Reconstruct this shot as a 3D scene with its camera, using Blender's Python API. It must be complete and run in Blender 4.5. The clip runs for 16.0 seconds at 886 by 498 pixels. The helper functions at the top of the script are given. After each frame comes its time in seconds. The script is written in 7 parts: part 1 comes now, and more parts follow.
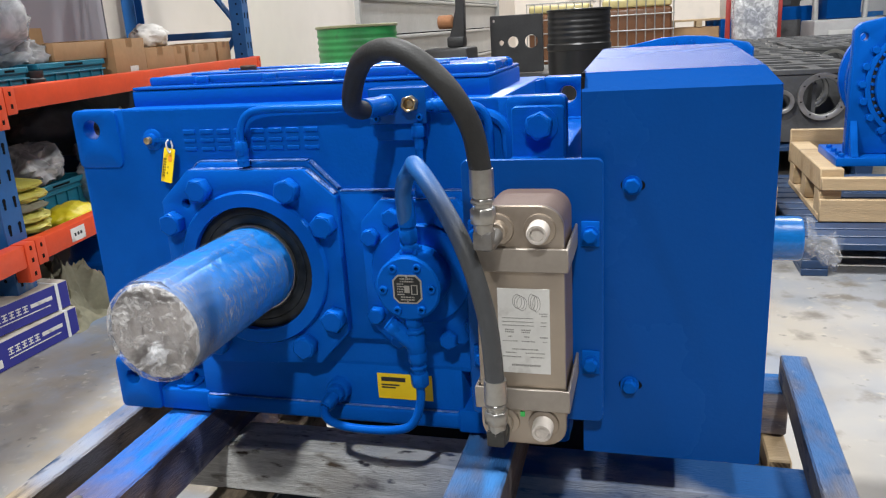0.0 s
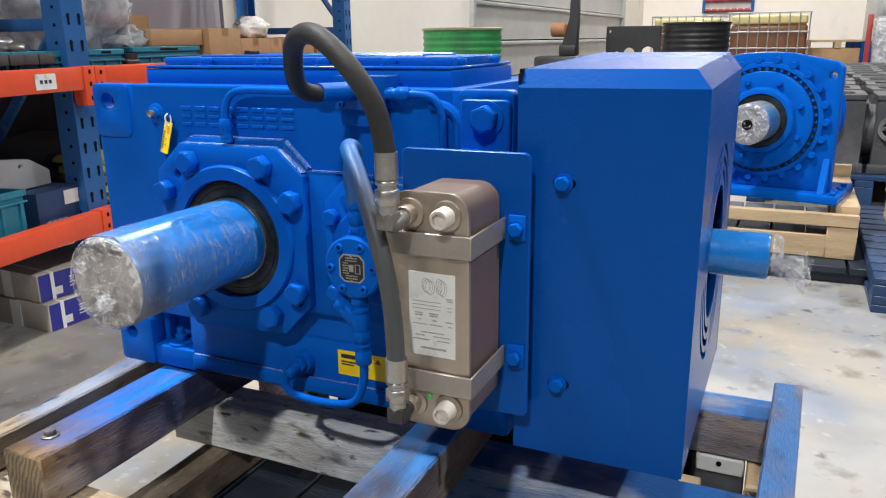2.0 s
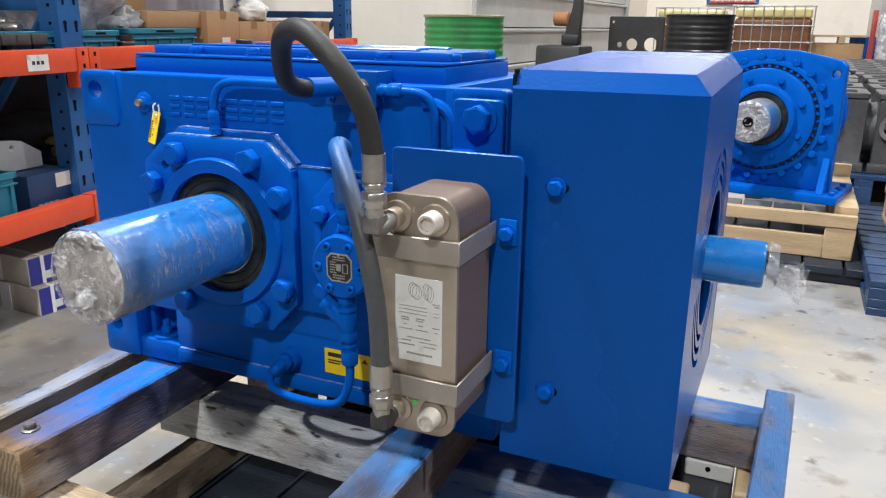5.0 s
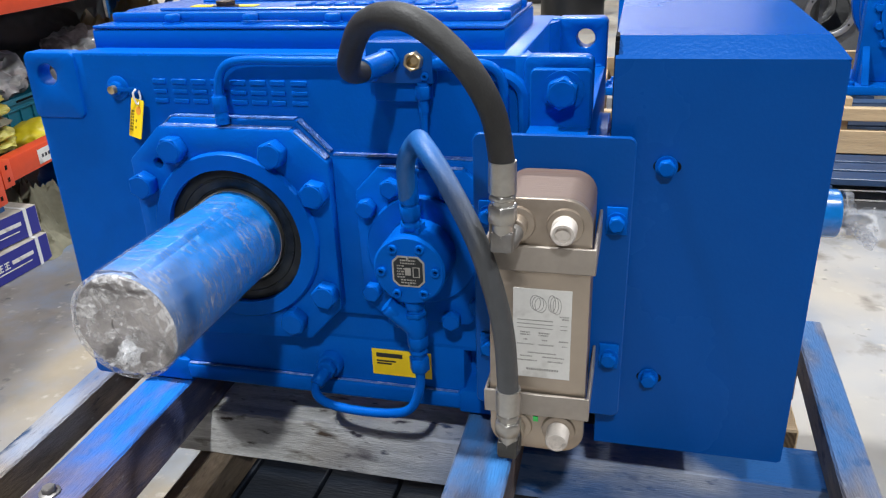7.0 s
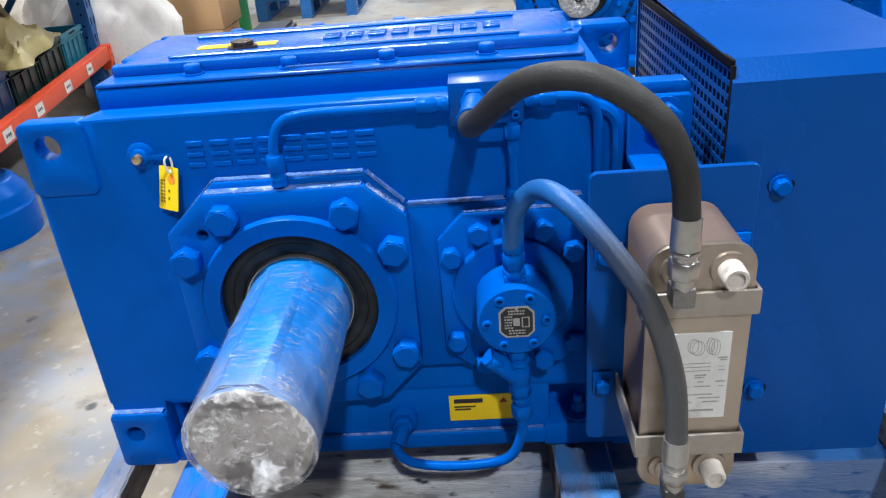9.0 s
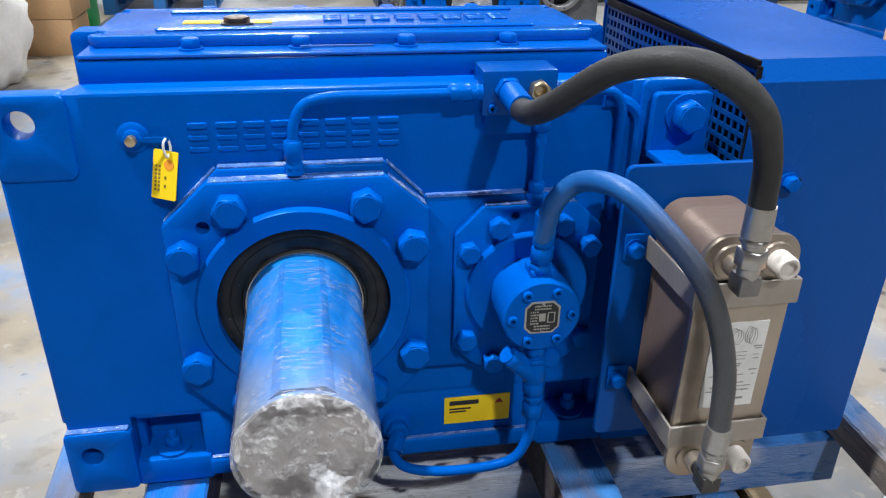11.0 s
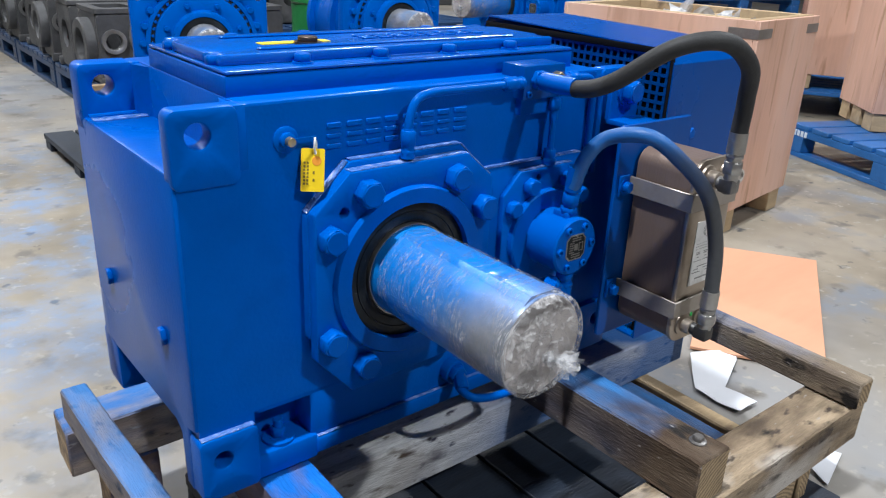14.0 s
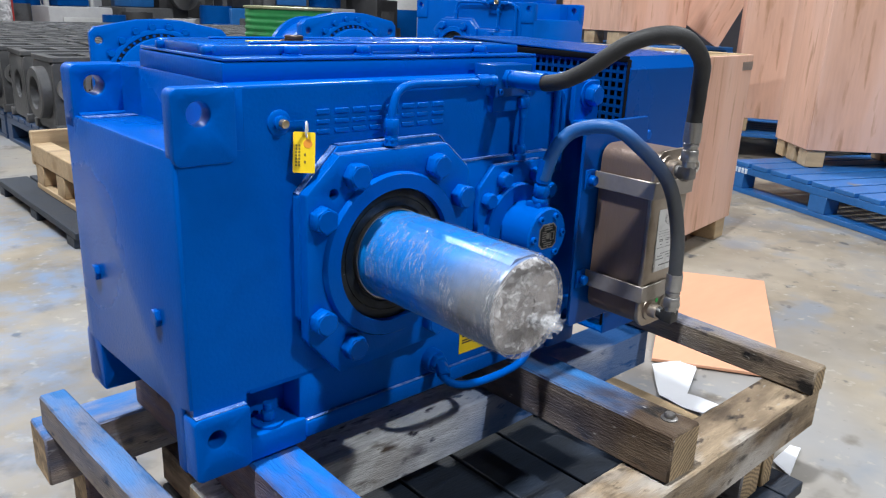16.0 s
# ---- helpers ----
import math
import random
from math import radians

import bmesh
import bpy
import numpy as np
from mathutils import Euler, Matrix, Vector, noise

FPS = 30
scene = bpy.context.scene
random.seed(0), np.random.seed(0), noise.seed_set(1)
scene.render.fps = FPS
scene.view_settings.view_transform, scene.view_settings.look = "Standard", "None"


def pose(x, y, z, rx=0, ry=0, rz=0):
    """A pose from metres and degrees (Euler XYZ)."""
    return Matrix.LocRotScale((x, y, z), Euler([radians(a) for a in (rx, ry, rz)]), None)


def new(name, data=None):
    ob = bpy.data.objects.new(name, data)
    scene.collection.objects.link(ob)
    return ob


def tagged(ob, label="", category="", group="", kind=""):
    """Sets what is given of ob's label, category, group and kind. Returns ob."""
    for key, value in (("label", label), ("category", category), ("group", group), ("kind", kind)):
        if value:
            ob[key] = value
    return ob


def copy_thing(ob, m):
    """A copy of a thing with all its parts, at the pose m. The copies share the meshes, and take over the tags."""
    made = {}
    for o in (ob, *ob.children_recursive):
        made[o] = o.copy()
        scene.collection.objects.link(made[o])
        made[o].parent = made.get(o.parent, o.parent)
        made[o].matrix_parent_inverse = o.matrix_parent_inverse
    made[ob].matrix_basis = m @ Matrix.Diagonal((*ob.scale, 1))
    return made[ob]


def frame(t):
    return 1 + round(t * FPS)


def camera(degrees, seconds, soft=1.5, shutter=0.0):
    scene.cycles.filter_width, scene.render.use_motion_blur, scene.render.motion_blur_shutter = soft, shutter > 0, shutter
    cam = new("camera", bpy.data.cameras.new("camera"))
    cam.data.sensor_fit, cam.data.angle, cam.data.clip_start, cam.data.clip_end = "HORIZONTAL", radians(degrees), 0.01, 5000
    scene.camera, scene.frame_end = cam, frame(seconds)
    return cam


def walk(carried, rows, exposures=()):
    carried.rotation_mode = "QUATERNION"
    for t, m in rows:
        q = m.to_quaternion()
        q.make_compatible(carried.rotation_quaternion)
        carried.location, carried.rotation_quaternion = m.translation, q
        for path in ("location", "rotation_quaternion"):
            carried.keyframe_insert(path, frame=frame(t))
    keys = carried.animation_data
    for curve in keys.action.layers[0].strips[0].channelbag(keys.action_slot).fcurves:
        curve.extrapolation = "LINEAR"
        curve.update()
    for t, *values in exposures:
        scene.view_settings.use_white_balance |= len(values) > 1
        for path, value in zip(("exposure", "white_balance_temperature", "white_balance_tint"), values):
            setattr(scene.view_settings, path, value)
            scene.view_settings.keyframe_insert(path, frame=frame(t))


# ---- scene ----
cam = camera(60.3, 16.0, soft=1.2)
METRES, EYE, TILT, LEAN, TURN = 1.84, 0.83, 0.0, 0.0, 15.7
ROWS = [
    (0.0, 0.0, 0.0, 0.0, -0.94, -16.15, 3.24),
    (0.5, 0.0437, 0.005, 0.0073, 1.68, -15.75, 2.92),
    (1.0, 0.1059, -0.0052, 0.0001, 4.97, -15.47, 2.27),
    (1.5, 0.116, -0.0071, -0.0111, 6.97, -15.32, 1.3),
    (2.0, 0.1132, -0.0105, -0.0126, 8.69, -15.35, 0.64),
    (2.5, 0.1328, -0.0091, -0.0143, 9.62, -15.49, 0.27),
    (3.0, 0.1453, -0.0038, -0.0162, 10.28, -15.52, 0.03),
    (3.5, 0.145, 0.0013, -0.0164, 10.67, -15.33, -0.32),
    (4.0, 0.1451, -0.0015, -0.0175, 10.9, -15.14, -0.68),
    (6.5, 0.0196, 0.0292, 0.025, 1.39, -21.55, 0.97),
    (7.0, -0.0118, 0.0648, 0.0291, -1.94, -23.64, 1.89),
    (7.5, -0.066, 0.0845, 0.0359, -5.78, -25.08, 2.73),
    (8.0, -0.1046, 0.0964, 0.0581, -8.96, -26.05, 3.77),
    (8.5, -0.1243, 0.1157, 0.0678, -11.98, -26.79, 4.51),
    (11.0, -0.2286, 0.1741, 0.0541, -25.33, -26.3, -0.94),
    (11.5, -0.2724, 0.2177, 0.0508, -29.89, -26.27, -2.06),
    (12.0, -0.3263, 0.2354, 0.0488, -36.86, -24.91, -2.59),
    (12.5, -0.3755, 0.2525, 0.0513, -44.34, -23.74, -2.49),
    (13.0, -0.3823, 0.2492, 0.0454, -47.04, -23.26, -2.54),
    (13.5, -0.43, 0.2418, 0.0438, -50.67, -22.59, -2.33),
    (14.0, -0.5025, 0.2526, 0.0413, -53.98, -22.08, -2.32),
    (14.5, -0.5234, 0.2557, 0.0283, -55.62, -21.07, -2.24),
    (15.0, -0.538, 0.2328, 0.0201, -56.71, -19.75, -2.29),
    (15.5, -0.5469, 0.242, 0.0048, -57.46, -18.59, -2.34),
    (16.0, -0.5478, 0.2446, 0.0025, -57.85, -17.56, -2.26),
]
walk(cam, [(t, pose(0, 0, EYE, TILT, LEAN, TURN) @ pose(METRES * x, METRES * y, METRES * z, 90 + pitch, roll, yaw)) for t, x, y, z, yaw, pitch, roll in ROWS],
     [(0.0, -0.12, 6800, 10), (4.0, -0.07, 6800, 10), (6.5, -0.10, 6650, 10), (8.5, -0.10, 6500, 10), (11.0, -0.20, 6450, 10), (12.0, -0.28, 6400, 10), (12.5, -0.44, 6350, 10), (13.0, -0.47, 6350, 10), (14.5, -0.38, 6350, 10), (16.0, -0.30, 6400, 10)])
# ---------------------------------------------------------------- light
world = bpy.data.worlds.new("hall_air")
scene.world = world
world.use_nodes = True
world.node_tree.nodes["Background"].inputs[0].default_value = (0.62, 0.72, 1.0, 1)
world.node_tree.nodes["Background"].inputs[1].default_value = 0.002


# ---------------------------------------------------------------- materials
def node_mat(name, base, rough=0.5, metal=0.0, var=0.15, scale=6.0, bump=0.1, bump_scale=60.0, spots=None, stretch=None,
             coat=0.0, spec=0.5, rough_var=0.1, detail=6.0, tint=None, blotch=None):
    """Principled paint, wood, stone or metal: two scales of colour change, roughness change, and fine relief."""
    m = bpy.data.materials.new(name)
    m.use_nodes = True
    nt = m.node_tree
    n, l = nt.nodes, nt.links
    b = n["Principled BSDF"]
    tc = n.new("ShaderNodeTexCoord")
    mp = n.new("ShaderNodeMapping")
    l.new(tc.outputs["Object"], mp.inputs[0])
    if stretch:
        mp.inputs["Scale"].default_value = stretch
    big = n.new("ShaderNodeTexNoise")
    big.inputs["Scale"].default_value, big.inputs["Detail"].default_value = scale, detail
    fine = n.new("ShaderNodeTexNoise")
    fine.inputs["Scale"].default_value, fine.inputs["Detail"].default_value = scale * 9, 4
    l.new(mp.outputs[0], big.inputs["Vector"])
    l.new(mp.outputs[0], fine.inputs["Vector"])
    add = n.new("ShaderNodeMath")
    add.operation = "ADD"
    half = n.new("ShaderNodeMath")
    half.operation = "MULTIPLY"
    half.inputs[1].default_value = 0.45
    l.new(fine.outputs["Fac"], half.inputs[0])
    l.new(big.outputs["Fac"], add.inputs[0])
    l.new(half.outputs[0], add.inputs[1])
    rng = n.new("ShaderNodeMapRange")
    rng.inputs["From Min"].default_value, rng.inputs["From Max"].default_value = 0.42, 1.03
    l.new(add.outputs[0], rng.inputs["Value"])
    mix = n.new("ShaderNodeMix")
    mix.data_type = "RGBA"
    l.new(rng.outputs[0], mix.inputs["Factor"])
    dark = [max(0.0, c * (1 - var)) for c in base]
    lite = [min(1.0, c * (1 + var)) for c in base]
    mix.inputs[6].default_value, mix.inputs[7].default_value = (*dark, 1), (*lite, 1)
    out = mix.outputs[2]
    mps = mp
    if blotch:
        mps = n.new("ShaderNodeMapping")
        mps.inputs["Scale"].default_value = blotch
        l.new(tc.outputs["Object"], mps.inputs[0])
    for k, (col, sc, lo, hi) in enumerate(spots or []):
        s = n.new("ShaderNodeTexNoise")
        s.inputs["Scale"].default_value, s.inputs["Detail"].default_value = sc, 5
        off = n.new("ShaderNodeVectorMath")
        off.inputs[1].default_value = (3.7 * k + 1, 1.3, 0.6)
        l.new(mps.outputs[0], off.inputs[0])
        l.new(off.outputs[0], s.inputs["Vector"])
        r = n.new("ShaderNodeMapRange")
        r.inputs["From Min"].default_value, r.inputs["From Max"].default_value = lo, hi
        l.new(s.outputs["Fac"], r.inputs["Value"])
        mx = n.new("ShaderNodeMix")
        mx.data_type = "RGBA"
        l.new(r.outputs[0], mx.inputs["Factor"])
        l.new(out, mx.inputs[6])
        mx.inputs[7].default_value = (*col, 1)
        out = mx.outputs[2]
    l.new(out, b.inputs["Base Color"])
    rr = n.new("ShaderNodeMapRange")
    rr.inputs["To Min"].default_value, rr.inputs["To Max"].default_value = max(0.02, rough - rough_var), min(1, rough + rough_var)
    l.new(big.outputs["Fac"], rr.inputs["Value"])
    l.new(rr.outputs[0], b.inputs["Roughness"])
    b.inputs["Metallic"].default_value = metal
    b.inputs["Specular IOR Level"].default_value = spec
    b.inputs["Coat Weight"].default_value = coat
    if tint:
        b.inputs["Specular Tint"].default_value = (*tint, 1)
    b.inputs["Coat Roughness"].default_value = 0.12
    if bump:
        bt = n.new("ShaderNodeTexNoise")
        bt.inputs["Scale"].default_value, bt.inputs["Detail"].default_value = bump_scale, 3
        l.new(mp.outputs[0], bt.inputs["Vector"])
        bp = n.new("ShaderNodeBump")
        bp.inputs["Strength"].default_value, bp.inputs["Distance"].default_value = bump, 0.004
        l.new(bt.outputs["Fac"], bp.inputs["Height"])
        l.new(bp.outputs[0], b.inputs["Normal"])
    return m


def film_mat(name, tint, opaque, crinkle=1.0, scale=30.0, stretch=None, white=(0.85, 0.87, 0.9)):
    """Clear stretch film: see-through in places, milky in the folds, shiny."""
    m = bpy.data.materials.new(name)
    m.use_nodes = True
    nt = m.node_tree
    n, l = nt.nodes, nt.links
    b = n["Principled BSDF"]
    tc, mp = n.new("ShaderNodeTexCoord"), n.new("ShaderNodeMapping")
    if stretch:
        mp.inputs["Scale"].default_value = stretch
    l.new(tc.outputs["Object"], mp.inputs[0])
    t = n.new("ShaderNodeTexNoise")
    t.inputs["Scale"].default_value, t.inputs["Detail"].default_value, t.inputs["Distortion"].default_value = scale, 8, 1.2
    l.new(mp.outputs[0], t.inputs["Vector"])
    r = n.new("ShaderNodeMapRange")
    r.inputs["From Min"].default_value, r.inputs["From Max"].default_value = 0.42, 0.68
    r.inputs["To Min"].default_value, r.inputs["To Max"].default_value = opaque[0], opaque[1]
    l.new(t.outputs["Fac"], r.inputs["Value"])
    l.new(r.outputs[0], b.inputs["Alpha"])
    mx = n.new("ShaderNodeMix")
    mx.data_type = "RGBA"
    l.new(t.outputs["Fac"], mx.inputs["Factor"])
    mx.inputs[6].default_value, mx.inputs[7].default_value = (*tint, 1), (*white, 1)
    l.new(mx.outputs[2], b.inputs["Base Color"])
    b.inputs["Roughness"].default_value = 0.14
    bp = n.new("ShaderNodeBump")
    bp.inputs["Strength"].default_value, bp.inputs["Distance"].default_value = crinkle, 0.006
    l.new(t.outputs["Fac"], bp.inputs["Height"])
    l.new(bp.outputs[0], b.inputs["Normal"])
    return m


def floor_mat():
    m = node_mat("hall_floor", (0.245, 0.21, 0.16), 0.46, var=0.40, scale=1.3, bump=0.08, bump_scale=26,
                 spots=[((0.25, 0.255, 0.265), 0.8, 0.46, 0.62), ((0.17, 0.20, 0.255), 2.3, 0.60, 0.74), ((0.19, 0.205, 0.225), 5.5, 0.55, 0.70), ((0.16, 0.15, 0.14), 2.6, 0.56, 0.74), ((0.36, 0.32, 0.26), 1.2, 0.53, 0.70),
                        ((0.07, 0.07, 0.07), 13.0, 0.66, 0.72), ((0.48, 0.46, 0.43), 22.0, 0.745, 0.775), ((0.15, 0.135, 0.115), 9.0, 0.58, 0.70), ((0.34, 0.315, 0.27), 31.0, 0.62, 0.74), ((0.13, 0.12, 0.11), 44.0, 0.70, 0.77)], rough_var=0.16, spec=0.38)
    # paint dust settled round the machine in ragged drifts
    n, k = m.node_tree.nodes, m.node_tree.links
    b = n["Principled BSDF"]
    src = b.inputs["Base Color"].links[0].from_socket
    tc, dist, nz, nf = n.new("ShaderNodeTexCoord"), n.new("ShaderNodeVectorMath"), n.new("ShaderNodeTexNoise"), n.new("ShaderNodeTexNoise")
    dist.operation = "DISTANCE"
    dist.inputs[1].default_value = (-1.1, 2.7, 0.0)
    k.new(tc.outputs["Object"], dist.inputs[0])
    for q, s, d in ((nz, 3.2, 8), (nf, 15.0, 6)):
        q.inputs["Scale"].default_value, q.inputs["Detail"].default_value, q.inputs["Roughness"].default_value = s, d, 0.62
        k.new(tc.outputs["Object"], q.inputs["Vector"])
    fall, thr, thr2, mul, mul2 = (n.new("ShaderNodeMapRange"), n.new("ShaderNodeMapRange"), n.new("ShaderNodeMapRange"), n.new("ShaderNodeMath"), n.new("ShaderNodeMath"))
    fall.inputs["From Min"].default_value, fall.inputs["From Max"].default_value = 0.5, 1.8
    fall.inputs["To Min"].default_value, fall.inputs["To Max"].default_value = 0.80, 0.0
    k.new(dist.outputs["Value"], fall.inputs["Value"])
    thr.inputs["From Min"].default_value, thr.inputs["From Max"].default_value = 0.44, 0.60
    k.new(nz.outputs["Fac"], thr.inputs["Value"])
    thr2.inputs["From Min"].default_value, thr2.inputs["From Max"].default_value, thr2.inputs["To Min"].default_value = 0.40, 0.58, 0.35
    k.new(nf.outputs["Fac"], thr2.inputs["Value"])
    mul.operation = mul2.operation = "MULTIPLY"
    k.new(fall.outputs[0], mul.inputs[0])
    k.new(thr.outputs[0], mul.inputs[1])
    k.new(mul.outputs[0], mul2.inputs[0])
    k.new(thr2.outputs[0], mul2.inputs[1])
    mx = n.new("ShaderNodeMix")
    mx.data_type = "RGBA"
    k.new(mul2.outputs[0], mx.inputs["Factor"])
    k.new(src, mx.inputs[6])
    mx.inputs[7].default_value = (0.15, 0.25, 0.42, 1)
    k.new(mx.outputs[2], b.inputs["Base Color"])
    return m


GLOSS = (0.08, 0.42, 1.0)
BLUE = node_mat("blue_enamel", (0.0, 0.092, 0.450), 0.30, var=0.12, scale=3.0, bump=0.10, bump_scale=220, spec=0.17, rough_var=0.10, tint=GLOSS,
                spots=[((0.0, 0.068, 0.34), 5.0, 0.58, 0.72)])
BLUE_ROUGH = node_mat("blue_enamel_orange_peel", (0.0, 0.096, 0.46), 0.20, var=0.10, scale=4.0, bump=0.13, bump_scale=300, spec=0.7, tint=(0.55, 0.75, 1.0))
BLUE_FLAT = node_mat("blue_sheet_paint", (0.0, 0.063, 0.31), 0.25, var=0.08, scale=2.0, bump=0.06, bump_scale=300, spec=0.38, tint=(0.25, 0.52, 1.0))
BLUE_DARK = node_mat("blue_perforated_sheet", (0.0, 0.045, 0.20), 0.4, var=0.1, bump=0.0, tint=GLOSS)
# pale base and paler spots paint in the glitter of glossy ledges
BLUE_GLINT = node_mat("thick_glossy_blue_paint", (0.09, 0.21, 0.55), 0.2, var=0.4, scale=40, bump=0.9, bump_scale=330, spec=0.9,
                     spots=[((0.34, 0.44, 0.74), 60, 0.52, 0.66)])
BLACK_RUBBER = node_mat("black_rubber", (0.018, 0.018, 0.019), 0.55, var=0.3, scale=14, bump=0.15, bump_scale=180)
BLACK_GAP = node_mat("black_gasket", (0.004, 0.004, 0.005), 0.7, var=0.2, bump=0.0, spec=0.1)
SEAL = node_mat("black_oil_seal", (0.008, 0.011, 0.014), 0.42, var=0.4, scale=20, bump=0.2, bump_scale=90, spec=0.25,
                spots=[((0.028, 0.034, 0.040), 30, 0.50, 0.70), ((0.22, 0.23, 0.24), 210, 0.735, 0.76)])
HOSE = node_mat("dark_grey_hose_cover", (0.026, 0.026, 0.026), 0.55, var=0.22, scale=16, bump=0.14, bump_scale=420,
                spots=[((0.055, 0.055, 0.055), 9, 0.56, 0.75)], spec=0.28)
STEEL = node_mat("zinc_plated_steel", (0.40, 0.385, 0.36), 0.34, metal=0.85, var=0.2, scale=22, bump=0.06)
STAINLESS = node_mat("brushed_stainless_steel", (0.42, 0.355, 0.29), 0.36, metal=0.75, var=0.14, scale=5, bump=0.06, bump_scale=120,
                     spots=[((0.20, 0.16, 0.125), 9, 0.50, 0.70)])
PLATES = node_mat("brazed_steel_plates", (0.20, 0.145, 0.118), 0.45, metal=0.4, var=0.15, scale=14, bump=0.16, bump_scale=2.0, stretch=(1, 190, 1),
                  spots=[((0.22, 0.14, 0.10), 0.06, 0.5, 0.8)])
BAND = node_mat("steel_strap", (0.36, 0.32, 0.28), 0.42, metal=0.55, var=0.15, scale=15, bump=0.08)
STEEL_DULL = node_mat("dull_grey_steel", (0.22, 0.21, 0.20), 0.42, metal=0.7, var=0.25, scale=22, bump=0.08)
PLATE_DARK = node_mat("dark_etched_plate", (0.012, 0.015, 0.017), 0.35, metal=0.2, var=0.3, scale=90, bump=0.05)
BRASS = node_mat("brass", (0.55, 0.44, 0.27), 0.32, metal=0.9, var=0.25, scale=40, bump=0.05)
BRONZE = node_mat("bronze_breather", (0.13, 0.10, 0.085), 0.35, metal=0.9, var=0.25, scale=40, bump=0.05)
YELLOW = node_mat("yellow_label", (0.86, 0.60, 0.01), 0.45, var=0.06, scale=14, bump=0.03)
ORANGE_DOT = node_mat("orange_print", (0.80, 0.30, 0.03), 0.5, var=0.05, bump=0.0)
WHITE_LABEL = node_mat("white_paper_label", (0.72, 0.71, 0.68), 0.55, var=0.10, scale=24, bump=0.03, spots=[((0.40, 0.38, 0.35), 26, 0.58, 0.72)])
INK = node_mat("black_print", (0.02, 0.02, 0.022), 0.6, var=0.1, bump=0.0)
INK_GREY = node_mat("grey_print", (0.30, 0.29, 0.27), 0.6, var=0.3, scale=60, bump=0.0)
INK_BROWN = node_mat("brown_print", (0.22, 0.15, 0.02), 0.6, var=0.2, bump=0.0)
GREEN_DOT = node_mat("green_mark", (0.05, 0.55, 0.12), 0.5, var=0.05, bump=0.0)
WHITE_PLASTIC = node_mat("white_cap", (0.58, 0.53, 0.48), 0.45, var=0.12, scale=30, bump=0.05, spots=[((0.34, 0.31, 0.28), 60, 0.56, 0.70)])
ELBOW = node_mat("dark_phosphated_steel", (0.055, 0.054, 0.052), 0.42, metal=0.5, var=0.3, scale=30, bump=0.08)
TIE = node_mat("white_cable_tie", (0.8, 0.8, 0.78), 0.35, var=0.04, bump=0.0)
SHAFT_END = node_mat("dull_shaft_end", (0.42, 0.385, 0.37), 0.5, metal=0.2, var=0.4, scale=20, bump=0.3, spots=[((0.13, 0.115, 0.11), 26.0, 0.54, 0.64)])
SHAFT_BLUE = node_mat("blue_film_on_shaft", (0.0, 0.17, 0.55), 0.28, var=0.25, scale=12, bump=0.25, bump_scale=60, coat=0.3)
FILM_END = film_mat("crumpled_stretch_film", (0.42, 0.395, 0.39), (0.10, 0.66), 0.8, 60, None, (0.98, 0.97, 0.965))
FILM_TAIL = film_mat("white_film_tail", (0.60, 0.61, 0.63), (0.06, 0.36), 0.7, 40, None, (0.96, 0.96, 0.97))
FILM_BAG = film_mat("clear_bag_film", (0.24, 0.245, 0.255), (0.50, 0.95), 1.0, 14, None, (0.86, 0.87, 0.89))


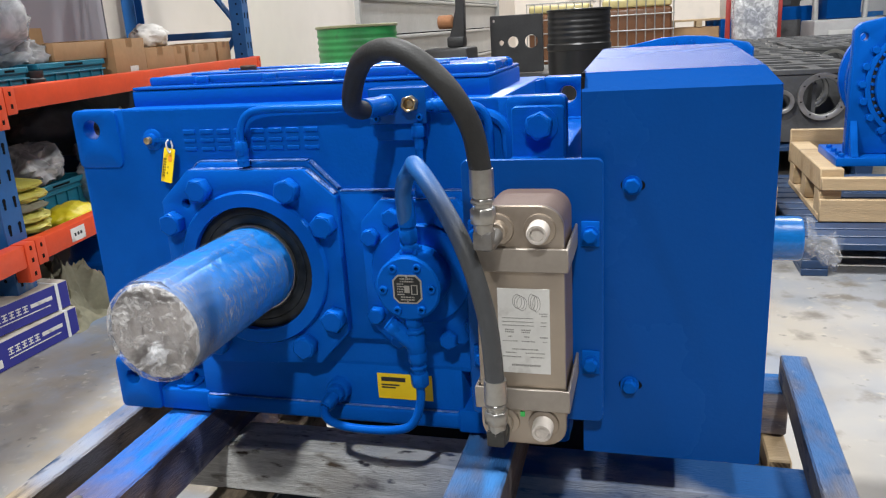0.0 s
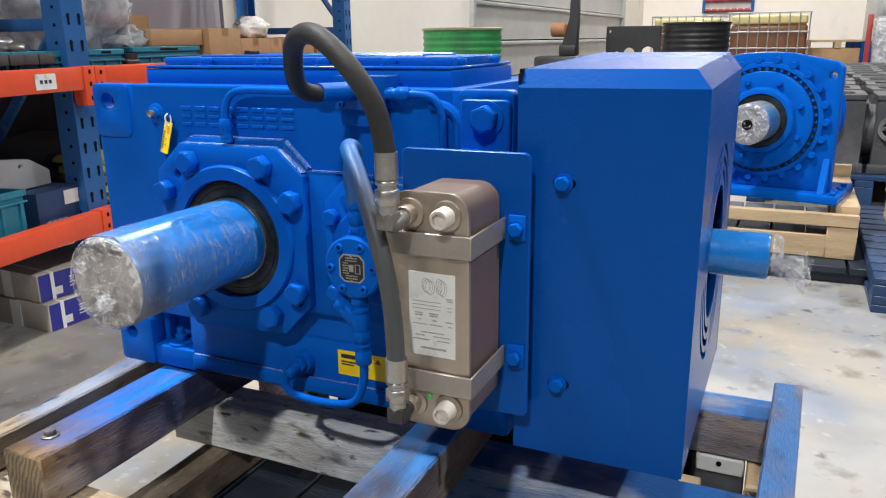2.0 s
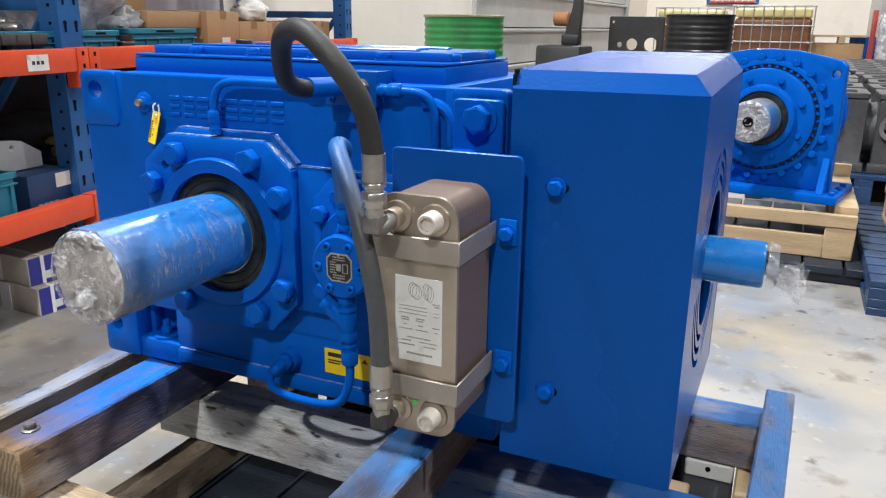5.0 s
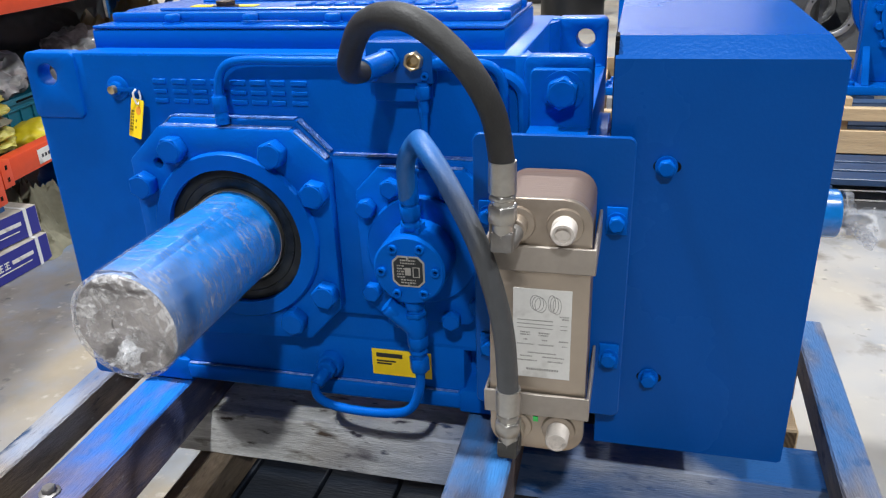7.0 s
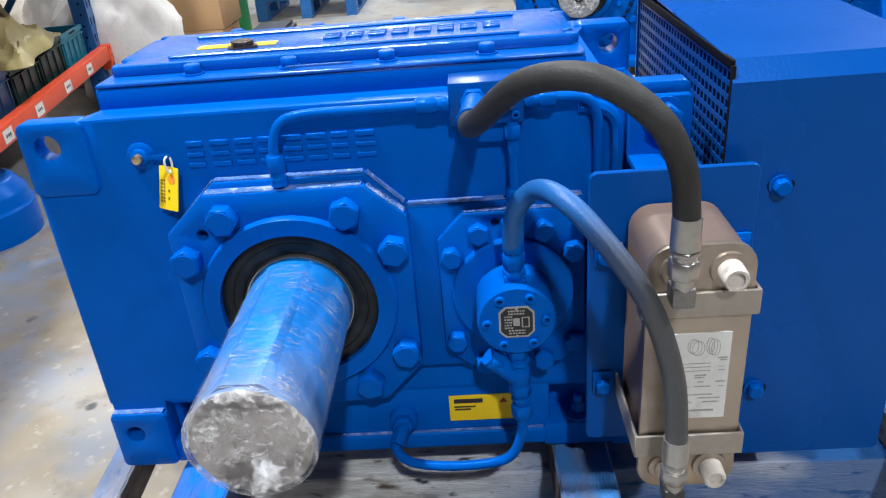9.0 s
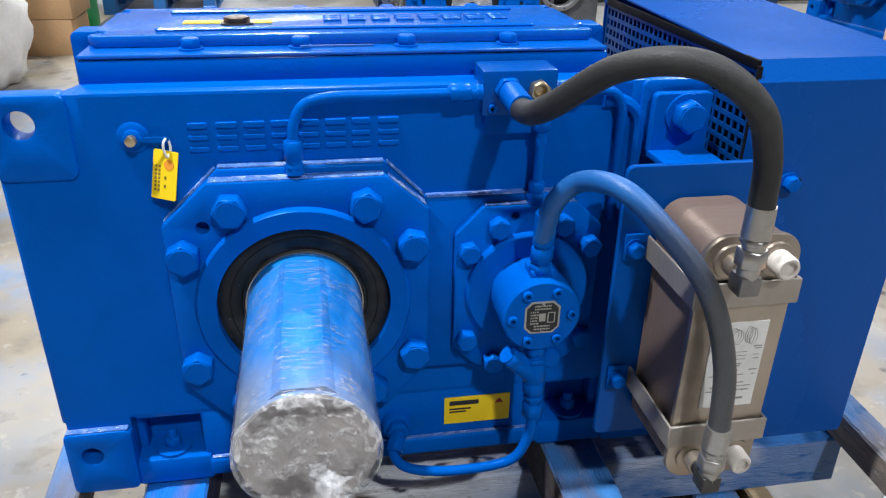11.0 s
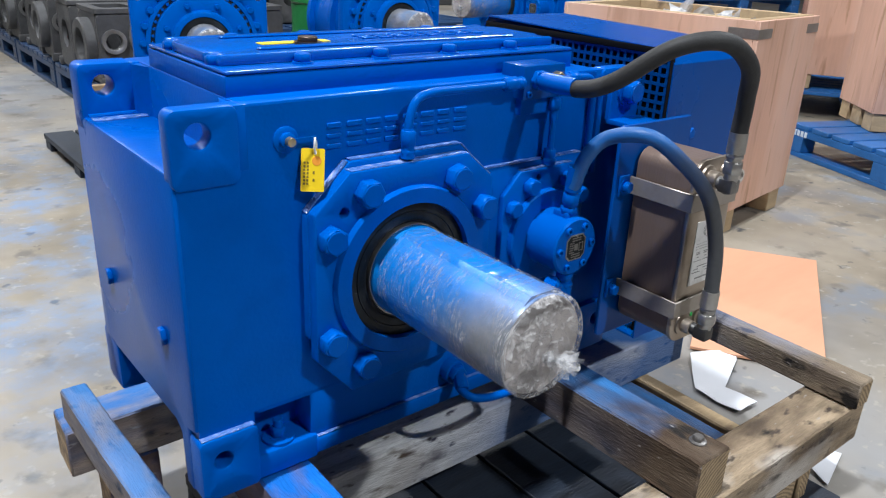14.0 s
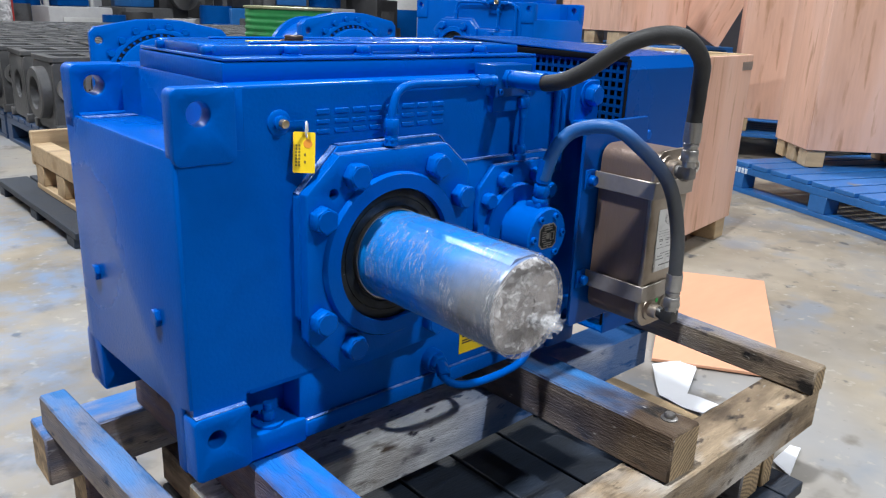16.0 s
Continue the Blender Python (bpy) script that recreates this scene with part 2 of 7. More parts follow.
def wrap_film():
    """Tight stretch film round a shaft: thin milky creases round it, thicker and greyer towards the end."""
    m = bpy.data.materials.new("clear_stretch_film")
    m.use_nodes = True
    n, k = m.node_tree.nodes, m.node_tree.links
    b = n["Principled BSDF"]
    tc, mp, mp2 = n.new("ShaderNodeTexCoord"), n.new("ShaderNodeMapping"), n.new("ShaderNodeMapping")
    k.new(tc.outputs["Object"], mp.inputs[0])
    k.new(tc.outputs["Object"], mp2.inputs[0])
    mp.inputs["Scale"].default_value = (17, 190, 17)
    mp.inputs["Rotation"].default_value = (0.22, 0.0, 0.42)
    mp2.inputs["Scale"].default_value = (36, 380, 36)
    mp2.inputs["Rotation"].default_value = (0.10, 0.0, 0.30)
    fac = []
    for q, lo, hi in ((mp, 0.466, 0.498), (mp2, 0.452, 0.497)):
        t = n.new("ShaderNodeTexNoise")
        t.inputs["Scale"].default_value, t.inputs["Detail"].default_value, t.inputs["Distortion"].default_value = 1.0, 4, 0.8
        k.new(q.outputs[0], t.inputs["Vector"])
        pp = n.new("ShaderNodeMath")                      # a crease where the noise crosses its middle
        pp.operation = "PINGPONG"
        pp.inputs[1].default_value = 0.5
        k.new(t.outputs["Fac"], pp.inputs[0])
        r = n.new("ShaderNodeMapRange")
        r.inputs["From Min"].default_value, r.inputs["From Max"].default_value = lo, hi
        k.new(pp.outputs[0], r.inputs["Value"])
        fac.append(r.outputs[0])
    mxm = n.new("ShaderNodeMath")
    mxm.operation = "MAXIMUM"
    for q, f, lo, hi in ((19.0, fac[0], 0.40, 0.66), (30.0, fac[1], 0.40, 0.60)):   # creases gather in patches
        t = n.new("ShaderNodeTexNoise")
        t.inputs["Scale"].default_value, t.inputs["Detail"].default_value = q, 3
        k.new(tc.outputs["Object"], t.inputs["Vector"])
        r = n.new("ShaderNodeMapRange")
        r.inputs["From Min"].default_value, r.inputs["From Max"].default_value = lo, hi
        k.new(t.outputs["Fac"], r.inputs["Value"])
        mm = n.new("ShaderNodeMath")
        mm.operation = "MULTIPLY"
        k.new(f, mm.inputs[0])
        k.new(r.outputs[0], mm.inputs[1])
        k.new(mm.outputs[0], mxm.inputs[0 if q < 20 else 1])
    big = n.new("ShaderNodeTexNoise")
    big.inputs["Scale"].default_value, big.inputs["Detail"].default_value = 16, 5
    k.new(tc.outputs["Object"], big.inputs["Vector"])
    sep = n.new("ShaderNodeSeparateXYZ")
    k.new(tc.outputs["Object"], sep.inputs[0])
    ma = n.new("ShaderNodeMath")
    ma.operation = "MULTIPLY_ADD"
    k.new(big.outputs["Fac"], ma.inputs[0])
    ma.inputs[1].default_value = 0.34
    k.new(sep.outputs[1], ma.inputs[2])
    grey = n.new("ShaderNodeMapRange")
    grey.inputs["From Min"].default_value, grey.inputs["From Max"].default_value = 0.640 + 0.17, 0.77 + 0.17
    grey.inputs["To Min"].default_value, grey.inputs["To Max"].default_value = 0.22, 0.0
    k.new(ma.outputs[0], grey.inputs["Value"])
    al = n.new("ShaderNodeMath")
    al.operation, al.use_clamp = "MULTIPLY_ADD", True
    k.new(mxm.outputs[0], al.inputs[0])
    al.inputs[1].default_value = 0.46
    k.new(grey.outputs[0], al.inputs[2])
    k.new(al.outputs[0], b.inputs["Alpha"])
    mx = n.new("ShaderNodeMix")
    mx.data_type = "RGBA"
    k.new(mxm.outputs[0], mx.inputs["Factor"])
    mx.inputs[6].default_value, mx.inputs[7].default_value = (0.36, 0.38, 0.41, 1), (0.93, 0.94, 0.96, 1)
    k.new(mx.outputs[2], b.inputs["Base Color"])
    b.inputs["Roughness"].default_value = 0.13
    bp = n.new("ShaderNodeBump")
    bp.inputs["Strength"].default_value, bp.inputs["Distance"].default_value = 0.8, 0.003
    k.new(mxm.outputs[0], bp.inputs["Height"])
    k.new(bp.outputs[0], b.inputs["Normal"])
    return m


FILM = wrap_film()


def overspray(m, colour, axis, lo, hi, amp=0.55, most=0.9, sides=1.0, grain=None):
    """Blue paint dust: thick near the machine and ragged towards lo, with less of it on upright faces."""
    n, k = m.node_tree.nodes, m.node_tree.links
    b = n["Principled BSDF"]
    src = b.inputs["Base Color"].links[0].from_socket
    tc, sep = n.new("ShaderNodeTexCoord"), n.new("ShaderNodeSeparateXYZ")
    k.new(tc.outputs["Object"], sep.inputs[0])
    nz = n.new("ShaderNodeTexNoise")
    nz.inputs["Scale"].default_value, nz.inputs["Detail"].default_value = 7.0, 7
    k.new(tc.outputs["Object"], nz.inputs["Vector"])
    add = n.new("ShaderNodeMath")
    add.operation = "MULTIPLY_ADD"
    k.new(nz.outputs["Fac"], add.inputs[0])
    add.inputs[1].default_value = amp
    if isinstance(axis, tuple):                           # drifts along a slanted direction
        dot = n.new("ShaderNodeVectorMath")
        dot.operation = "DOT_PRODUCT"
        dot.inputs[1].default_value = axis
        k.new(tc.outputs["Object"], dot.inputs[0])
        k.new(dot.outputs["Value"], add.inputs[2])
    else:
        k.new(sep.outputs[axis], add.inputs[2])
    r = n.new("ShaderNodeMapRange")
    r.inputs["From Min"].default_value, r.inputs["From Max"].default_value = lo + amp / 2, hi + amp / 2
    r.inputs["To Max"].default_value = most
    k.new(add.outputs[0], r.inputs["Value"])
    up = n.new("ShaderNodeSeparateXYZ")
    k.new(tc.outputs["Normal"], up.inputs[0])
    ur = n.new("ShaderNodeMapRange")
    ur.inputs["From Min"].default_value, ur.inputs["From Max"].default_value = 0.3, 0.8
    ur.inputs["To Min"].default_value = sides
    k.new(up.outputs[2], ur.inputs["Value"])
    mul = n.new("ShaderNodeMath")
    mul.operation = "MULTIPLY"
    k.new(r.outputs[0], mul.inputs[0])
    k.new(ur.outputs[0], mul.inputs[1])
    if grain:                                             # worn off along the grain
        gm, gn, gr, m2 = n.new("ShaderNodeMapping"), n.new("ShaderNodeTexNoise"), n.new("ShaderNodeMapRange"), n.new("ShaderNodeMath")
        gm.inputs["Scale"].default_value = grain
        gn.inputs["Scale"].default_value, gn.inputs["Detail"].default_value = 1.0, 7
        gr.inputs["From Min"].default_value, gr.inputs["From Max"].default_value = 0.36, 0.56
        gr.inputs["To Min"].default_value = 0.5
        m2.operation = "MULTIPLY"
        k.new(tc.outputs["Object"], gm.inputs[0])
        k.new(gm.outputs[0], gn.inputs["Vector"])
        k.new(gn.outputs["Fac"], gr.inputs["Value"])
        k.new(mul.outputs[0], m2.inputs[0])
        k.new(gr.outputs[0], m2.inputs[1])
        mul = m2
    mx = n.new("ShaderNodeMix")
    mx.data_type = "RGBA"
    k.new(mul.outputs[0], mx.inputs["Factor"])
    k.new(src, mx.inputs[6])
    mx.inputs[7].default_value = (*colour, 1)
    k.new(mx.outputs[2], b.inputs["Base Color"])
    return m


SHAFT = overspray(node_mat("shaft_under_film", (0.24, 0.255, 0.28), 0.36, metal=0.2, var=0.35, scale=10, bump=0.22, bump_scale=40, stretch=(1.6, 0.9, 1.6),
                           spots=[((0.05, 0.20, 0.42), 6.0, 0.46, 0.62), ((0.13, 0.13, 0.135), 9.0, 0.56, 0.70)], coat=0.10), (0.0, 0.20, 0.66), (0.9, 1.0, 0.7), 0.555, 0.640, 0.16, 0.98)
HOSE_BLUE = overspray(node_mat("hose_with_blue_overspray", (0.055, 0.058, 0.062), 0.5, var=0.2, scale=12, bump=0.14, bump_scale=420), (0.006, 0.10, 0.33), 0, -0.165, -0.235, 0.12, 0.95)


def timber(name, base, along, spots):
    specks = [((0.070, 0.052, 0.040), 9.0, 0.60, 0.69), ((0.36, 0.33, 0.29), 15.0, 0.66, 0.74)]
    return node_mat(name, base, 0.72, var=0.48, scale=9, bump=0.7, bump_scale=60, stretch=(8, 1.0, 8) if along == 1 else (1.0, 8, 8), spots=spots + specks, spec=0.22,
                    blotch=(6, 2.6, 6) if along == 1 else (2.6, 6, 6))


DIRT = ((0.060, 0.038, 0.024), 1.5, 0.46, 0.62)
PALE = ((0.54, 0.50, 0.45), 1.3, 0.52, 0.66)
BLACKS = ((0.02, 0.017, 0.015), 3.2, 0.62, 0.70)
STAIN = ((0.11, 0.08, 0.055), 5.0, 0.58, 0.70)
GY, GX = (26, 9, 26), (9, 26, 26)
TIMBER = overspray(timber("weathered_pine", (0.20, 0.128, 0.072), 1, [DIRT, STAIN, ((0.40, 0.36, 0.32), 1.4, 0.60, 0.72), BLACKS]), (0.0, 0.15, 0.58), 1, 0.60, 0.78, 0.45, 0.97, 0.22, GY)
TIMBER_GREY = overspray(timber("grey_weathered_pine", (0.16, 0.118, 0.082), 1, [DIRT, STAIN, ((0.27, 0.26, 0.265), 1.2, 0.54, 0.68), BLACKS]), (0.03, 0.17, 0.44), 1, 0.66, 0.84, 0.5, 0.92, 0.12, GY)
TIMBER_RAIL = overspray(timber("whitish_pine_rail", (0.26, 0.205, 0.14), 1, [((0.15, 0.115, 0.085), 1.6, 0.48, 0.66), ((0.34, 0.33, 0.32), 1.3, 0.57, 0.70), ((0.015, 0.013, 0.012), 3.4, 0.60, 0.66)]), (0.04, 0.20, 0.52), 1, 0.70, 1.0, 0.5, 0.78, 0.25, GY)
TIMBER_X = overspray(timber("weathered_pine_along_x", (0.33, 0.25, 0.165), 0, [((0.10, 0.068, 0.044), 1.4, 0.50, 0.66), STAIN, PALE, BLACKS]), (0.02, 0.15, 0.44), 1, 0.78, 1.05, 0.5, 0.94, 0.30, GX)
# deeper blue towards +x: paint dust, plus the guard's shade painted in
TIMBER_MID = overspray(timber("pale_blue_dusted_pine", (0.70, 0.69, 0.66), 0, [((0.30, 0.26, 0.22), 1.6, 0.58, 0.74), STAIN, ((0.78, 0.78, 0.78), 1.4, 0.50, 0.64)]), (0.015, 0.115, 0.36), 0, -0.50, -0.15, 0.6, 1.0, 0.85, (5, 9, 9))

TIMBER_BARE = timber("bare_weathered_pine", (0.28, 0.22, 0.16), 1, [((0.12, 0.08, 0.05), 1.5, 0.50, 0.66), STAIN, ((0.40, 0.37, 0.33), 1.3, 0.54, 0.68), BLACKS])


def end_grain():
    """Sawn timber end: growth rings and radial cracks."""
    m = node_mat("sawn_end_grain", (0.42, 0.30, 0.17), 0.75, var=0.3, scale=14, bump=0.4, bump_scale=120, spots=[((0.12, 0.08, 0.05), 7, 0.55, 0.72)])
    n, k = m.node_tree.nodes, m.node_tree.links
    b = n["Principled BSDF"]
    src = b.inputs["Base Color"].links[0].from_socket
    tc, w = n.new("ShaderNodeTexCoord"), n.new("ShaderNodeTexWave")
    w.wave_type, w.rings_direction = "RINGS", "Y"
    w.inputs["Scale"].default_value, w.inputs["Distortion"].default_value, w.inputs["Detail"].default_value = 45, 5, 3
    k.new(tc.outputs["Object"], w.inputs["Vector"])
    mx = n.new("ShaderNodeMix")
    mx.data_type, mx.blend_type = "RGBA", "MULTIPLY"
    mx.inputs["Factor"].default_value = 0.55
    k.new(src, mx.inputs[6])
    k.new(w.outputs["Color"], mx.inputs[7])
    k.new(mx.outputs[2], b.inputs["Base Color"])
    return m


END_GRAIN = end_grain()
PINE = node_mat("fresh_pine", (0.46, 0.335, 0.195), 0.62, var=0.2, scale=7, bump=0.3, bump_scale=50, stretch=(0.8, 6, 6),
                spots=[((0.30, 0.19, 0.09), 1.4, 0.54, 0.72), ((0.14, 0.095, 0.06), 2.6, 0.62, 0.76)])
PLY = node_mat("plywood_face", (0.62, 0.37, 0.265), 0.55, var=0.2, scale=2.2, bump=0.12, bump_scale=50, stretch=(2.5, 2.5, 0.35),
               spots=[((0.70, 0.46, 0.36), 2.0, 0.46, 0.66), ((0.34, 0.18, 0.10), 3.0, 0.60, 0.78), ((0.45, 0.25, 0.15), 11.0, 0.60, 0.72)])
PLY_FLOOR = node_mat("orange_plywood_sheet", (0.62, 0.315, 0.19), 0.5, var=0.08, scale=2.0, bump=0.08, bump_scale=40, stretch=(0.5, 2, 1))
DARK_GREY_BLOCK = node_mat("dark_grey_painted_block", (0.055, 0.056, 0.064), 0.6, var=0.25, scale=9, bump=0.2)
DARK_WOOD = node_mat("black_stained_boards", (0.011, 0.018, 0.031), 0.55, var=0.5, scale=6, bump=0.35, bump_scale=50, stretch=(1, 5, 1))
PAPER = node_mat("white_paper", (0.60, 0.61, 0.64), 0.7, var=0.05, scale=5, bump=0.1, bump_scale=14)
CAST = node_mat("grey_primer_casting", (0.078, 0.079, 0.082), 0.48, metal=0.25, var=0.35, scale=5, bump=0.3, bump_scale=140,
                spots=[((0.17, 0.17, 0.168), 3, 0.56, 0.78), ((0.03, 0.03, 0.032), 6, 0.58, 0.72)])
MACHINED = node_mat("machined_iron", (0.30, 0.295, 0.29), 0.35, metal=0.7, var=0.2, scale=18, bump=0.05)
DARK_IRON = node_mat("dark_cast_iron", (0.028, 0.028, 0.03), 0.5, metal=0.2, var=0.35, scale=6, bump=0.3)
DRUM_GREEN = node_mat("green_drum_paint", (0.018, 0.19, 0.052), 0.38, var=0.2, scale=5, bump=0.1, bump_scale=40,
                      spots=[((0.04, 0.07, 0.035), 5, 0.6, 0.75)])
DRUM_RIM = node_mat("worn_drum_rim", (0.26, 0.26, 0.15), 0.45, metal=0.3, var=0.3, scale=12, bump=0.1)
DRUM_BLACK = node_mat("black_drum_paint", (0.012, 0.012, 0.013), 0.36, var=0.3, scale=6, bump=0.1)
RACK_BLUE = node_mat("rack_blue_paint", (0.012, 0.10, 0.30), 0.42, var=0.18, scale=7, bump=0.08, spots=[((0.10, 0.16, 0.24), 16, 0.66, 0.75)])
RACK_RED = node_mat("rack_orange_red_paint", (0.72, 0.075, 0.022), 0.42, var=0.12, scale=6, bump=0.06)
SHELF_BOARD = node_mat("grey_shelf_deck", (0.22, 0.23, 0.25), 0.5, var=0.2, scale=5, bump=0.1)
BIN = node_mat("teal_plastic_bin", (0.012, 0.18, 0.27), 0.42, var=0.16, scale=6, bump=0.08)
BIN_DARK = node_mat("dark_blue_plastic_bin", (0.02, 0.05, 0.13), 0.42, var=0.16, scale=6, bump=0.08)
CARTON = node_mat("brown_cardboard", (0.36, 0.215, 0.105), 0.75, var=0.16, scale=6, bump=0.12, bump_scale=50)
CARTON_BEIGE = node_mat("pale_worn_cardboard", (0.50, 0.46, 0.40), 0.7, var=0.2, scale=7, bump=0.3, bump_scale=20, spots=[((0.26, 0.22, 0.18), 8, 0.60, 0.74)])
CARTON_TAPE = node_mat("brown_packing_tape", (0.30, 0.17, 0.075), 0.35, var=0.12, scale=6, bump=0.06)
BIN_BLACK = node_mat("black_green_plastic_bin", (0.012, 0.035, 0.035), 0.42, var=0.2, scale=6, bump=0.08)
YELLOW_BRIGHT = node_mat("bright_yellow_plastic", (0.72, 0.60, 0.02), 0.4, var=0.15, scale=9, bump=0.3, bump_scale=20)
GREY_PART = node_mat("pale_grey_sheet", (0.34, 0.34, 0.345), 0.5, var=0.12, scale=7, bump=0.06)
CARTON_BLUE = node_mat("violet_blue_printed_carton", (0.028, 0.032, 0.27), 0.5, var=0.12, scale=6, bump=0.06)
OLIVE_BAG = node_mat("khaki_cloth", (0.20, 0.19, 0.13), 0.8, var=0.3, scale=8, bump=0.7, bump_scale=14)
GOLD_BAG = node_mat("olive_gold_plastic_sheet", (0.36, 0.30, 0.13), 0.4, var=0.3, scale=7, bump=0.6, bump_scale=12)
YELLOW_PACK = node_mat("yellow_packaging", (0.55, 0.50, 0.10), 0.45, var=0.25, scale=9, bump=0.5, bump_scale=20)
WHITE_BAG = node_mat("white_woven_sack", (0.76, 0.73, 0.69), 0.6, var=0.14, scale=7, bump=0.7, bump_scale=13)
WALL = node_mat("off_white_wall_paint", (0.78, 0.71, 0.64), 0.7, var=0.06, scale=0.8, bump=0.08, bump_scale=30,
                spots=[((0.55, 0.52, 0.49), 1.4, 0.62, 0.8)])
WALL_GREY = node_mat("grey_violet_panel", (0.10, 0.093, 0.11), 0.55, var=0.08, scale=1.0, bump=0.06, bump_scale=30)
PARTITION = node_mat("grey_violet_partition", (0.33, 0.31, 0.345), 0.6, var=0.08, scale=1.0, bump=0.06, bump_scale=30)
CEIL = node_mat("grey_roof_sheet", (0.09, 0.095, 0.105), 0.6, var=0.08, scale=0.8, bump=0.05, bump_scale=20)
SHUTTER = node_mat("grey_shutter_metal", (0.46, 0.46, 0.45), 0.42, metal=0.3, var=0.15, scale=3, bump=0.06)
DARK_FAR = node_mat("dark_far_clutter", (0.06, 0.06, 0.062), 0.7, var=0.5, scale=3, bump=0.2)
PALLET_BLUE = node_mat("blue_steel_pallet", (0.016, 0.12, 0.36), 0.42, var=0.25, scale=6, bump=0.12, bump_scale=60,
                       spots=[((0.14, 0.14, 0.14), 9, 0.66, 0.78)])
PALLET_NAVY = node_mat("dark_navy_steel_pallet", (0.012, 0.040, 0.105), 0.42, var=0.35, scale=6, bump=0.12, bump_scale=60, spots=[((0.10, 0.10, 0.10), 9, 0.64, 0.78)])
IBC_FILL = node_mat("brown_oil_in_tote", (0.17, 0.075, 0.035), 0.3, var=0.15, scale=2, bump=0.02)
IBC_TOP = node_mat("yellowed_tote_plastic", (0.62, 0.53, 0.24), 0.4, var=0.1, scale=3, bump=0.05)
CAGE = node_mat("galvanised_tube", (0.42, 0.42, 0.41), 0.4, metal=0.7, var=0.15, scale=20, bump=0.05)
RED_STEEL = node_mat("red_steel_paint", (0.36, 0.03, 0.025), 0.45, var=0.2, scale=6, bump=0.08)
ROPE = node_mat("orange_brown_rope", (0.28, 0.12, 0.05), 0.7, var=0.3, scale=12, bump=0.5)
FLOOR = floor_mat()
STAMP = node_mat("pale_stencil_paint", (0.60, 0.68, 0.78), 0.6, var=0.1, bump=0.0)
LAMP_GLOW = bpy.data.materials.new("high_bay_glow")
LAMP_GLOW.use_nodes = True
LAMP_GLOW.node_tree.nodes["Principled BSDF"].inputs["Emission Color"].default_value = (0.95, 0.97, 1, 1)
LAMP_GLOW.node_tree.nodes["Principled BSDF"].inputs["Emission Strength"].default_value = 3.0


# ---------------------------------------------------------------- mesh helpers
AX = {"x": 0, "y": 1, "z": 2}


def box(bm, x0, x1, y0, y1, z0, z1, bev=0.0, seg=2, m=None):
    r = bmesh.ops.create_cube(bm, size=1.0)
    for v in r["verts"]:
        v.co = Vector((x0 + (v.co.x + 0.5) * (x1 - x0), y0 + (v.co.y + 0.5) * (y1 - y0), z0 + (v.co.z + 0.5) * (z1 - z0)))
        if m:
            v.co = m @ v.co
    if bev:
        es = {e for v in r["verts"] for e in v.link_edges}
        bmesh.ops.bevel(bm, geom=list(es), offset=bev, segments=seg, affect="EDGES", profile=0.5)


def to3(axis, a, p, q):
    return Vector((a, p, q)) if axis == "x" else Vector((p, a, q)) if axis == "y" else Vector((p, q, a))


def circle(cx, cz, r, n=24, start=0.0):
    return [(cx + r * math.cos(start + 2 * math.pi * i / n), cz + r * math.sin(start + 2 * math.pi * i / n)) for i in range(n)]


def rounded(x0, x1, z0, z1, r, n=5):
    pts = []
    for cx, cz, a in ((x1 - r, z1 - r, 0), (x0 + r, z1 - r, 90), (x0 + r, z0 + r, 180), (x1 - r, z0 + r, 270)):
        for i in range(n + 1):
            t = radians(a + 90 * i / n)
            pts.append((cx + r * math.cos(t), cz + r * math.sin(t)))
    return pts


def plate(bm, outer, a0, a1, axis="y", holes=(), bev=0.0, seg=1):
    """A flat plate with an outline and holes, from a0 to a1 along the axis."""
    t = bmesh.new()
    edges = []
    for loop in (outer, *holes):
        vs = [t.verts.new(to3(axis, a0, *p)) for p in loop]
        edges += [t.edges.new((vs[i], vs[(i + 1) % len(vs)])) for i in range(len(vs))]
    if holes:
        bmesh.ops.triangle_fill(t, use_beauty=True, use_dissolve=False, edges=edges)
    else:
        t.faces.new([t.verts[:][i] for i in range(len(outer))])
    r = bmesh.ops.extrude_face_region(t, geom=t.faces[:])
    d = to3(axis, a1 - a0, 0, 0)
    bmesh.ops.translate(t, verts=[g for g in r["geom"] if isinstance(g, bmesh.types.BMVert)], vec=d)
    bmesh.ops.recalc_face_normals(t, faces=t.faces[:])
    if bev:
        es = [e for e in t.edges if len(e.link_faces) == 2 and e.calc_face_angle(0) > radians(40)]
        bmesh.ops.bevel(t, geom=es, offset=bev, segments=seg, affect="EDGES", profile=0.5)
    join(bm, t)


def join(bm, t, m=None):
    if m:
        bmesh.ops.transform(t, matrix=m, verts=t.verts[:])
    me = bpy.data.meshes.new("tmp")
    t.to_mesh(me)
    t.free()
    bm.from_mesh(me)
    bpy.data.meshes.remove(me)


def lathe(bm, c, axis, profile, n=32, caps=True):
    """A turned body: profile of (along, radius) about the axis through c."""
    rings = []
    for a, r in profile:
        ring = []
        for i in range(n):
            t = 2 * math.pi * i / n
            p = to3(axis, a, r * math.cos(t), r * math.sin(t))
            ring.append(bm.verts.new(Vector(c) + p))
        rings.append(ring)
    fs = []
    for r0, r1 in zip(rings, rings[1:]):
        for i in range(n):
            fs.append(bm.faces.new((r0[i], r0[(i + 1) % n], r1[(i + 1) % n], r1[i])))
    if caps:
        fs.append(bm.faces.new(rings[0][::-1]))
        fs.append(bm.faces.new(rings[-1]))
    bmesh.ops.recalc_face_normals(bm, faces=fs)


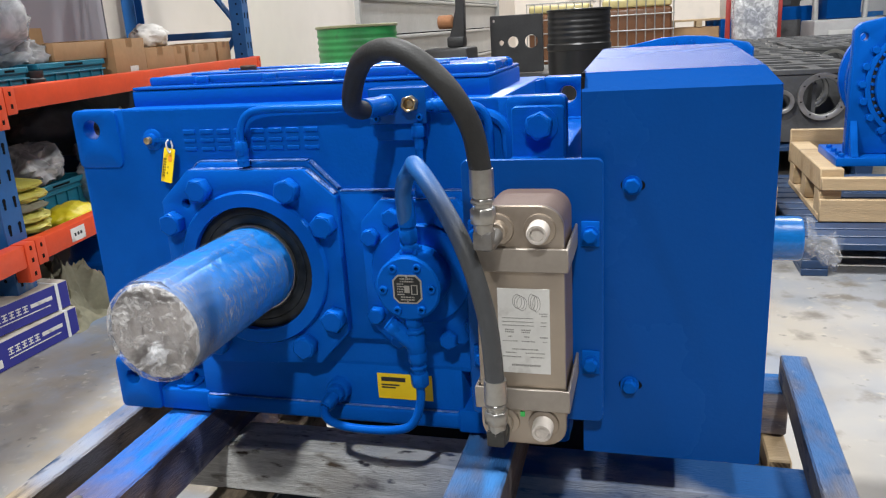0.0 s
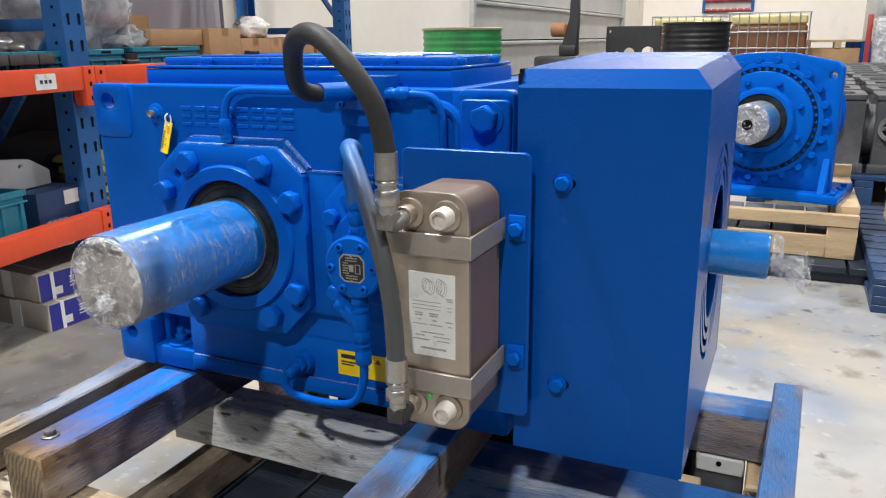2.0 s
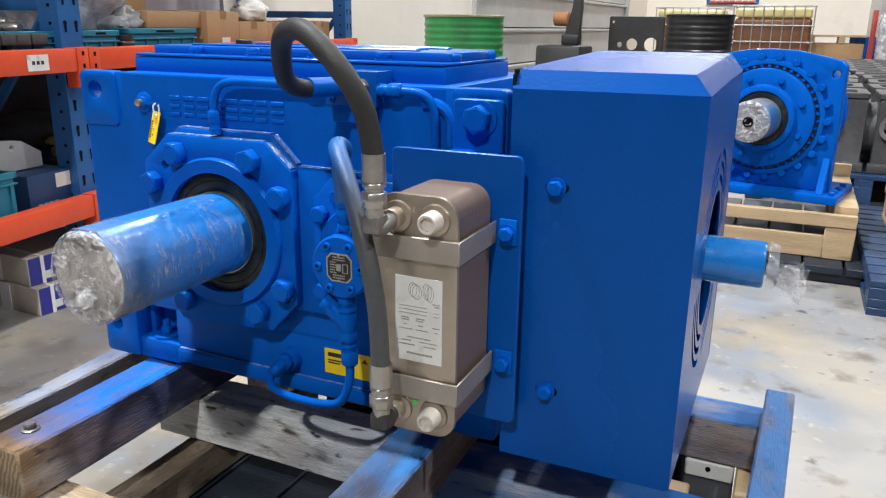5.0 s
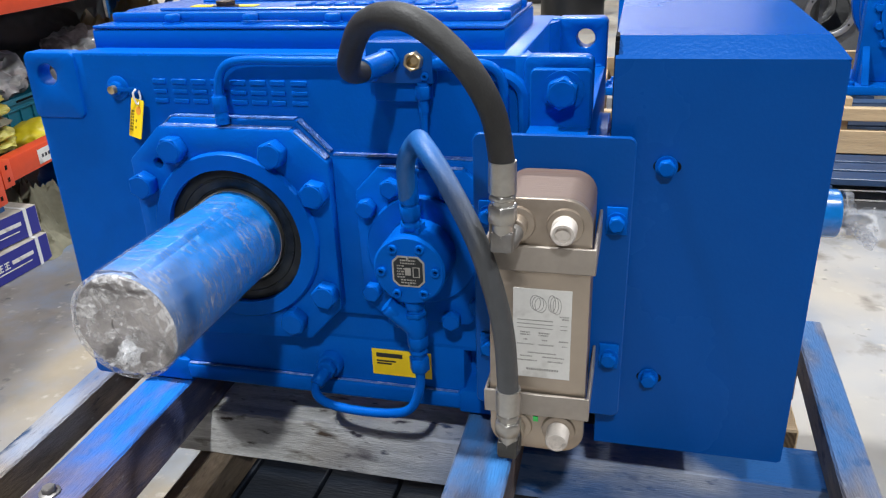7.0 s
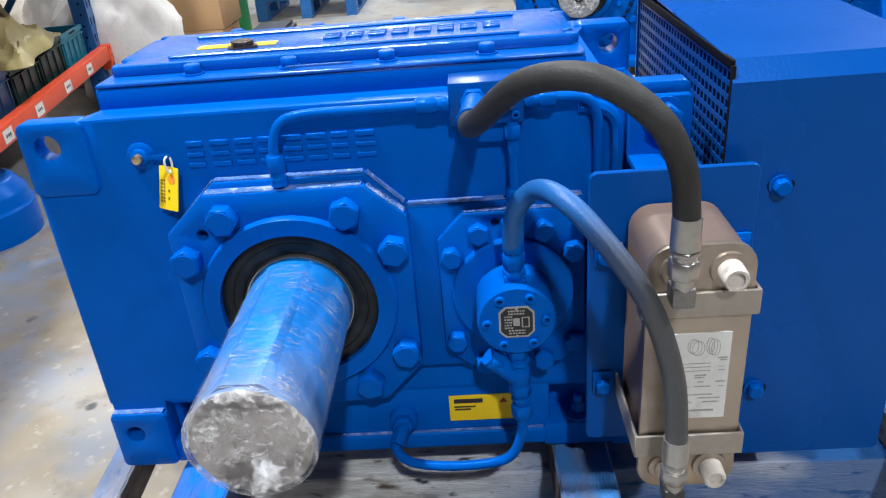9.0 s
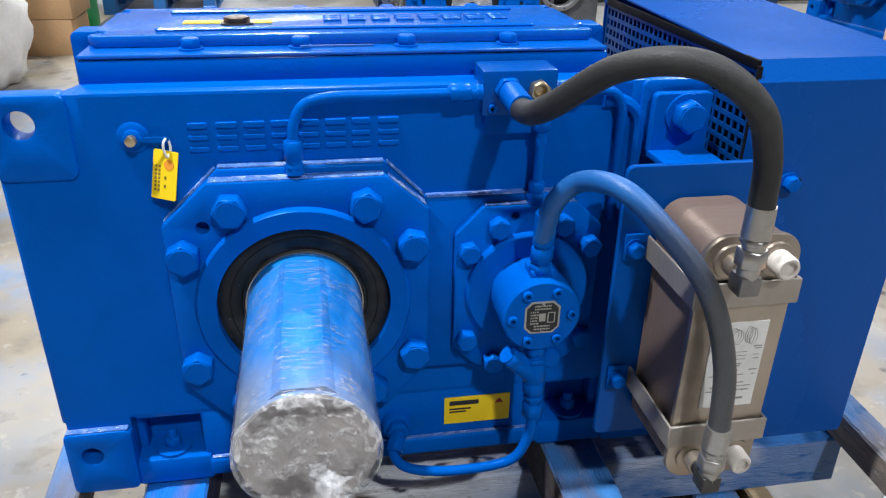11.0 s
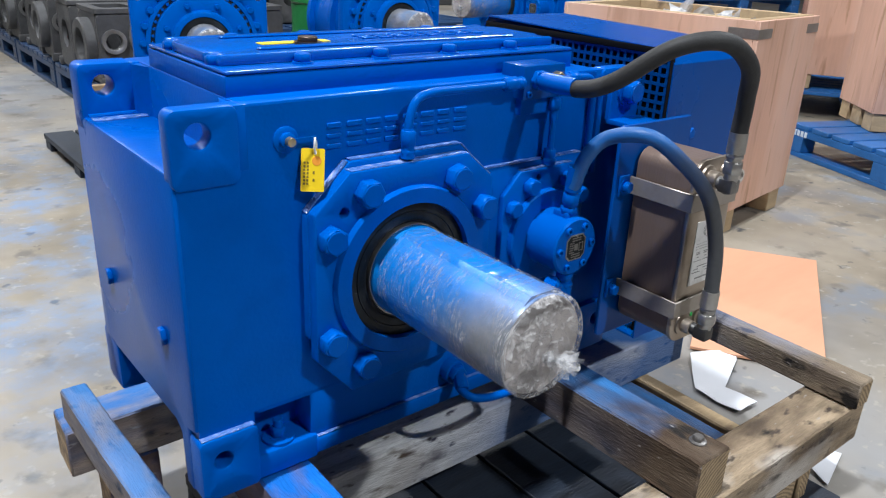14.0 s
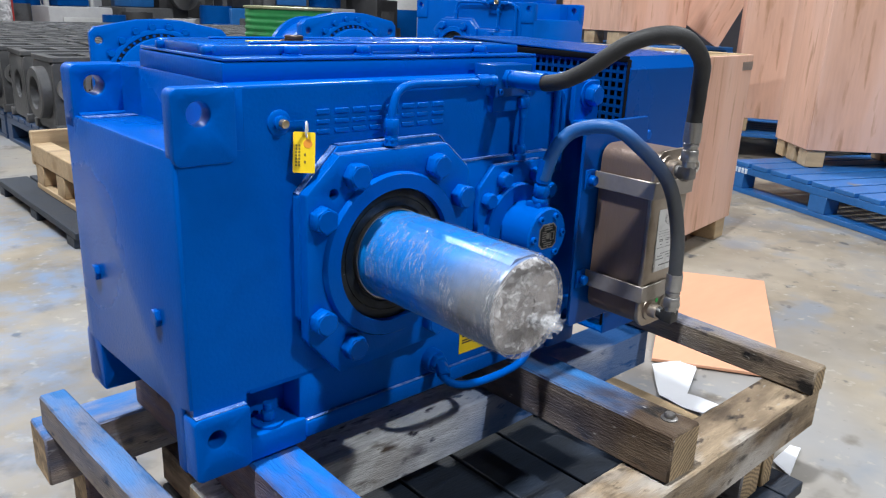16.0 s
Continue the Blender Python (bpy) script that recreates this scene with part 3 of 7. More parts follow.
def hexhead(bm, c, axis, sign, af, h, washer=True, turn=0.0, flat=True):
    """A hexagon bolt head that stands off a face at c, towards sign along the axis, on a washer."""
    r = af / math.sqrt(3)
    a = AX[axis]
    base = c[a]
    p = [c[i] for i in range(3) if i != a]
    if washer:
        lathe(bm, c, axis, [(0, af * 0.72), (sign * 0.10 * af, af * 0.72), (sign * 0.105 * af, af * 0.5)], 20)
    w = 0.1 * af if washer else 0
    plate(bm, circle(p[0], p[1], r, 6, turn), base + sign * w * 0.9, base + sign * (w + h), axis, bev=h * 0.09)
    if flat:
        lathe(bm, c, axis, [(sign * (w + h * 0.9), r * 0.80), (sign * (w + h * 1.07), r * 0.74)], 18)


def spline(pts, n=8):
    P = [Vector(p) for p in pts]
    P = [P[0] * 2 - P[1]] + P + [P[-1] * 2 - P[-2]]
    out = []
    for i in range(1, len(P) - 2):
        a, b, c, d = P[i - 1:i + 3]
        for k in range(n):
            t = k / n
            out.append(0.5 * ((2 * b) + (c - a) * t + (2 * a - 5 * b + 4 * c - d) * t * t + (3 * b - a - 3 * c + d) * t ** 3))
    out.append(P[-2])
    return out


def tube(bm, pts, r, n=14, smooth=8):
    path = spline(pts, smooth) if smooth else [Vector(p) for p in pts]
    radii = r if isinstance(r, (list, tuple)) else [r] * len(path)
    t0 = (path[1] - path[0]).normalized()
    up = Vector((0, 0, 1)) if abs(t0.z) < 0.9 else Vector((1, 0, 0))
    u = t0.cross(up).normalized()
    rings = []
    for i, p in enumerate(path):
        t = (path[min(i + 1, len(path) - 1)] - path[max(i - 1, 0)]).normalized()
        u = (u - t * u.dot(t)).normalized()
        v = t.cross(u)
        rings.append([bm.verts.new(p + (u * math.cos(2 * math.pi * k / n) + v * math.sin(2 * math.pi * k / n)) * radii[i]) for k in range(n)])
    fs = []
    for a, b in zip(rings, rings[1:]):
        for k in range(n):
            fs.append(bm.faces.new((a[k], a[(k + 1) % n], b[(k + 1) % n], b[k])))
    fs += [bm.faces.new(rings[0][::-1]), bm.faces.new(rings[-1])]
    bmesh.ops.recalc_face_normals(bm, faces=fs)


def crumple(bm, amount, scale, seed=0.0):
    for v in bm.verts:
        v.co += noise.noise_vector(v.co * scale + Vector((seed, seed * 0.7, 2.1))) * amount


def mesh_of(name, bm, mat, angle=38):
    me = bpy.data.meshes.new(name)
    bm.to_mesh(me)
    bm.free()
    me.materials.append(mat)
    me.polygons.foreach_set("use_smooth", [True] * len(me.polygons))
    me.set_sharp_from_angle(angle=radians(angle))
    return me


def part(name, bm, mat, parent=None, label=""):
    ob = new(name, mesh_of(name, bm, mat))
    if parent:
        ob.parent = parent
    if label:
        ob["label"] = label
    return ob


def thing(name, bm, mat, label, category, group="", kind="", m=None, angle=38):
    ob = new(name, mesh_of(name, bm, mat, angle) if bm else None)
    if m:
        ob.matrix_basis = m
    return tagged(ob, label, category, group, kind)


def made(fn, *args, **kw):
    bm = bmesh.new()
    fn(bm, *args, **kw)
    return bm


def cube(*args, **kw):
    return made(box, *args, **kw)


def crumpled_disc(cx, y, cz, radius, depth, seed, n=190, rings=58, dome=0.005):
    bm = bmesh.new()
    prev = None
    for j in range(rings + 1):
        rr = radius * (1 - j / rings)
        ring = []
        for i in range(n):
            t = 2 * math.pi * i / n
            x, z = cx + rr * math.cos(t), cz + rr * math.sin(t)
            f = min(1.0, (radius - rr) / (0.12 * radius))
            ridge = 1 - abs(noise.noise(Vector((x * 55, seed, z * 55)))) * 2
            ridge2 = 1 - abs(noise.noise(Vector((x * 140, seed + 4, z * 140)))) * 2
            ridge3 = 1 - abs(noise.noise(Vector((x * 380, seed + 9, z * 380)))) * 2
            pit = math.exp(-((rr / radius) / 0.22) ** 2)
            dy = -f * (dome + depth * (0.5 * ridge + 0.4 * ridge2 + 0.3 * ridge3)) + pit * 0.006
            ring.append(bm.verts.new((x, y + dy, z)))
        if prev:
            for i in range(n):
                bm.faces.new((prev[i], prev[(i + 1) % n], ring[(i + 1) % n], ring[i]))
        prev = ring
    bmesh.ops.remove_doubles(bm, verts=bm.verts[:], dist=1e-5)
    bmesh.ops.recalc_face_normals(bm, faces=bm.faces[:])
    return bm


def film_twist(bm, c, d, length, width, seed, n=7):
    """A torn, twisted tail of film."""
    d = Vector(d).normalized()
    for k in range(n):
        t = bmesh.new()
        bmesh.ops.create_grid(t, x_segments=10, y_segments=18, size=0.5)
        spin = Matrix.Rotation(k * 2.2 + seed, 4, "Y") @ Matrix.Rotation(0.35 * ((k % 3) - 1), 4, "X")
        for v in t.verts:
            u, w = v.co.x, v.co.y + 0.5
            v.co = Vector((u * width * (0.25 + w), w * length * (0.7 + 0.3 * ((k * 37) % 10) / 10), 0.25 * width * math.sin(6 * u + 5 * w + k)))
        bmesh.ops.transform(t, matrix=Matrix.Translation(c) @ Vector((0, 1, 0)).rotation_difference(d).to_matrix().to_4x4() @ spin, verts=t.verts[:])
        crumple(t, 0.005, 60, seed + k)
        crumple(t, 0.0025, 190, seed + k)
        join(bm, t)


# ---------------------------------------------------------------- the hall
bm = bmesh.new()
bmesh.ops.create_grid(bm, x_segments=1, y_segments=1, size=1.0)
for v in bm.verts:
    v.co = Vector((v.co.x * 16 + 3, v.co.y * 17 + 6, 0))
thing("floor", bm, FLOOR, "worn beige concrete hall floor with blue paint overspray and scuffs", "floor", kind="structure")
WX, WY, WH = -2.80, 16.6, 7.6
bm = cube(WX - 0.25, WX, 3.95, 7.3, 0, WH)
thing("wall_west", bm, WALL, "off-white painted hall wall beside the roller shutter", "wall", kind="structure")
bm = cube(WX - 0.25, WX, 14.6, WY, 0, WH)
thing("wall_west_end", bm, WALL, "off-white painted hall wall past the shutter", "wall", kind="structure")
bm = cube(WX - 0.25, WX, 7.3, 14.6, 3.6, WH)
thing("wall_west_lintel", bm, WALL, "off-white wall above the roller shutter", "wall", kind="structure")
bm = cube(WX - 0.25, 2.3, WY, WY + 0.25, 0, WH)
thing("wall_north", bm, WALL, "off-white painted far hall wall", "wall", kind="structure")
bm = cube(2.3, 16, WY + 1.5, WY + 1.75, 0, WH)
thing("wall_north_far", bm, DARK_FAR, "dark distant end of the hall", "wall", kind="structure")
bm = cube(16, 16.25, -10, 19, 0, WH)
thing("wall_east", bm, WALL_GREY, "grey side wall of the hall", "wall", kind="structure")
bm = cube(-10, 16.25, -9.25, -9, 0, WH)
thing("wall_south", bm, WALL_GREY, "grey wall behind the aisle", "wall", kind="structure")
bm = cube(-10.25, -10, -9.25, 5, 0, WH)
thing("wall_west_aisle", bm, WALL_GREY, "grey wall past the racks", "wall", kind="structure")
bm = cube(-10.25, WX - 0.25, 5, 5.25, 0, WH)
thing("wall_store", bm, WALL_GREY, "grey wall behind the store", "wall", kind="structure")
bm = cube(-10.25, 16.25, -9.25, 19, WH, WH + 0.2)
thing("ceiling", bm, CEIL, "grey sheet metal hall roof", "ceiling", kind="structure")

# roller shutter: ribbed panels set in the west wall
shutter = thing("roller_shutter", None, None, "grey ribbed metal roller shutter, closed", "shutter", kind="structure")
for k in range(9):
    z = k * 0.40
    bm = bmesh.new()
    box(bm, WX - 0.10, WX - 0.02, 7.36, 14.54, z, z + 0.345, 0.004, 1)
    box(bm, WX - 0.10, WX + 0.025, 7.36, 14.54, z + 0.345, z + 0.385, 0.01, 2)
    part("slat", bm, SHUTTER, shutter)
for y in (7.30, 14.54):
    part("guide_rail", cube(WX - 0.12, WX + 0.05, y, y + 0.06, 0, 3.6, 0.004), SHUTTER, shutter)

# high-bay lamps under the roof
for k, (x, y, w) in enumerate(((0.7, -4.9, 600), (-2.4, 0.6, 830), (5.4, 0.6, 480), (-0.9, 6.2, 310), (4.6, 7.8, 520), (-1.2, 12.6, 520))):
    lamp = thing("high_bay_lamp", None, None, "round white high-bay lamp hanging under the roof", "ceiling lamp", "high-bay lamps")
    bm = bmesh.new()
    lathe(bm, (x, y, 0), "z", [(6.62, 0.20), (6.66, 0.22), (6.75, 0.20), (6.85, 0.09), (7.0, 0.07)], 28)
    part("shade", bm, SHUTTER, lamp)
    bm = bmesh.new()
    lathe(bm, (x, y, 0), "z", [(6.612, 0.19), (6.618, 0.19)], 28)
    part("diffuser", bm, LAMP_GLOW, lamp)
    bm = bmesh.new()
    tube(bm, [(x, y, 7.0), (x, y, 7.6)], 0.008, 8, 1)
    part("rod", bm, SHUTTER, lamp)
    ld = bpy.data.lights.new("high_bay_light", "AREA")
    ld.shape, ld.size, ld.energy, ld.color = "DISK", 0.40, w, (0.93, 0.965, 1.0)
    lo = new("high_bay_light", ld)
    lo.matrix_basis = pose(x, y, 6.60)
    lo.parent = lamp

# ---------------------------------------------------------------- crates, sheets and pallets to the right
def crate(name, m, sx, sy, sz, label, open_top=True, leg=0.085, group=""):
    ob = thing(name, None, None, label, "crate", group, m=m)
    for nm, a in (("side_panel", (0, sx, 0, 0.015, leg, sz)), ("side_panel", (0, sx, sy - 0.015, sy, leg, sz)), ("side_panel", (0, 0.015, 0.016, sy - 0.016, leg, sz)),
                  ("side_panel", (sx - 0.015, sx, 0.016, sy - 0.016, leg, sz)), ("base_panel", (0.016, sx - 0.016, 0.016, sy - 0.016, leg, leg + 0.02))):
        part(nm, cube(*a, 0.0015, 1), PLY, ob)
    if open_top:
        for a in ((0.016, sx - 0.016, 0.016, 0.05), (0.016, sx - 0.016, sy - 0.05, sy - 0.016), (0.016, 0.05, 0.052, sy - 0.052), (sx - 0.05, sx - 0.016, 0.052, sy - 0.052)):
            part("rim_batten", cube(*a, sz - 0.045, sz + 0.002, 0.002, 1), PINE, ob, "pale pine rim batten")
        part("cross_batten", cube(0.052, sx - 0.052, sy * 0.42, sy * 0.42 + 0.045, sz - 0.085, sz - 0.02, 0.002, 1), PINE, ob, "pale pine cross batten")
    else:
        part("top_panel", cube(0, sx, 0, sy, sz + 0.001, sz + 0.016, 0.0015, 1), PLY, ob)
    for x in (0.01, sx - 0.10):
        for y in (0.01, sy / 2 - 0.05, sy - 0.11):
            part("foot_block", cube(x, x + 0.09, y, y + 0.10, 0, leg - 0.001, 0.003, 1), PINE, ob, "pine foot block")
    for x, y in ((0, 0), (sx, 0)):
        bm = bmesh.new()
        s = 1 if x == 0 else -1
        box(bm, x - 0.0015 if s > 0 else x - 0.10, x + 0.10 if s > 0 else x + 0.0015, -0.0015, -0.0003, sz - 0.055, sz - 0.025, 0)
        box(bm, x - 0.0015 if s > 0 else x + 0.0003, x - 0.0003 if s > 0 else x + 0.0015, -0.0015, 0.10, sz - 0.055, sz - 0.025, 0)
        part("corner_strap", bm, STEEL, ob, "thin metal corner strap")
    return ob


crate_a = crate("plywood_crate", pose(1.272, 1.500, 0, 0, 0, 7.5), 0.50, 0.74, 0.712, "open pinkish plywood crate with pine battens and feet")
bm = bmesh.new()
for k in range(16):
    t = bmesh.new()
    bmesh.ops.create_grid(t, x_segments=10, y_segments=10, size=0.09)
    bmesh.ops.transform(t, matrix=pose(1.45 + 0.035 * (k % 4), 1.72 + 0.09 * (k // 4), 0.60 + 0.02 * (k % 3), 20 * (k % 3), 15 * (k % 5), 40 * k), verts=t.verts[:])
    crumple(t, 0.05, 14, k)
    join(bm, t)
thing("film_in_crate", bm, FILM_BAG, "crumpled clear film filling the open crate", "plastic film", kind="stuff")

bm = bmesh.new()
plate(bm, [(1.150, 1.450), (1.325, 1.190), (0.668, 0.828), (0.500, 1.085)], 0.004, 0.012, "z", bev=0.001)
thing("plywood_sheet", bm, PLY_FLOOR, "loose orange-brown plywood sheet lying on the floor", "board")


def sheet_of_paper(name, pts, seed):
    bm = bmesh.new()
    plate(bm, pts, 0.004, 0.0055, "z")
    bmesh.ops.triangulate(bm, faces=bm.faces[:])
    bmesh.ops.subdivide_edges(bm, edges=bm.edges[:], cuts=5, use_grid_fill=True)
    for v in bm.verts:
        v.co.z += 0.012 * max(0.0, noise.noise(v.co * 9 + Vector((seed, 0, 0))) + 0.15)
    return thing(name, bm, PAPER, "torn white paper scrap on the floor", "paper", "floor papers")


sheet_of_paper("paper_scrap", [(0.474, 1.066), (0.532, 1.036), (0.582, 1.012), (0.545, 0.985), (0.411, 0.931), (0.410, 0.852), (0.347, 0.855), (0.343, 0.905), (0.350, 0.966)], 1)
sheet_of_paper("paper_scrap", [(0.295, 0.672), (0.384, 0.678), (0.391, 0.659), (0.272, 0.628)], 5)


def steel_pallet(m, sx, sy, h=0.15, slats=9, label="blue painted steel pallet with slatted deck", group="blue pallets", mat=None):
    mat = mat or PALLET_BLUE
    ob = thing("steel_pallet", None, None, label, "pallet", group, m=m)
    w = sy / slats
    for k in range(slats):
        part("slat", cube(0, sx, k * w + 0.008, (k + 1) * w - 0.012, h - 0.022, h, 0.003, 1), mat, ob)
    for x in (0.0, sx / 2 - 0.04, sx - 0.08):
        part("bearer", cube(x, x + 0.08, 0.004, sy - 0.004, h - 0.055, h - 0.0225, 0.002, 1), mat, ob)
        for y in (0.0, sy / 2 - 0.05, sy - 0.10):
            part("foot_block", cube(x, x + 0.08, y + 0.003, y + 0.10, 0.024, h - 0.0555, 0.002, 1), mat, ob)
        part("skid_rail", cube(x, x + 0.08, 0.0, sy, 0, 0.0235, 0.002, 1), mat, ob)
    return ob


# blue pallet with a tall crate on it
bp1 = steel_pallet(pose(2.19, 0.943, 0, 0, 0, -21.8), 1.15, 1.15, 0.155)
crate("plywood_crate", pose(2.729, 1.696, 0.156, 0, 0, -44), 0.62, 0.40, 0.95, "closed pinkish plywood crate on a blue pallet", False)
for k in range(4):
    part("stencil_bar", cube(-0.0025, -0.0004, 1.03 + k * 0.024, 1.046 + k * 0.024, 0.101, 0.127), STAMP, bp1, "pale stencilled marks")
bp2 = steel_pallet(pose(3.42, 2.66, 0, 0, 0, -60), 1.15, 1.05, 0.155)
crate("plywood_crate", pose(3.60, 2.55, 0.156, 0, 0, -60), 0.60, 0.60, 1.25, "tall closed plywood crate on a blue pallet", False)
crate("plywood_crate", pose(3.18, 3.10, 0, 0, 0, -8), 0.90, 0.70, 0.50, "low closed plywood crate under a blue pallet", False)
steel_pallet(pose(3.10, 3.06, 0.517, 0, 0, -8), 1.10, 0.86, 0.13)
crate("plywood_crate", pose(3.20, 3.20, 0.648, 0, 0, -8), 0.66, 0.55, 0.62, "open plywood crate with its lid leaning beside it", True)
bm = bmesh.new()
box(bm, -0.24, 0.24, -0.0075, 0.0075, -0.24, 0.24, 0.001, 1)
thing("crate_lid", bm, PLY, "loose plywood lid leaning on the crate", "lid", m=pose(4.04, 3.06, 0.962, -8, 0, -30) @ pose(0, 0, 0, 0, 32, 0))


# ---------------------------------------------------------------- other gearboxes on pallets
def wood_pallet(m, sx, sy, h, label, group="wooden pallets"):
    ob = thing("wooden_pallet", None, None, label, "pallet", group, m=m)
    n = 4
    w = sy / (n + 0.4)
    for k in range(n):
        y = k * (sy - w * 0.8) / (n - 1)
        part("deck_board", cube(0, sx, y, y + w * 0.8, h - 0.03, h, 0.003, 1), PINE, ob)
    for x in (0.0, sx / 2 - 0.045, sx - 0.09):
        part("stringer", cube(x, x + 0.09, 0.003, sy - 0.003, 0.0, h - 0.0305, 0.003, 1), PINE, ob)
    return ob


def planetary_gearbox(name, label):
    """A flange-faced planetary gearbox on a base plate; it looks towards -y, its axis 0.27 above the base."""
    ob = thing(name, None, None, label, "gearbox", "flanged gearboxes")
    zc = 0.272
    bm = bmesh.new()
    pts = [(-0.245, 0.03), (0.245, 0.03), (0.245, 0.456), (0.226, 0.476), (0.08, 0.505), (0.0, 0.509), (-0.08, 0.505), (-0.226, 0.476), (-0.245, 0.456)]
    plate(bm, pts, 0.0, 0.045, "y", [circle(0, zc, 0.10, 40), circle(0.214, 0.430, 0.013, 16), circle(-0.214, 0.430, 0.013, 16)], 0.005, 2)
    part("flange", bm, BLUE, ob, "blue flange plate with bolt ring")
    bm = bmesh.new()
    lathe(bm, (0, 0, zc), "y", [(0.002, 0.202), (-0.012, 0.202), (-0.014, 0.198), (-0.014, 0.186), (-0.004, 0.184)], 56, caps=False)
    lathe(bm, (0, 0, zc), "y", [(0.0, 0.172), (-0.03, 0.172), (-0.034, 0.166), (-0.034, 0.118), (-0.052, 0.112), (-0.055, 0.106), (-0.055, 0.095), (-0.02, 0.093)],
          56, caps=False)
    part("bearing_cover", bm, BLUE, ob, "stepped round blue bearing cover")
    bm = bmesh.new()
    lathe(bm, (0, 0, zc), "y", [(-0.003, 0.185), (-0.006, 0.184), (-0.006, 0.173), (-0.003, 0.172)], 56, caps=False)
    part("bolt_groove", bm, DARK_IRON, ob, "dark groove with screws")
    for k in range(22):
        t = 2 * math.pi * k / 22
        bm = bmesh.new()
        hexhead(bm, (0.210 * math.cos(t), 0.0, zc + 0.210 * math.sin(t)), "y", -1, 0.024, 0.012, turn=t)
        if 0.055 < zc + 0.210 * math.sin(t):
            part("flange_bolt", bm, BLUE, ob)
        else:
            bm.free()
    for k in range(8):
        t = 2 * math.pi * (k + 0.5) / 8
        bm = bmesh.new()
        hexhead(bm, (0.14 * math.cos(t), -0.034, zc + 0.14 * math.sin(t)), "y", -1, 0.017, 0.009, turn=t)
        part("cover_bolt", bm, BLUE, ob)
    bm = bmesh.new()
    for k in range(44):
        t = 2 * math.pi * k / 44
        lathe(bm, (0.1785 * math.cos(t), 0, zc + 0.1785 * math.sin(t)), "y", [(-0.004, 0.006), (-0.013, 0.006), (-0.014, 0.005)], 8)
    p = part("groove_screws", bm, BLUE, ob)
    p["kind"] = "stuff"
    bm = bmesh.new()
    lathe(bm, (0, 0, zc), "y", [(0.0, 0.094), (-0.05, 0.094), (-0.053, 0.086), (-0.05, 0.072)], 40, caps=False)
    part("oil_seal", bm, SEAL, ob, "black oil seal")
    bm = bmesh.new()
    lathe(bm, (0, 0, zc), "y", [(0.0, 0.071), (-0.19, 0.070), (-0.192, 0.068)], 40)
    sh = part("output_shaft", bm, SHAFT, ob, "film-wrapped output shaft")
    part("film_end", crumpled_disc(0, -0.192, zc, 0.070, 0.005, 5.0, 60, 18), FILM_END, sh, "crumpled film on the shaft end")
    bm = bmesh.new()
    lathe(bm, (0, 0, zc), "y", [(-0.19, 0.017), (-0.2005, 0.017), (-0.201, 0.014), (-0.196, 0.012)], 20)
    part("centre_hole", bm, BLACK_GAP, sh, "dark centre hole")
    bm = bmesh.new()
    lathe(bm, (0, 0, zc), "y", [(0.045, 0.21), (0.13, 0.21), (0.135, 0.23), (0.16, 0.23), (0.165, 0.20), (0.34, 0.19), (0.345, 0.21), (0.37, 0.21), (0.375, 0.15),
                                (0.50, 0.13)], 48)
    part("body", bm, BLUE, ob, "blue round gear casing")
    bm = bmesh.new()
    box(bm, -0.285, 0.285, -0.075, 0.24, 0.0, 0.03, 0.004)
    part("base_plate", bm, BLUE, ob, "blue base plate")
    for s in (-1, 1):
        bm = bmesh.new()
        plate(bm, [(-0.065, 0.03), (0.0, 0.03), (0.0, 0.15), (-0.05, 0.055)], s * 0.225 - 0.012, s * 0.225 + 0.012, "x", bev=0.002)
        part("gusset", bm, BLUE, ob)
        for y in (-0.05, 0.0, 0.07, 0.15):
            bm = bmesh.new()
            hexhead(bm, (s * 0.265, y, 0.03), "z", 1, 0.018, 0.010)
            part("foot_bolt", bm, BLUE, ob)
    return ob


def timber_cradle(m, sx, sy, label):
    """An open timber frame: two side beams on blocks, a plank across the front, a higher one across the back, boards below."""
    ob = thing("timber_cradle", None, None, label, "cradle", "timber cradles", m=m)
    for x in (0.0, sx - 0.075):
        part("side_beam", cube(x, x + 0.075, 0.0, sy, 0.106, 0.183, 0.004, 1), PINE, ob)
        for y in (0.004, sy / 2 - 0.05, sy - 0.10):
            part("block", cube(x + 0.002, x + 0.073, y, y + 0.09, 0.0225, 0.1055, 0.003, 1), PINE, ob)
        part("runner", cube(x + 0.001, x + 0.074, 0.0, sy, 0.0, 0.022, 0.003, 1), PINE, ob)
    part("front_plank", cube(0.0, sx, -0.032, -0.0005, 0.112, 0.156, 0.003, 1), PINE, ob)
    part("back_plank", cube(0.0, sx, sy + 0.0005, sy + 0.030, 0.095, 0.232, 0.003, 1), PINE, ob)
    part("lower_board", cube(0.0, sx - 0.08, -0.026, -0.004, 0.0, 0.080, 0.003, 1), PINE, ob, "knotty weathered pine board")
    part("front_block", cube(sx - 0.095, sx, -0.030, -0.0005, 0.0, 0.1115, 0.003, 1), PINE, ob)
    return ob


pal_g2 = thing("black_pallet", None, None, "black stained boards under a timber cradle", "pallet", "black pallets")
for k in range(7):
    part("slat", cube(-0.335 + k * 0.127, -0.335 + k * 0.127 + 0.117, 2.80, 3.80, 0.036, 0.060, 0.002, 1), DARK_WOOD, pal_g2)
for y in (2.82, 3.25, 3.70):
    part("bearer", cube(-0.335, 0.544, y, y + 0.08, 0, 0.0355, 0.002, 1), DARK_WOOD, pal_g2)
timber_cradle(pose(-0.245, 2.93, 0.0605), 0.69, 0.62, "pale pine timber cradle under a flanged gearbox")
g2 = planetary_gearbox("flanged_gearbox", "blue planetary gearbox with bolted flange and film-wrapped shaft")
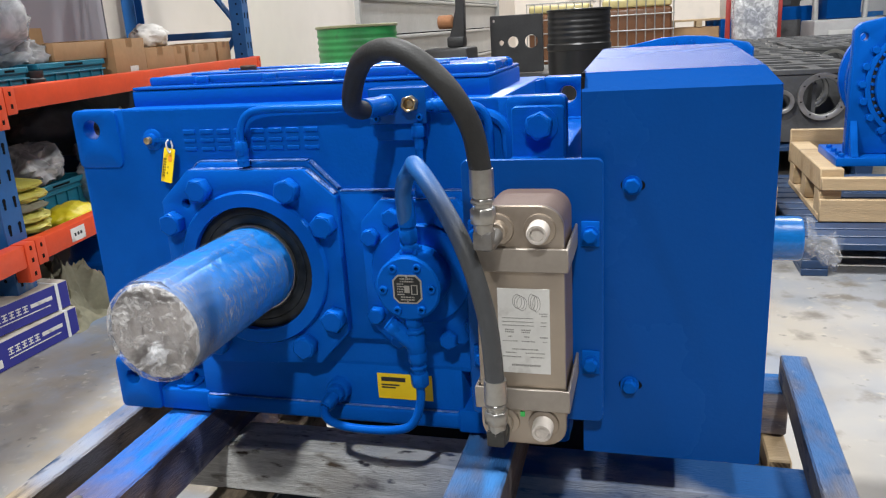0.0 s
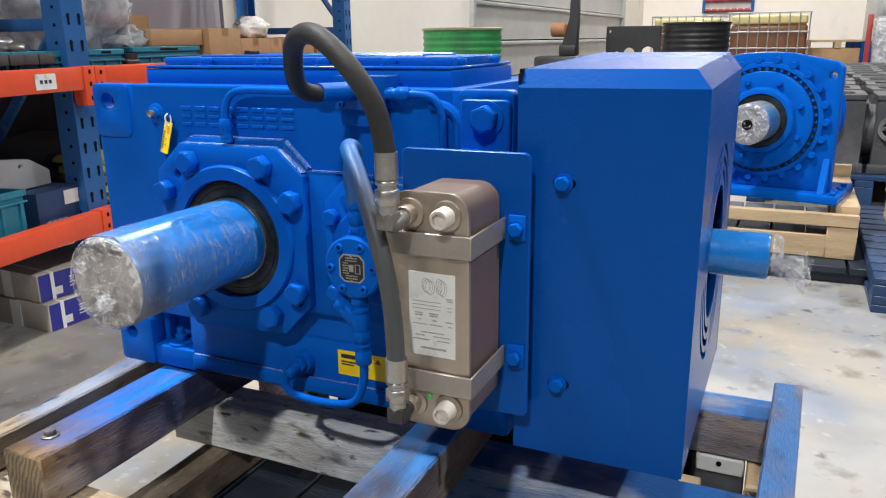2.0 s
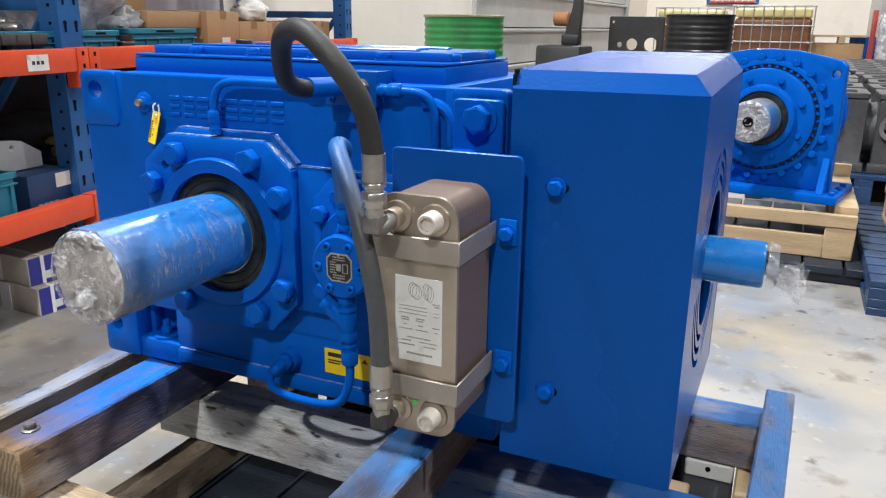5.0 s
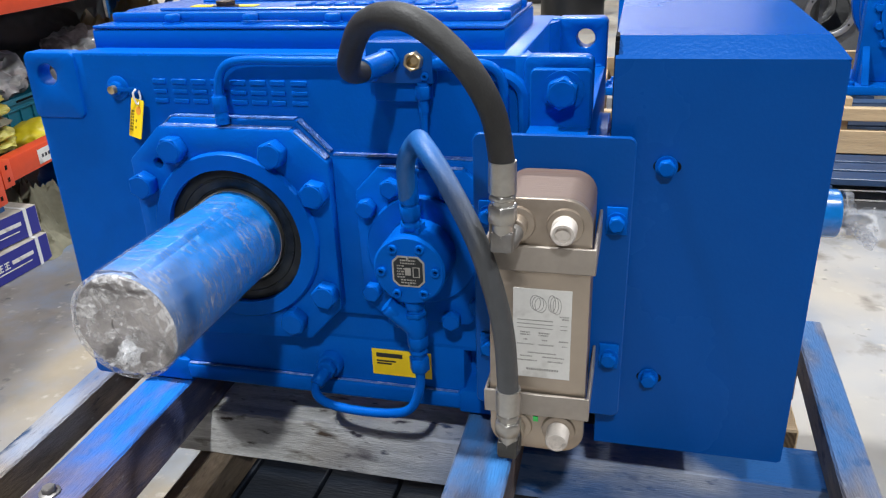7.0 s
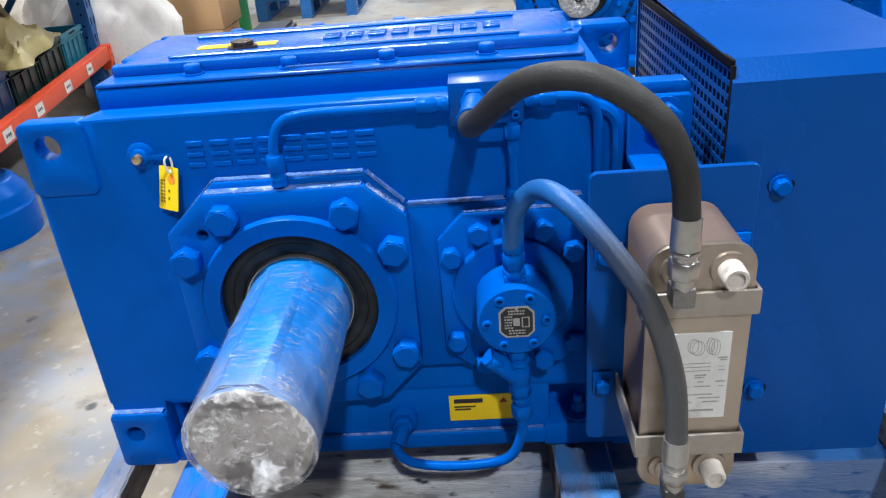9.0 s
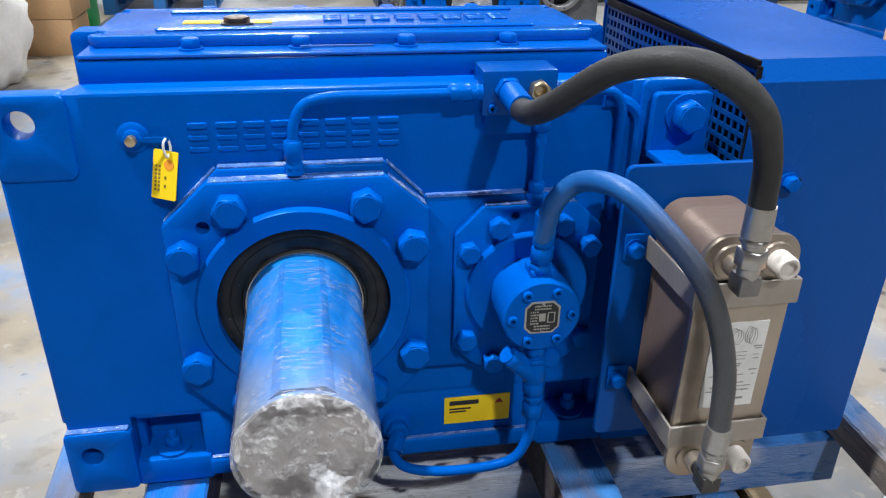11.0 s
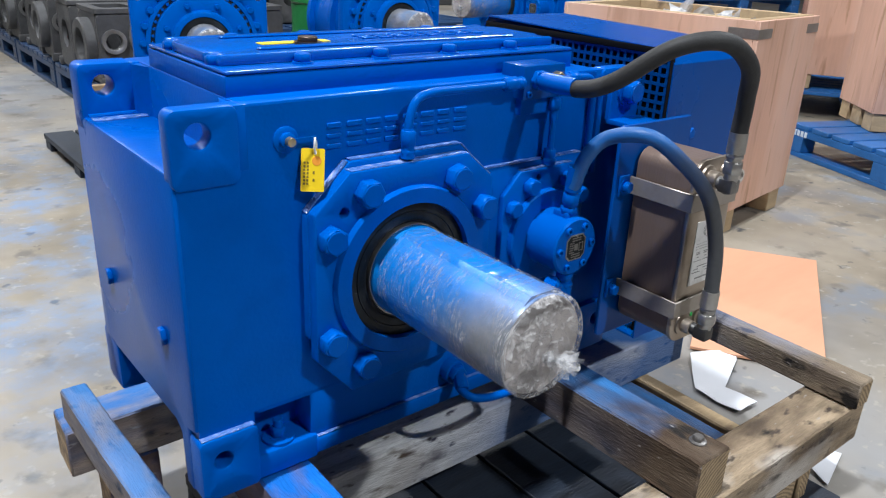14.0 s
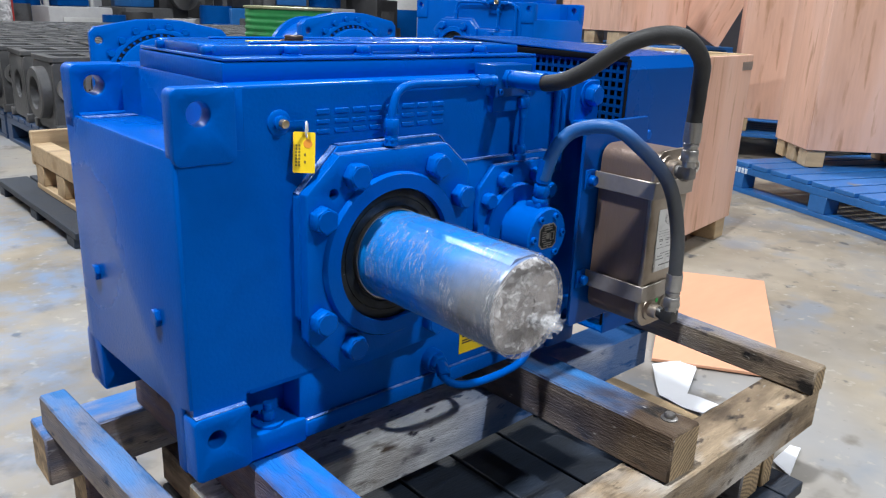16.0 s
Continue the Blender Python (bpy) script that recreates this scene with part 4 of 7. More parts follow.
g2.matrix_basis = pose(0.107, 3.040, 0.2440, 0, 0, -12)
steel_pallet(pose(0.475, 2.54, 0), 1.05, 1.15, 0.107, 12, "dark navy steel pallet with narrow slats", "navy pallets", PALLET_NAVY)
timber_cradle(pose(0.570, 2.845, 0.1075), 0.69, 0.62, "pale pine timber cradle under a flanged gearbox")
g3 = copy_thing(g2, pose(0.908, 2.952, 0.2910))
# ---------------------------------------------------------------- the bevel-helical gearbox on its skid
YF, YB = 0.906, 1.241            # front and back of the housing
XL, XR = -0.779, -0.095          # its two ends
CX, CZ = -0.511, 0.534           # axis of the output shaft
PX, PZ = -0.278, 0.532           # axis of the oil pump
gearbox = thing("gearbox", None, None, "glossy blue enamelled industrial gearbox with oil cooler on timber skid", "gearbox")
gearbox.location = (0, 0, 0)


def mirror_x(x):
    return XL + XR - x


def build_housing():
    bm = bmesh.new()
    # middle of the casting, over and under the foot pockets
    box(bm, -0.704, mirror_x(-0.704), YF, YB, 0.386, 0.748, 0.003)
    box(bm, -0.636, mirror_x(-0.636), YF, YB, 0.303, 0.392, 0.004)
    for side in (0, 1):
        f = (lambda x: x) if side == 0 else mirror_x
        xs = lambda a, b: (min(f(a), f(b)), max(f(a), f(b)))
        # end block with arch and ledge between the lugs
        prof = [(0.926, 0.297), (0.926, 0.383), (YF, 0.388), (YF, 0.684), (YB - 0.002, 0.684), (YB - 0.002, 0.297), (1.189, 0.297), (1.210, 0.366),
                (0.966, 0.374), (0.952, 0.366), (0.948, 0.297)]
        a, b = xs(XL, -0.700)
        plate(bm, prof, a, b, "x", bev=0.004, seg=2)
        # pocket floor and pocket back
        a, b = xs(-0.712, -0.628)
        box(bm, a, b, 0.901, 0.955, 0.297, 0.331, 0.004)
        box(bm, a, b, 0.946, YB - 0.004, 0.300, 0.39, 0.0)
        # lifting lugs, front and back, with a gusset down to the ledge
        a, b = xs(XL, -0.708)
        plate(bm, rounded(a, b, 0.668, 0.7485, 0.009), 0.9015, 0.925, "y", [circle(f(-0.750), 0.7215, 0.0128)], 0.003, 2)
        plate(bm, rounded(a, b, 0.660, 0.7485, 0.009), 1.203, YB, "y", [circle(f(-0.750), 0.7215, 0.0128)], 0.003, 2)
        a, b = xs(-0.712, -0.701)
        c, d = xs(-0.712, -0.696)
        box(bm, c, d, 0.9059, 0.927, 0.672, 0.7472, 0.001)
        box(bm, a, b, 1.204, YB - 0.001, 0.690, 0.7475, 0.002)
        # web that leans out from the ledge to the lugs, and weld beads along its foot
        for y0, y1 in ((0.9245, 0.960), (1.2035, 1.168)):
            plate(bm, [(f(-0.7155), y0), (f(-0.7035), y1), (f(-0.7025), y1), (f(-0.7025), y0)], 0.683, 0.7455, "z")
        a, b = xs(XL + 0.006, -0.706)
        tube(bm, [(a, 1.2015, 0.6845), ((a + b) / 2, 1.2010, 0.685), (b, 1.2015, 0.6845)], 0.003, 8, 4)
        # foot pad with its hole, and the face right above it
        a, b = xs(XL + 0.0045, -0.7085)
        box(bm, a, b, YF - 0.0003, YF + 0.019, 0.3775, 0.3945)
        a, b = xs(XL, -0.708)
        plate(bm, rounded(a, b, 0.298, 0.380, 0.008), 0.8955, 0.927, "y", [circle(f(-0.752), 0.349, 0.0105)], 0.0035, 2)
        plate(bm, rounded(a, b, 0.298, 0.380, 0.008), 1.19, YB + 0.006, "y", [circle(f(-0.752), 0.349, 0.0105)], 0.0035, 2)
    # one smooth front face over end blocks and middle
    q = 0.0045
    plate(bm, [(XL + q, 0.393), (XR - q, 0.393), (XR - q, 0.680), (mirror_x(-0.6985), 0.680), (mirror_x(-0.6985), 0.7448), (-0.6985, 0.7448), (-0.6985, 0.680), (XL + q, 0.680)],
          YF - 0.0005, YF + 0.02, "y")
    # weld bead and lip along the bottom edge, raised panel for the two bearing covers
    box(bm, -0.632, mirror_x(-0.632), 0.899, 0.93, 0.302, 0.327, 0.005, 3)
    plate(bm, [(-0.60, 0.432), (-0.235, 0.432), (-0.198, 0.47), (-0.198, 0.636), (-0.386, 0.636), (-0.426, 0.676), (-0.585, 0.676), (-0.640, 0.622),
               (-0.640, 0.47)], 0.893, 0.93, "y", bev=0.003, seg=2)
    # vertical rib beside the bolted bracket
    tube(bm, [(-0.166, 0.905, 0.60), (-0.166, 0.905, 0.69), (-0.170, 0.905, 0.715), (-0.186, 0.905, 0.727), (-0.205, 0.905, 0.728)], 0.007, 8)
    # seat of the cover on top
    box(bm, -0.703, -0.192, 0.940, 1.168, 0.746, 0.769, 0.002)
    return bm


part("housing", build_housing(), BLUE, gearbox, "blue painted cast iron housing")

# raised casting marks, drawn as plain bars
for k in range(8):
    x0 = -0.607 + k * 0.0252
    bm = bmesh.new()
    for z0, z1 in ((0.7125, 0.7185), (0.7015, 0.7065), (0.690, 0.6955)):
        box(bm, x0, x0 + (0.0195 if k % 3 else 0.0175), 0.9030, 0.9075, z0, z1, 0.0008, 1)
    part("raised_mark", bm, BLUE, gearbox)

# side plugs on the end wall
for y in (0.975, 1.17):
    bm = bmesh.new()
    hexhead(bm, (XL, y, 0.482), "x", -1, 0.019, 0.006, False)
    part("side_plug", bm, BLUE, gearbox)

# ---- inspection cover on top
bm = bmesh.new()
x0, x1, y0, y1 = -0.701, -0.194, 0.946, 1.160
ya, yb = y0 + 0.0255, y1 - 0.0255
outline = [(x0 + 0.008, ya), (x1 - 0.008, ya), (x1 - 0.003, ya + 0.005), (x1 - 0.014, ya + 0.009), (x1 - 0.014, ya + 0.030), (x1 - 0.003, ya + 0.034),
           (x1 - 0.003, yb - 0.034), (x1 - 0.014, yb - 0.030), (x1 - 0.014, yb - 0.009), (x1 - 0.003, yb - 0.005), (x1 - 0.008, yb),
           (x0 + 0.008, yb), (x0 + 0.003, yb - 0.005), (x0 + 0.014, yb - 0.009), (x0 + 0.014, yb - 0.030), (x0 + 0.003, yb - 0.034),
           (x0 + 0.003, ya + 0.034), (x0 + 0.014, ya + 0.030), (x0 + 0.014, ya + 0.009), (x0 + 0.003, ya + 0.005)]
plate(bm, [(x0 - 0.001, y0 - 0.006), (x1 + 0.001, y0 - 0.006), (x1 + 0.001, y1 + 0.006), (x0 - 0.001, y1 + 0.006)], 0.770, 0.774, "z", bev=0.0012)
plate(bm, outline, 0.7735, 0.7855, "z", bev=0.0035, seg=2)
for ym in (0.996, 1.100):                                   # two raised strips
    plate(bm, rounded(-0.640, -0.255, ym - 0.005, ym + 0.005, 0.0048), 0.785, 0.7885, "z", bev=0.0015)
plate(bm, rounded(-0.50, -0.43, 0.941, 0.9445, 0.0015, 2), 0.7775, 0.7795, "z")
cover_lid = part("inspection_cover", bm, BLUE_ROUGH, gearbox, "blue painted cast inspection cover with raised strips")
for k in range(8):
    bm = bmesh.new()
    x = -0.475 + k * 0.026
    for ya, yb in ((1.036, 1.042), (1.048, 1.053), (1.060, 1.066)):
        box(bm, x, x + 0.019, ya, yb, 0.785, 0.788, 0.001, 1)
    part("raised_mark", bm, BLUE_ROUGH, cover_lid)
for x in (-0.603, -0.4995, -0.396, -0.292):
    for y in (0.9615, 1.1475):
        bm = bmesh.new()
        hexhead(bm, (x, y, 0.7740), "z", 1, 0.0165, 0.0085, True, turn=x * 9)
        part("cover_bolt", bm, BLUE, cover_lid)
for x in (-0.6935, -0.2015):
    for y in (0.991, 1.115):
        bm = bmesh.new()
        hexhead(bm, (x, y, 0.774), "z", 1, 0.0155, 0.0085, False, turn=y * 7)
        part("cover_bolt", bm, BLUE, cover_lid)
bm = cube(-0.618, -0.528, 1.028, 1.046, 0.7856, 0.7866)
part("yellow_strip", bm, YELLOW, cover_lid, "yellow warning strip stuck on the cover")
bm = bmesh.new()
lathe(bm, (-0.563, 1.022, 0.7855), "z", [(0, 0.0165), (0.003, 0.0165), (0.003, 0.014)], 24)
hexhead(bm, (-0.563, 1.022, 0.788), "z", 1, 0.023, 0.006, washer=False)
part("filler_plug", bm, BRONZE, cover_lid, "bronze hexagon filler plug")

# glossy paint strips on the ledges over the cover plates, their highlight painted in pale
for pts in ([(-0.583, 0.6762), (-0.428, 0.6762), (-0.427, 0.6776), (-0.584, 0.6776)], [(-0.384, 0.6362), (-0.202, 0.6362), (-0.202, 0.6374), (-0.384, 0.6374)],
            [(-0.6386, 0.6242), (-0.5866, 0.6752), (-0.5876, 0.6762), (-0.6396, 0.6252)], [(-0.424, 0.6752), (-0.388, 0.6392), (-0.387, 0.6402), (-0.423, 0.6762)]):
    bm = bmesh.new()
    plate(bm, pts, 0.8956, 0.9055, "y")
    part("paint_ledge", bm, BLUE_GLINT, gearbox, "pale strip of glossy paint, the ledge's highlight put into its colour")
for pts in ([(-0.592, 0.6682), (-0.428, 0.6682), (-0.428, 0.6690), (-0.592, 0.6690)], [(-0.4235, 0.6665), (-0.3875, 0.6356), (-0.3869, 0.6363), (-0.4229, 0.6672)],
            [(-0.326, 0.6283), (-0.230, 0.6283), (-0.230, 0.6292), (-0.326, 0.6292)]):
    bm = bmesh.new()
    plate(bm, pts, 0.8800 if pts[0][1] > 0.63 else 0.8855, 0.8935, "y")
    part("paint_ledge", bm, BLUE_GLINT, gearbox, "pale strip of glossy paint, the ledge's highlight put into its colour")

# painted highlight lines on the foot pad, bottom lip and rear ledge
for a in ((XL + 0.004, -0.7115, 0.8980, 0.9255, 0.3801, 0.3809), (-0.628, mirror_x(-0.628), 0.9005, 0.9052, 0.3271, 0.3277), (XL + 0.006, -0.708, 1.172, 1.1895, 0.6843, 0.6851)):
    part("paint_ledge", cube(*a), BLUE_GLINT, gearbox, "pale strip of glossy paint, the ledge's highlight put into its colour")

# ---- output bearing cover, seal and shaft
bm = bmesh.new()
octo = [(-0.594, 0.668), (-0.426, 0.668), (-0.384, 0.632), (-0.384, 0.447), (-0.428, 0.400), (-0.592, 0.392), (-0.639, 0.446), (-0.639, 0.626)]
plate(bm, octo, 0.878, 0.8955, "y", [circle(CX, CZ, 0.098, 40), circle(-0.6015, 0.6235, 0.006, 16), circle(-0.401, 0.452, 0.0055, 14)], 0.0022, 2)
bearing_cover = part("bearing_cover", bm, BLUE, gearbox, "blue octagonal bearing cover plate")
bm = bmesh.new()
lathe(bm, (CX, 0, CZ), "y", [(0.893, 0.1070), (0.874, 0.1070), (0.8705, 0.1045), (0.8705, 0.0865), (0.890, 0.0855)], 64, caps=False)
part("cover_ring", bm, BLUE, bearing_cover)
bm = bmesh.new()
lathe(bm, (CX, 0, CZ), "y", [(0.885, 0.0870), (0.8795, 0.0860), (0.8790, 0.0850), (0.8790, 0.0752), (0.8778, 0.0746), (0.8778, 0.0736), (0.8790, 0.0730), (0.8790, 0.0640), (0.8800, 0.0625), (0.8815, 0.0620), (0.8815, 0.0605), (0.892, 0.0600)], 56, caps=False)
part("oil_seal", bm, SEAL, bearing_cover, "black rubber oil seal")
for x, z in ((-0.574, 0.643), (-0.447, 0.642), (-0.401, 0.5965), (-0.3995, 0.468), (-0.445, 0.4275), (-0.577, 0.426), (-0.6225, 0.471), (-0.6214, 0.597)):
    bm = bmesh.new()
    hexhead(bm, (x, 0.878, z), "y", -1, 0.0295, 0.0165, False, turn=x * 11)
    part("cover_bolt", bm, BLUE, bearing_cover)

bm = bmesh.new()
prof = [(0.892, 0.0572), (0.872, 0.0572), (0.868, 0.0562), (0.66, 0.0556), (0.655, 0.0535)]
lathe(bm, (CX, 0, CZ), "y", prof, 64)
shaft = part("output_shaft", bm, SHAFT, gearbox, "steel output shaft wrapped in stretch film")
bm = bmesh.new()
key_rows = [[bm.verts.new((CX + dx, y, CZ + dz)) for dx, dz in ((-0.0275, 0.0470), (-0.0168, 0.0560), (-0.0155, 0.0566), (0.0155, 0.0566), (0.0168, 0.0560), (0.0275, 0.0470))] for y in (0.658, 0.866)]
for i in range(6):
    bm.faces.new((key_rows[0][i], key_rows[0][(i + 1) % 6], key_rows[1][(i + 1) % 6], key_rows[1][i]))
for r in key_rows:
    bm.faces.new(r)
bmesh.ops.recalc_face_normals(bm, faces=bm.faces[:])
part("shaft_key", bm, SHAFT, shaft, "flat key under the film")
bm = bmesh.new()
lathe(bm, (CX, 0, CZ), "y", [(0.890, 0.0592), (0.8780, 0.0596), (0.8765, 0.0590), (0.8765, 0.0578)], 48, caps=False)
part("collar", bm, STEEL, shaft, "bright steel collar")
# film: a wrinkled sleeve and a crumpled end
bm = bmesh.new()
N, M = 128, 64
rows_ = []
for j in range(M + 1):
    y = 0.864 - j / M * (0.864 - 0.648)
    ring = []
    for i in range(N):
        t = 2 * math.pi * i / N
        w = noise.noise(Vector((math.cos(t) * 5, y * 26 + t * 2.0, math.sin(t) * 5)))
        w2 = noise.noise(Vector((math.cos(t) * 16, y * 75 + t * 5, math.sin(t) * 16)))
        r = 0.0572 + 0.0007 * w + 0.0005 * w2
        c = abs(math.cos(t))
        if math.sin(t) > 0 and y > 0.652 and c < 0.46:   # drawn flat over the key, sloping down beside it
            r = (0.0574 + 0.0003 * w2) / math.sin(t) if c < 0.31 else max(r, 0.0604 - (c - 0.31) / 0.15 * 0.0034 + 0.0004 * w2)
        if j == M:
            r -= 0.003
        ring.append(bm.verts.new((CX + r * math.cos(t), y, CZ + r * math.sin(t))))
    rows_.append(ring)
for a, b in zip(rows_, rows_[1:]):
    for i in range(N):
        bm.faces.new((a[i], a[(i + 1) % N], b[(i + 1) % N], b[i]))
part("film_sleeve", bm, FILM, shaft, "clear plastic stretch film, wrinkled and shiny")


bm = bmesh.new()
lathe(bm, (CX, 0, CZ), "y", [(0.6545, 0.0535), (0.6525, 0.052), (0.6525, 0.0145), (0.668, 0.0105)], 48)
part("shaft_face", bm, SHAFT_END, shaft, "dull shaft end with centre hole")
part("film_end", crumpled_disc(CX, 0.6505, CZ, 0.0570, 0.0034, 3.0, dome=0.003), FILM_END, shaft, "crumpled clear film over the shaft end")


bm = bmesh.new()
film_twist(bm, (CX + 0.002, 0.650, CZ - 0.016), (0.42, -0.80, -0.02), 0.038, 0.020, 1.0, 6)
part("film_tail", bm, FILM_TAIL, shaft, "twisted tail of torn film")["kind"] = "stuff"

# ---- oil pump with its flange and cover
bm = bmesh.new()
plate(bm, [(-0.328, 0.628), (-0.228, 0.628), (-0.200, 0.600), (-0.200, 0.464), (-0.226, 0.436), (-0.330, 0.436), (-0.356, 0.462), (-0.356, 0.598)], 0.884,
      0.8955, "y", [circle(-0.294, 0.616, 0.004, 12)], 0.002, 2)
lathe(bm, (PX, 0, PZ), "y", [(0.886, 0.066), (0.877, 0.066), (0.875, 0.064)], 48)
pump_flange = part("pump_flange", bm, BLUE, gearbox, "blue octagonal pump flange")
for x, z in ((-0.312, 0.606), (-0.342, 0.580), (-0.244, 0.606), (-0.213, 0.580), (-0.342, 0.474), (-0.312, 0.442), (-0.246, 0.444), (-0.212, 0.467)):
    bm = bmesh.new()
    hexhead(bm, (x, 0.884, z), "y", -1, 0.0210, 0.0125, False, turn=z * 13)
    part("flange_bolt", bm, BLUE, pump_flange)
bm = bmesh.new()
lathe(bm, (PX, 0, PZ), "y", [(0.878, 0.0405), (0.824, 0.0405), (0.8215, 0.038)], 48)
box(bm, PX - 0.011, PX + 0.011, 0.832, 0.858, PZ + 0.035, PZ + 0.046, 0.002)
pump = part("oil_pump", bm, BLUE, gearbox, "round blue oil pump")
for k in range(6):
    t = radians(3 + 60 * k)
    bm = bmesh.new()
    lathe(bm, (PX + 0.0305 * math.cos(t), 0.8215, PZ + 0.0305 * math.sin(t)), "y",
          [(0.001, 0.0052), (-0.0035, 0.0052), (-0.004, 0.0046), (-0.004, 0.0026), (0.0, 0.0024)], 16)
    part("socket_screw", bm, BLUE, pump)
bm = bmesh.new()
cut = 0.0058
w, h = 0.0162, 0.0162
plate(bm, [(PX - w, PZ - h + cut), (PX - w + cut, PZ - h), (PX + w - cut, PZ - h), (PX + w, PZ - h + cut), (PX + w, PZ + h - cut), (PX + w - cut, PZ + h),
           (PX - w + cut, PZ + h), (PX - w, PZ + h - cut)], 0.8204, 0.8214, "y")
part("nameplate", bm, PLATE_DARK, pump, "small etched octagonal nameplate")
bm = bmesh.new()
o, q = 0.0182, 0.0066
plate(bm, [(PX - o, PZ - o + q), (PX - o + q, PZ - o), (PX + o - q, PZ - o), (PX + o, PZ - o + q), (PX + o, PZ + o - q), (PX + o - q, PZ + o), (PX - o + q, PZ + o),
           (PX - o, PZ + o - q)], 0.8208, 0.8216, "y")
part("nameplate_border", bm, STEEL, pump, "bright steel nameplate border")
random.seed(8)
marks = [(-0.0035, 0.0030, -0.004, 0.005), (0.0050, 0.0062, -0.006, 0.006), (0.0118, 0.0130, -0.006, 0.006), (0.0062, 0.0118, 0.0052, 0.006), (0.0062, 0.0118, -0.006, -0.0052)]
for k in range(9):                                        # rows of tiny etched print
    z, half = 0.0135 - k * 0.0033, 0.0125 if 1 < k < 7 else 0.0085
    x = -half
    while x < (half if k in (0, 1, 7, 8) else -0.0050):
        w0 = random.uniform(0.0010, 0.0034)
        marks.append((x, min(x + w0, half), z - 0.0008, z + 0.0008))
        x += w0 + 0.0008
for x0, x1, z0, z1 in marks:
    part("print_bar", cube(PX + x0, PX + x1, 0.8198, 0.8204, PZ + z0, PZ + z1), STEEL, pump)
for x, z in ((0.0, 0.0162), (0.0, -0.0162)):
    bm = bmesh.new()
    lathe(bm, (PX + x, 0.8204, PZ + z), "y", [(0.0, 0.0017), (-0.0010, 0.0014)], 10)
    part("rivet", bm, STEEL, pump)


def fitting(bm, pts, radii, hexes=()):
    """A run of turned lengths and hexagon nuts along a line."""
    a, b = Vector(pts[0]), Vector(pts[1])
    d = b - a
    L = d.length
    t = bmesh.new()
    lathe(t, (0, 0, 0), "z", [(u * L, r) for u, r in radii], 18)
    for u0, u1, af in hexes:
        plate(t, circle(0, 0, af / math.sqrt(3), 6), u0 * L, u1 * L, "z", bev=0.0012)
    join(bm, t, Matrix.Translation(a) @ Vector((0, 0, 1)).rotation_difference(d).to_matrix().to_4x4())


# pipe from the pump down to the drain boss
bm = bmesh.new()
fitting(bm, [(PX, 0.836, PZ - 0.036), (PX + 0.003, 0.836, PZ - 0.135)], [(0, 0.009), (0.25, 0.009), (0.3, 0.012), (0.5, 0.012), (0.55, 0.0085), (1, 0.0085)],
        [(0.05, 0.16, 0.021), (0.2, 0.26, 0.023), (0.52, 0.66, 0.022), (0.70, 0.75, 0.020), (0.8, 0.98, 0.021)])
fitting(bm, [(PX, 0.836, PZ - 0.078), (PX - 0.031, 0.832, PZ - 0.048)], [(0, 0.011), (0.7, 0.011), (0.75, 0.010), (1, 0.010)], [(0.62, 0.95, 0.021)])
part("strainer_fitting", bm, BLUE, gearbox, "blue painted angled strainer fitting")
bm = bmesh.new()
tube(bm, [(PX + 0.003, 0.836, 0.402), (PX + 0.001, 0.836, 0.372), (PX - 0.012, 0.836, 0.342), (PX - 0.040, 0.838, 0.330), (PX - 0.095, 0.842, 0.326),
          (PX - 0.133, 0.850, 0.329), (PX - 0.147, 0.865, 0.337), (PX - 0.143, 0.885, 0.346)], 0.0058, 12)
part("suction_pipe", bm, BLUE, gearbox)
bm = bmesh.new()
lathe(bm, (-0.417, 0, 0.350), "y", [(0.91, 0.017), (0.894, 0.017), (0.892, 0.0155)], 24)
hexhead(bm, (-0.417, 0.894, 0.350), "y", -1, 0.023, 0.012, washer=False, flat=False)
fitting(bm, [(-0.417, 0.884, 0.350), (-0.424, 0.866, 0.339)], [(0, 0.0085), (1, 0.0085)], [(0.1, 0.9, 0.018)])
part("drain_union", bm, BLUE, gearbox)

# ---- manifold block with its rigid pipes
bm = bmesh.new()
box(bm, -0.333, -0.260, 0.887, 0.930, 0.721, 0.764, 0.0015)
manifold = part("manifold_block", bm, BLUE_FLAT, gearbox, "blue painted oil manifold block")
bm = bmesh.new()
box(bm, -0.328, -0.265, 0.895, 0.9065, 0.700, 0.722, 0.001)
part("mounting_tab", bm, BLUE, manifold)
bm = bmesh.new()
plate(bm, circle(-0.279, 0.7455, 0.0105, 6, 0.3), 0.876, 0.8875, "y", [circle(-0.279, 0.7455, 0.0062, 16)], 0.001)
lathe(bm, (-0.279, 0, 0.7455), "y", [(0.886, 0.0062), (0.880, 0.0058), (0.884, 0.004)], 16)
part("sensor_port", bm, BRASS, manifold, "open brass hexagon port")
for x, z in ((-0.3235, 0.728), (-0.2685, 0.729)):
    bm = bmesh.new()
    lathe(bm, (x, 0, z), "y", [(0.888, 0.0045), (0.8845, 0.0045), (0.884, 0.004), (0.884, 0.002), (0.887, 0.002)], 12)
    part("socket_screw", bm, BLUE, manifold)
bm = bmesh.new()
fitting(bm, [(-0.3085, 0.890, 0.7455), (-0.3085, 0.862, 0.7455)], [(0, 0.010), (1, 0.010)], [(0.05, 0.35, 0.024), (0.45, 0.8, 0.021)])
part("hose_union", bm, BLUE, manifold)

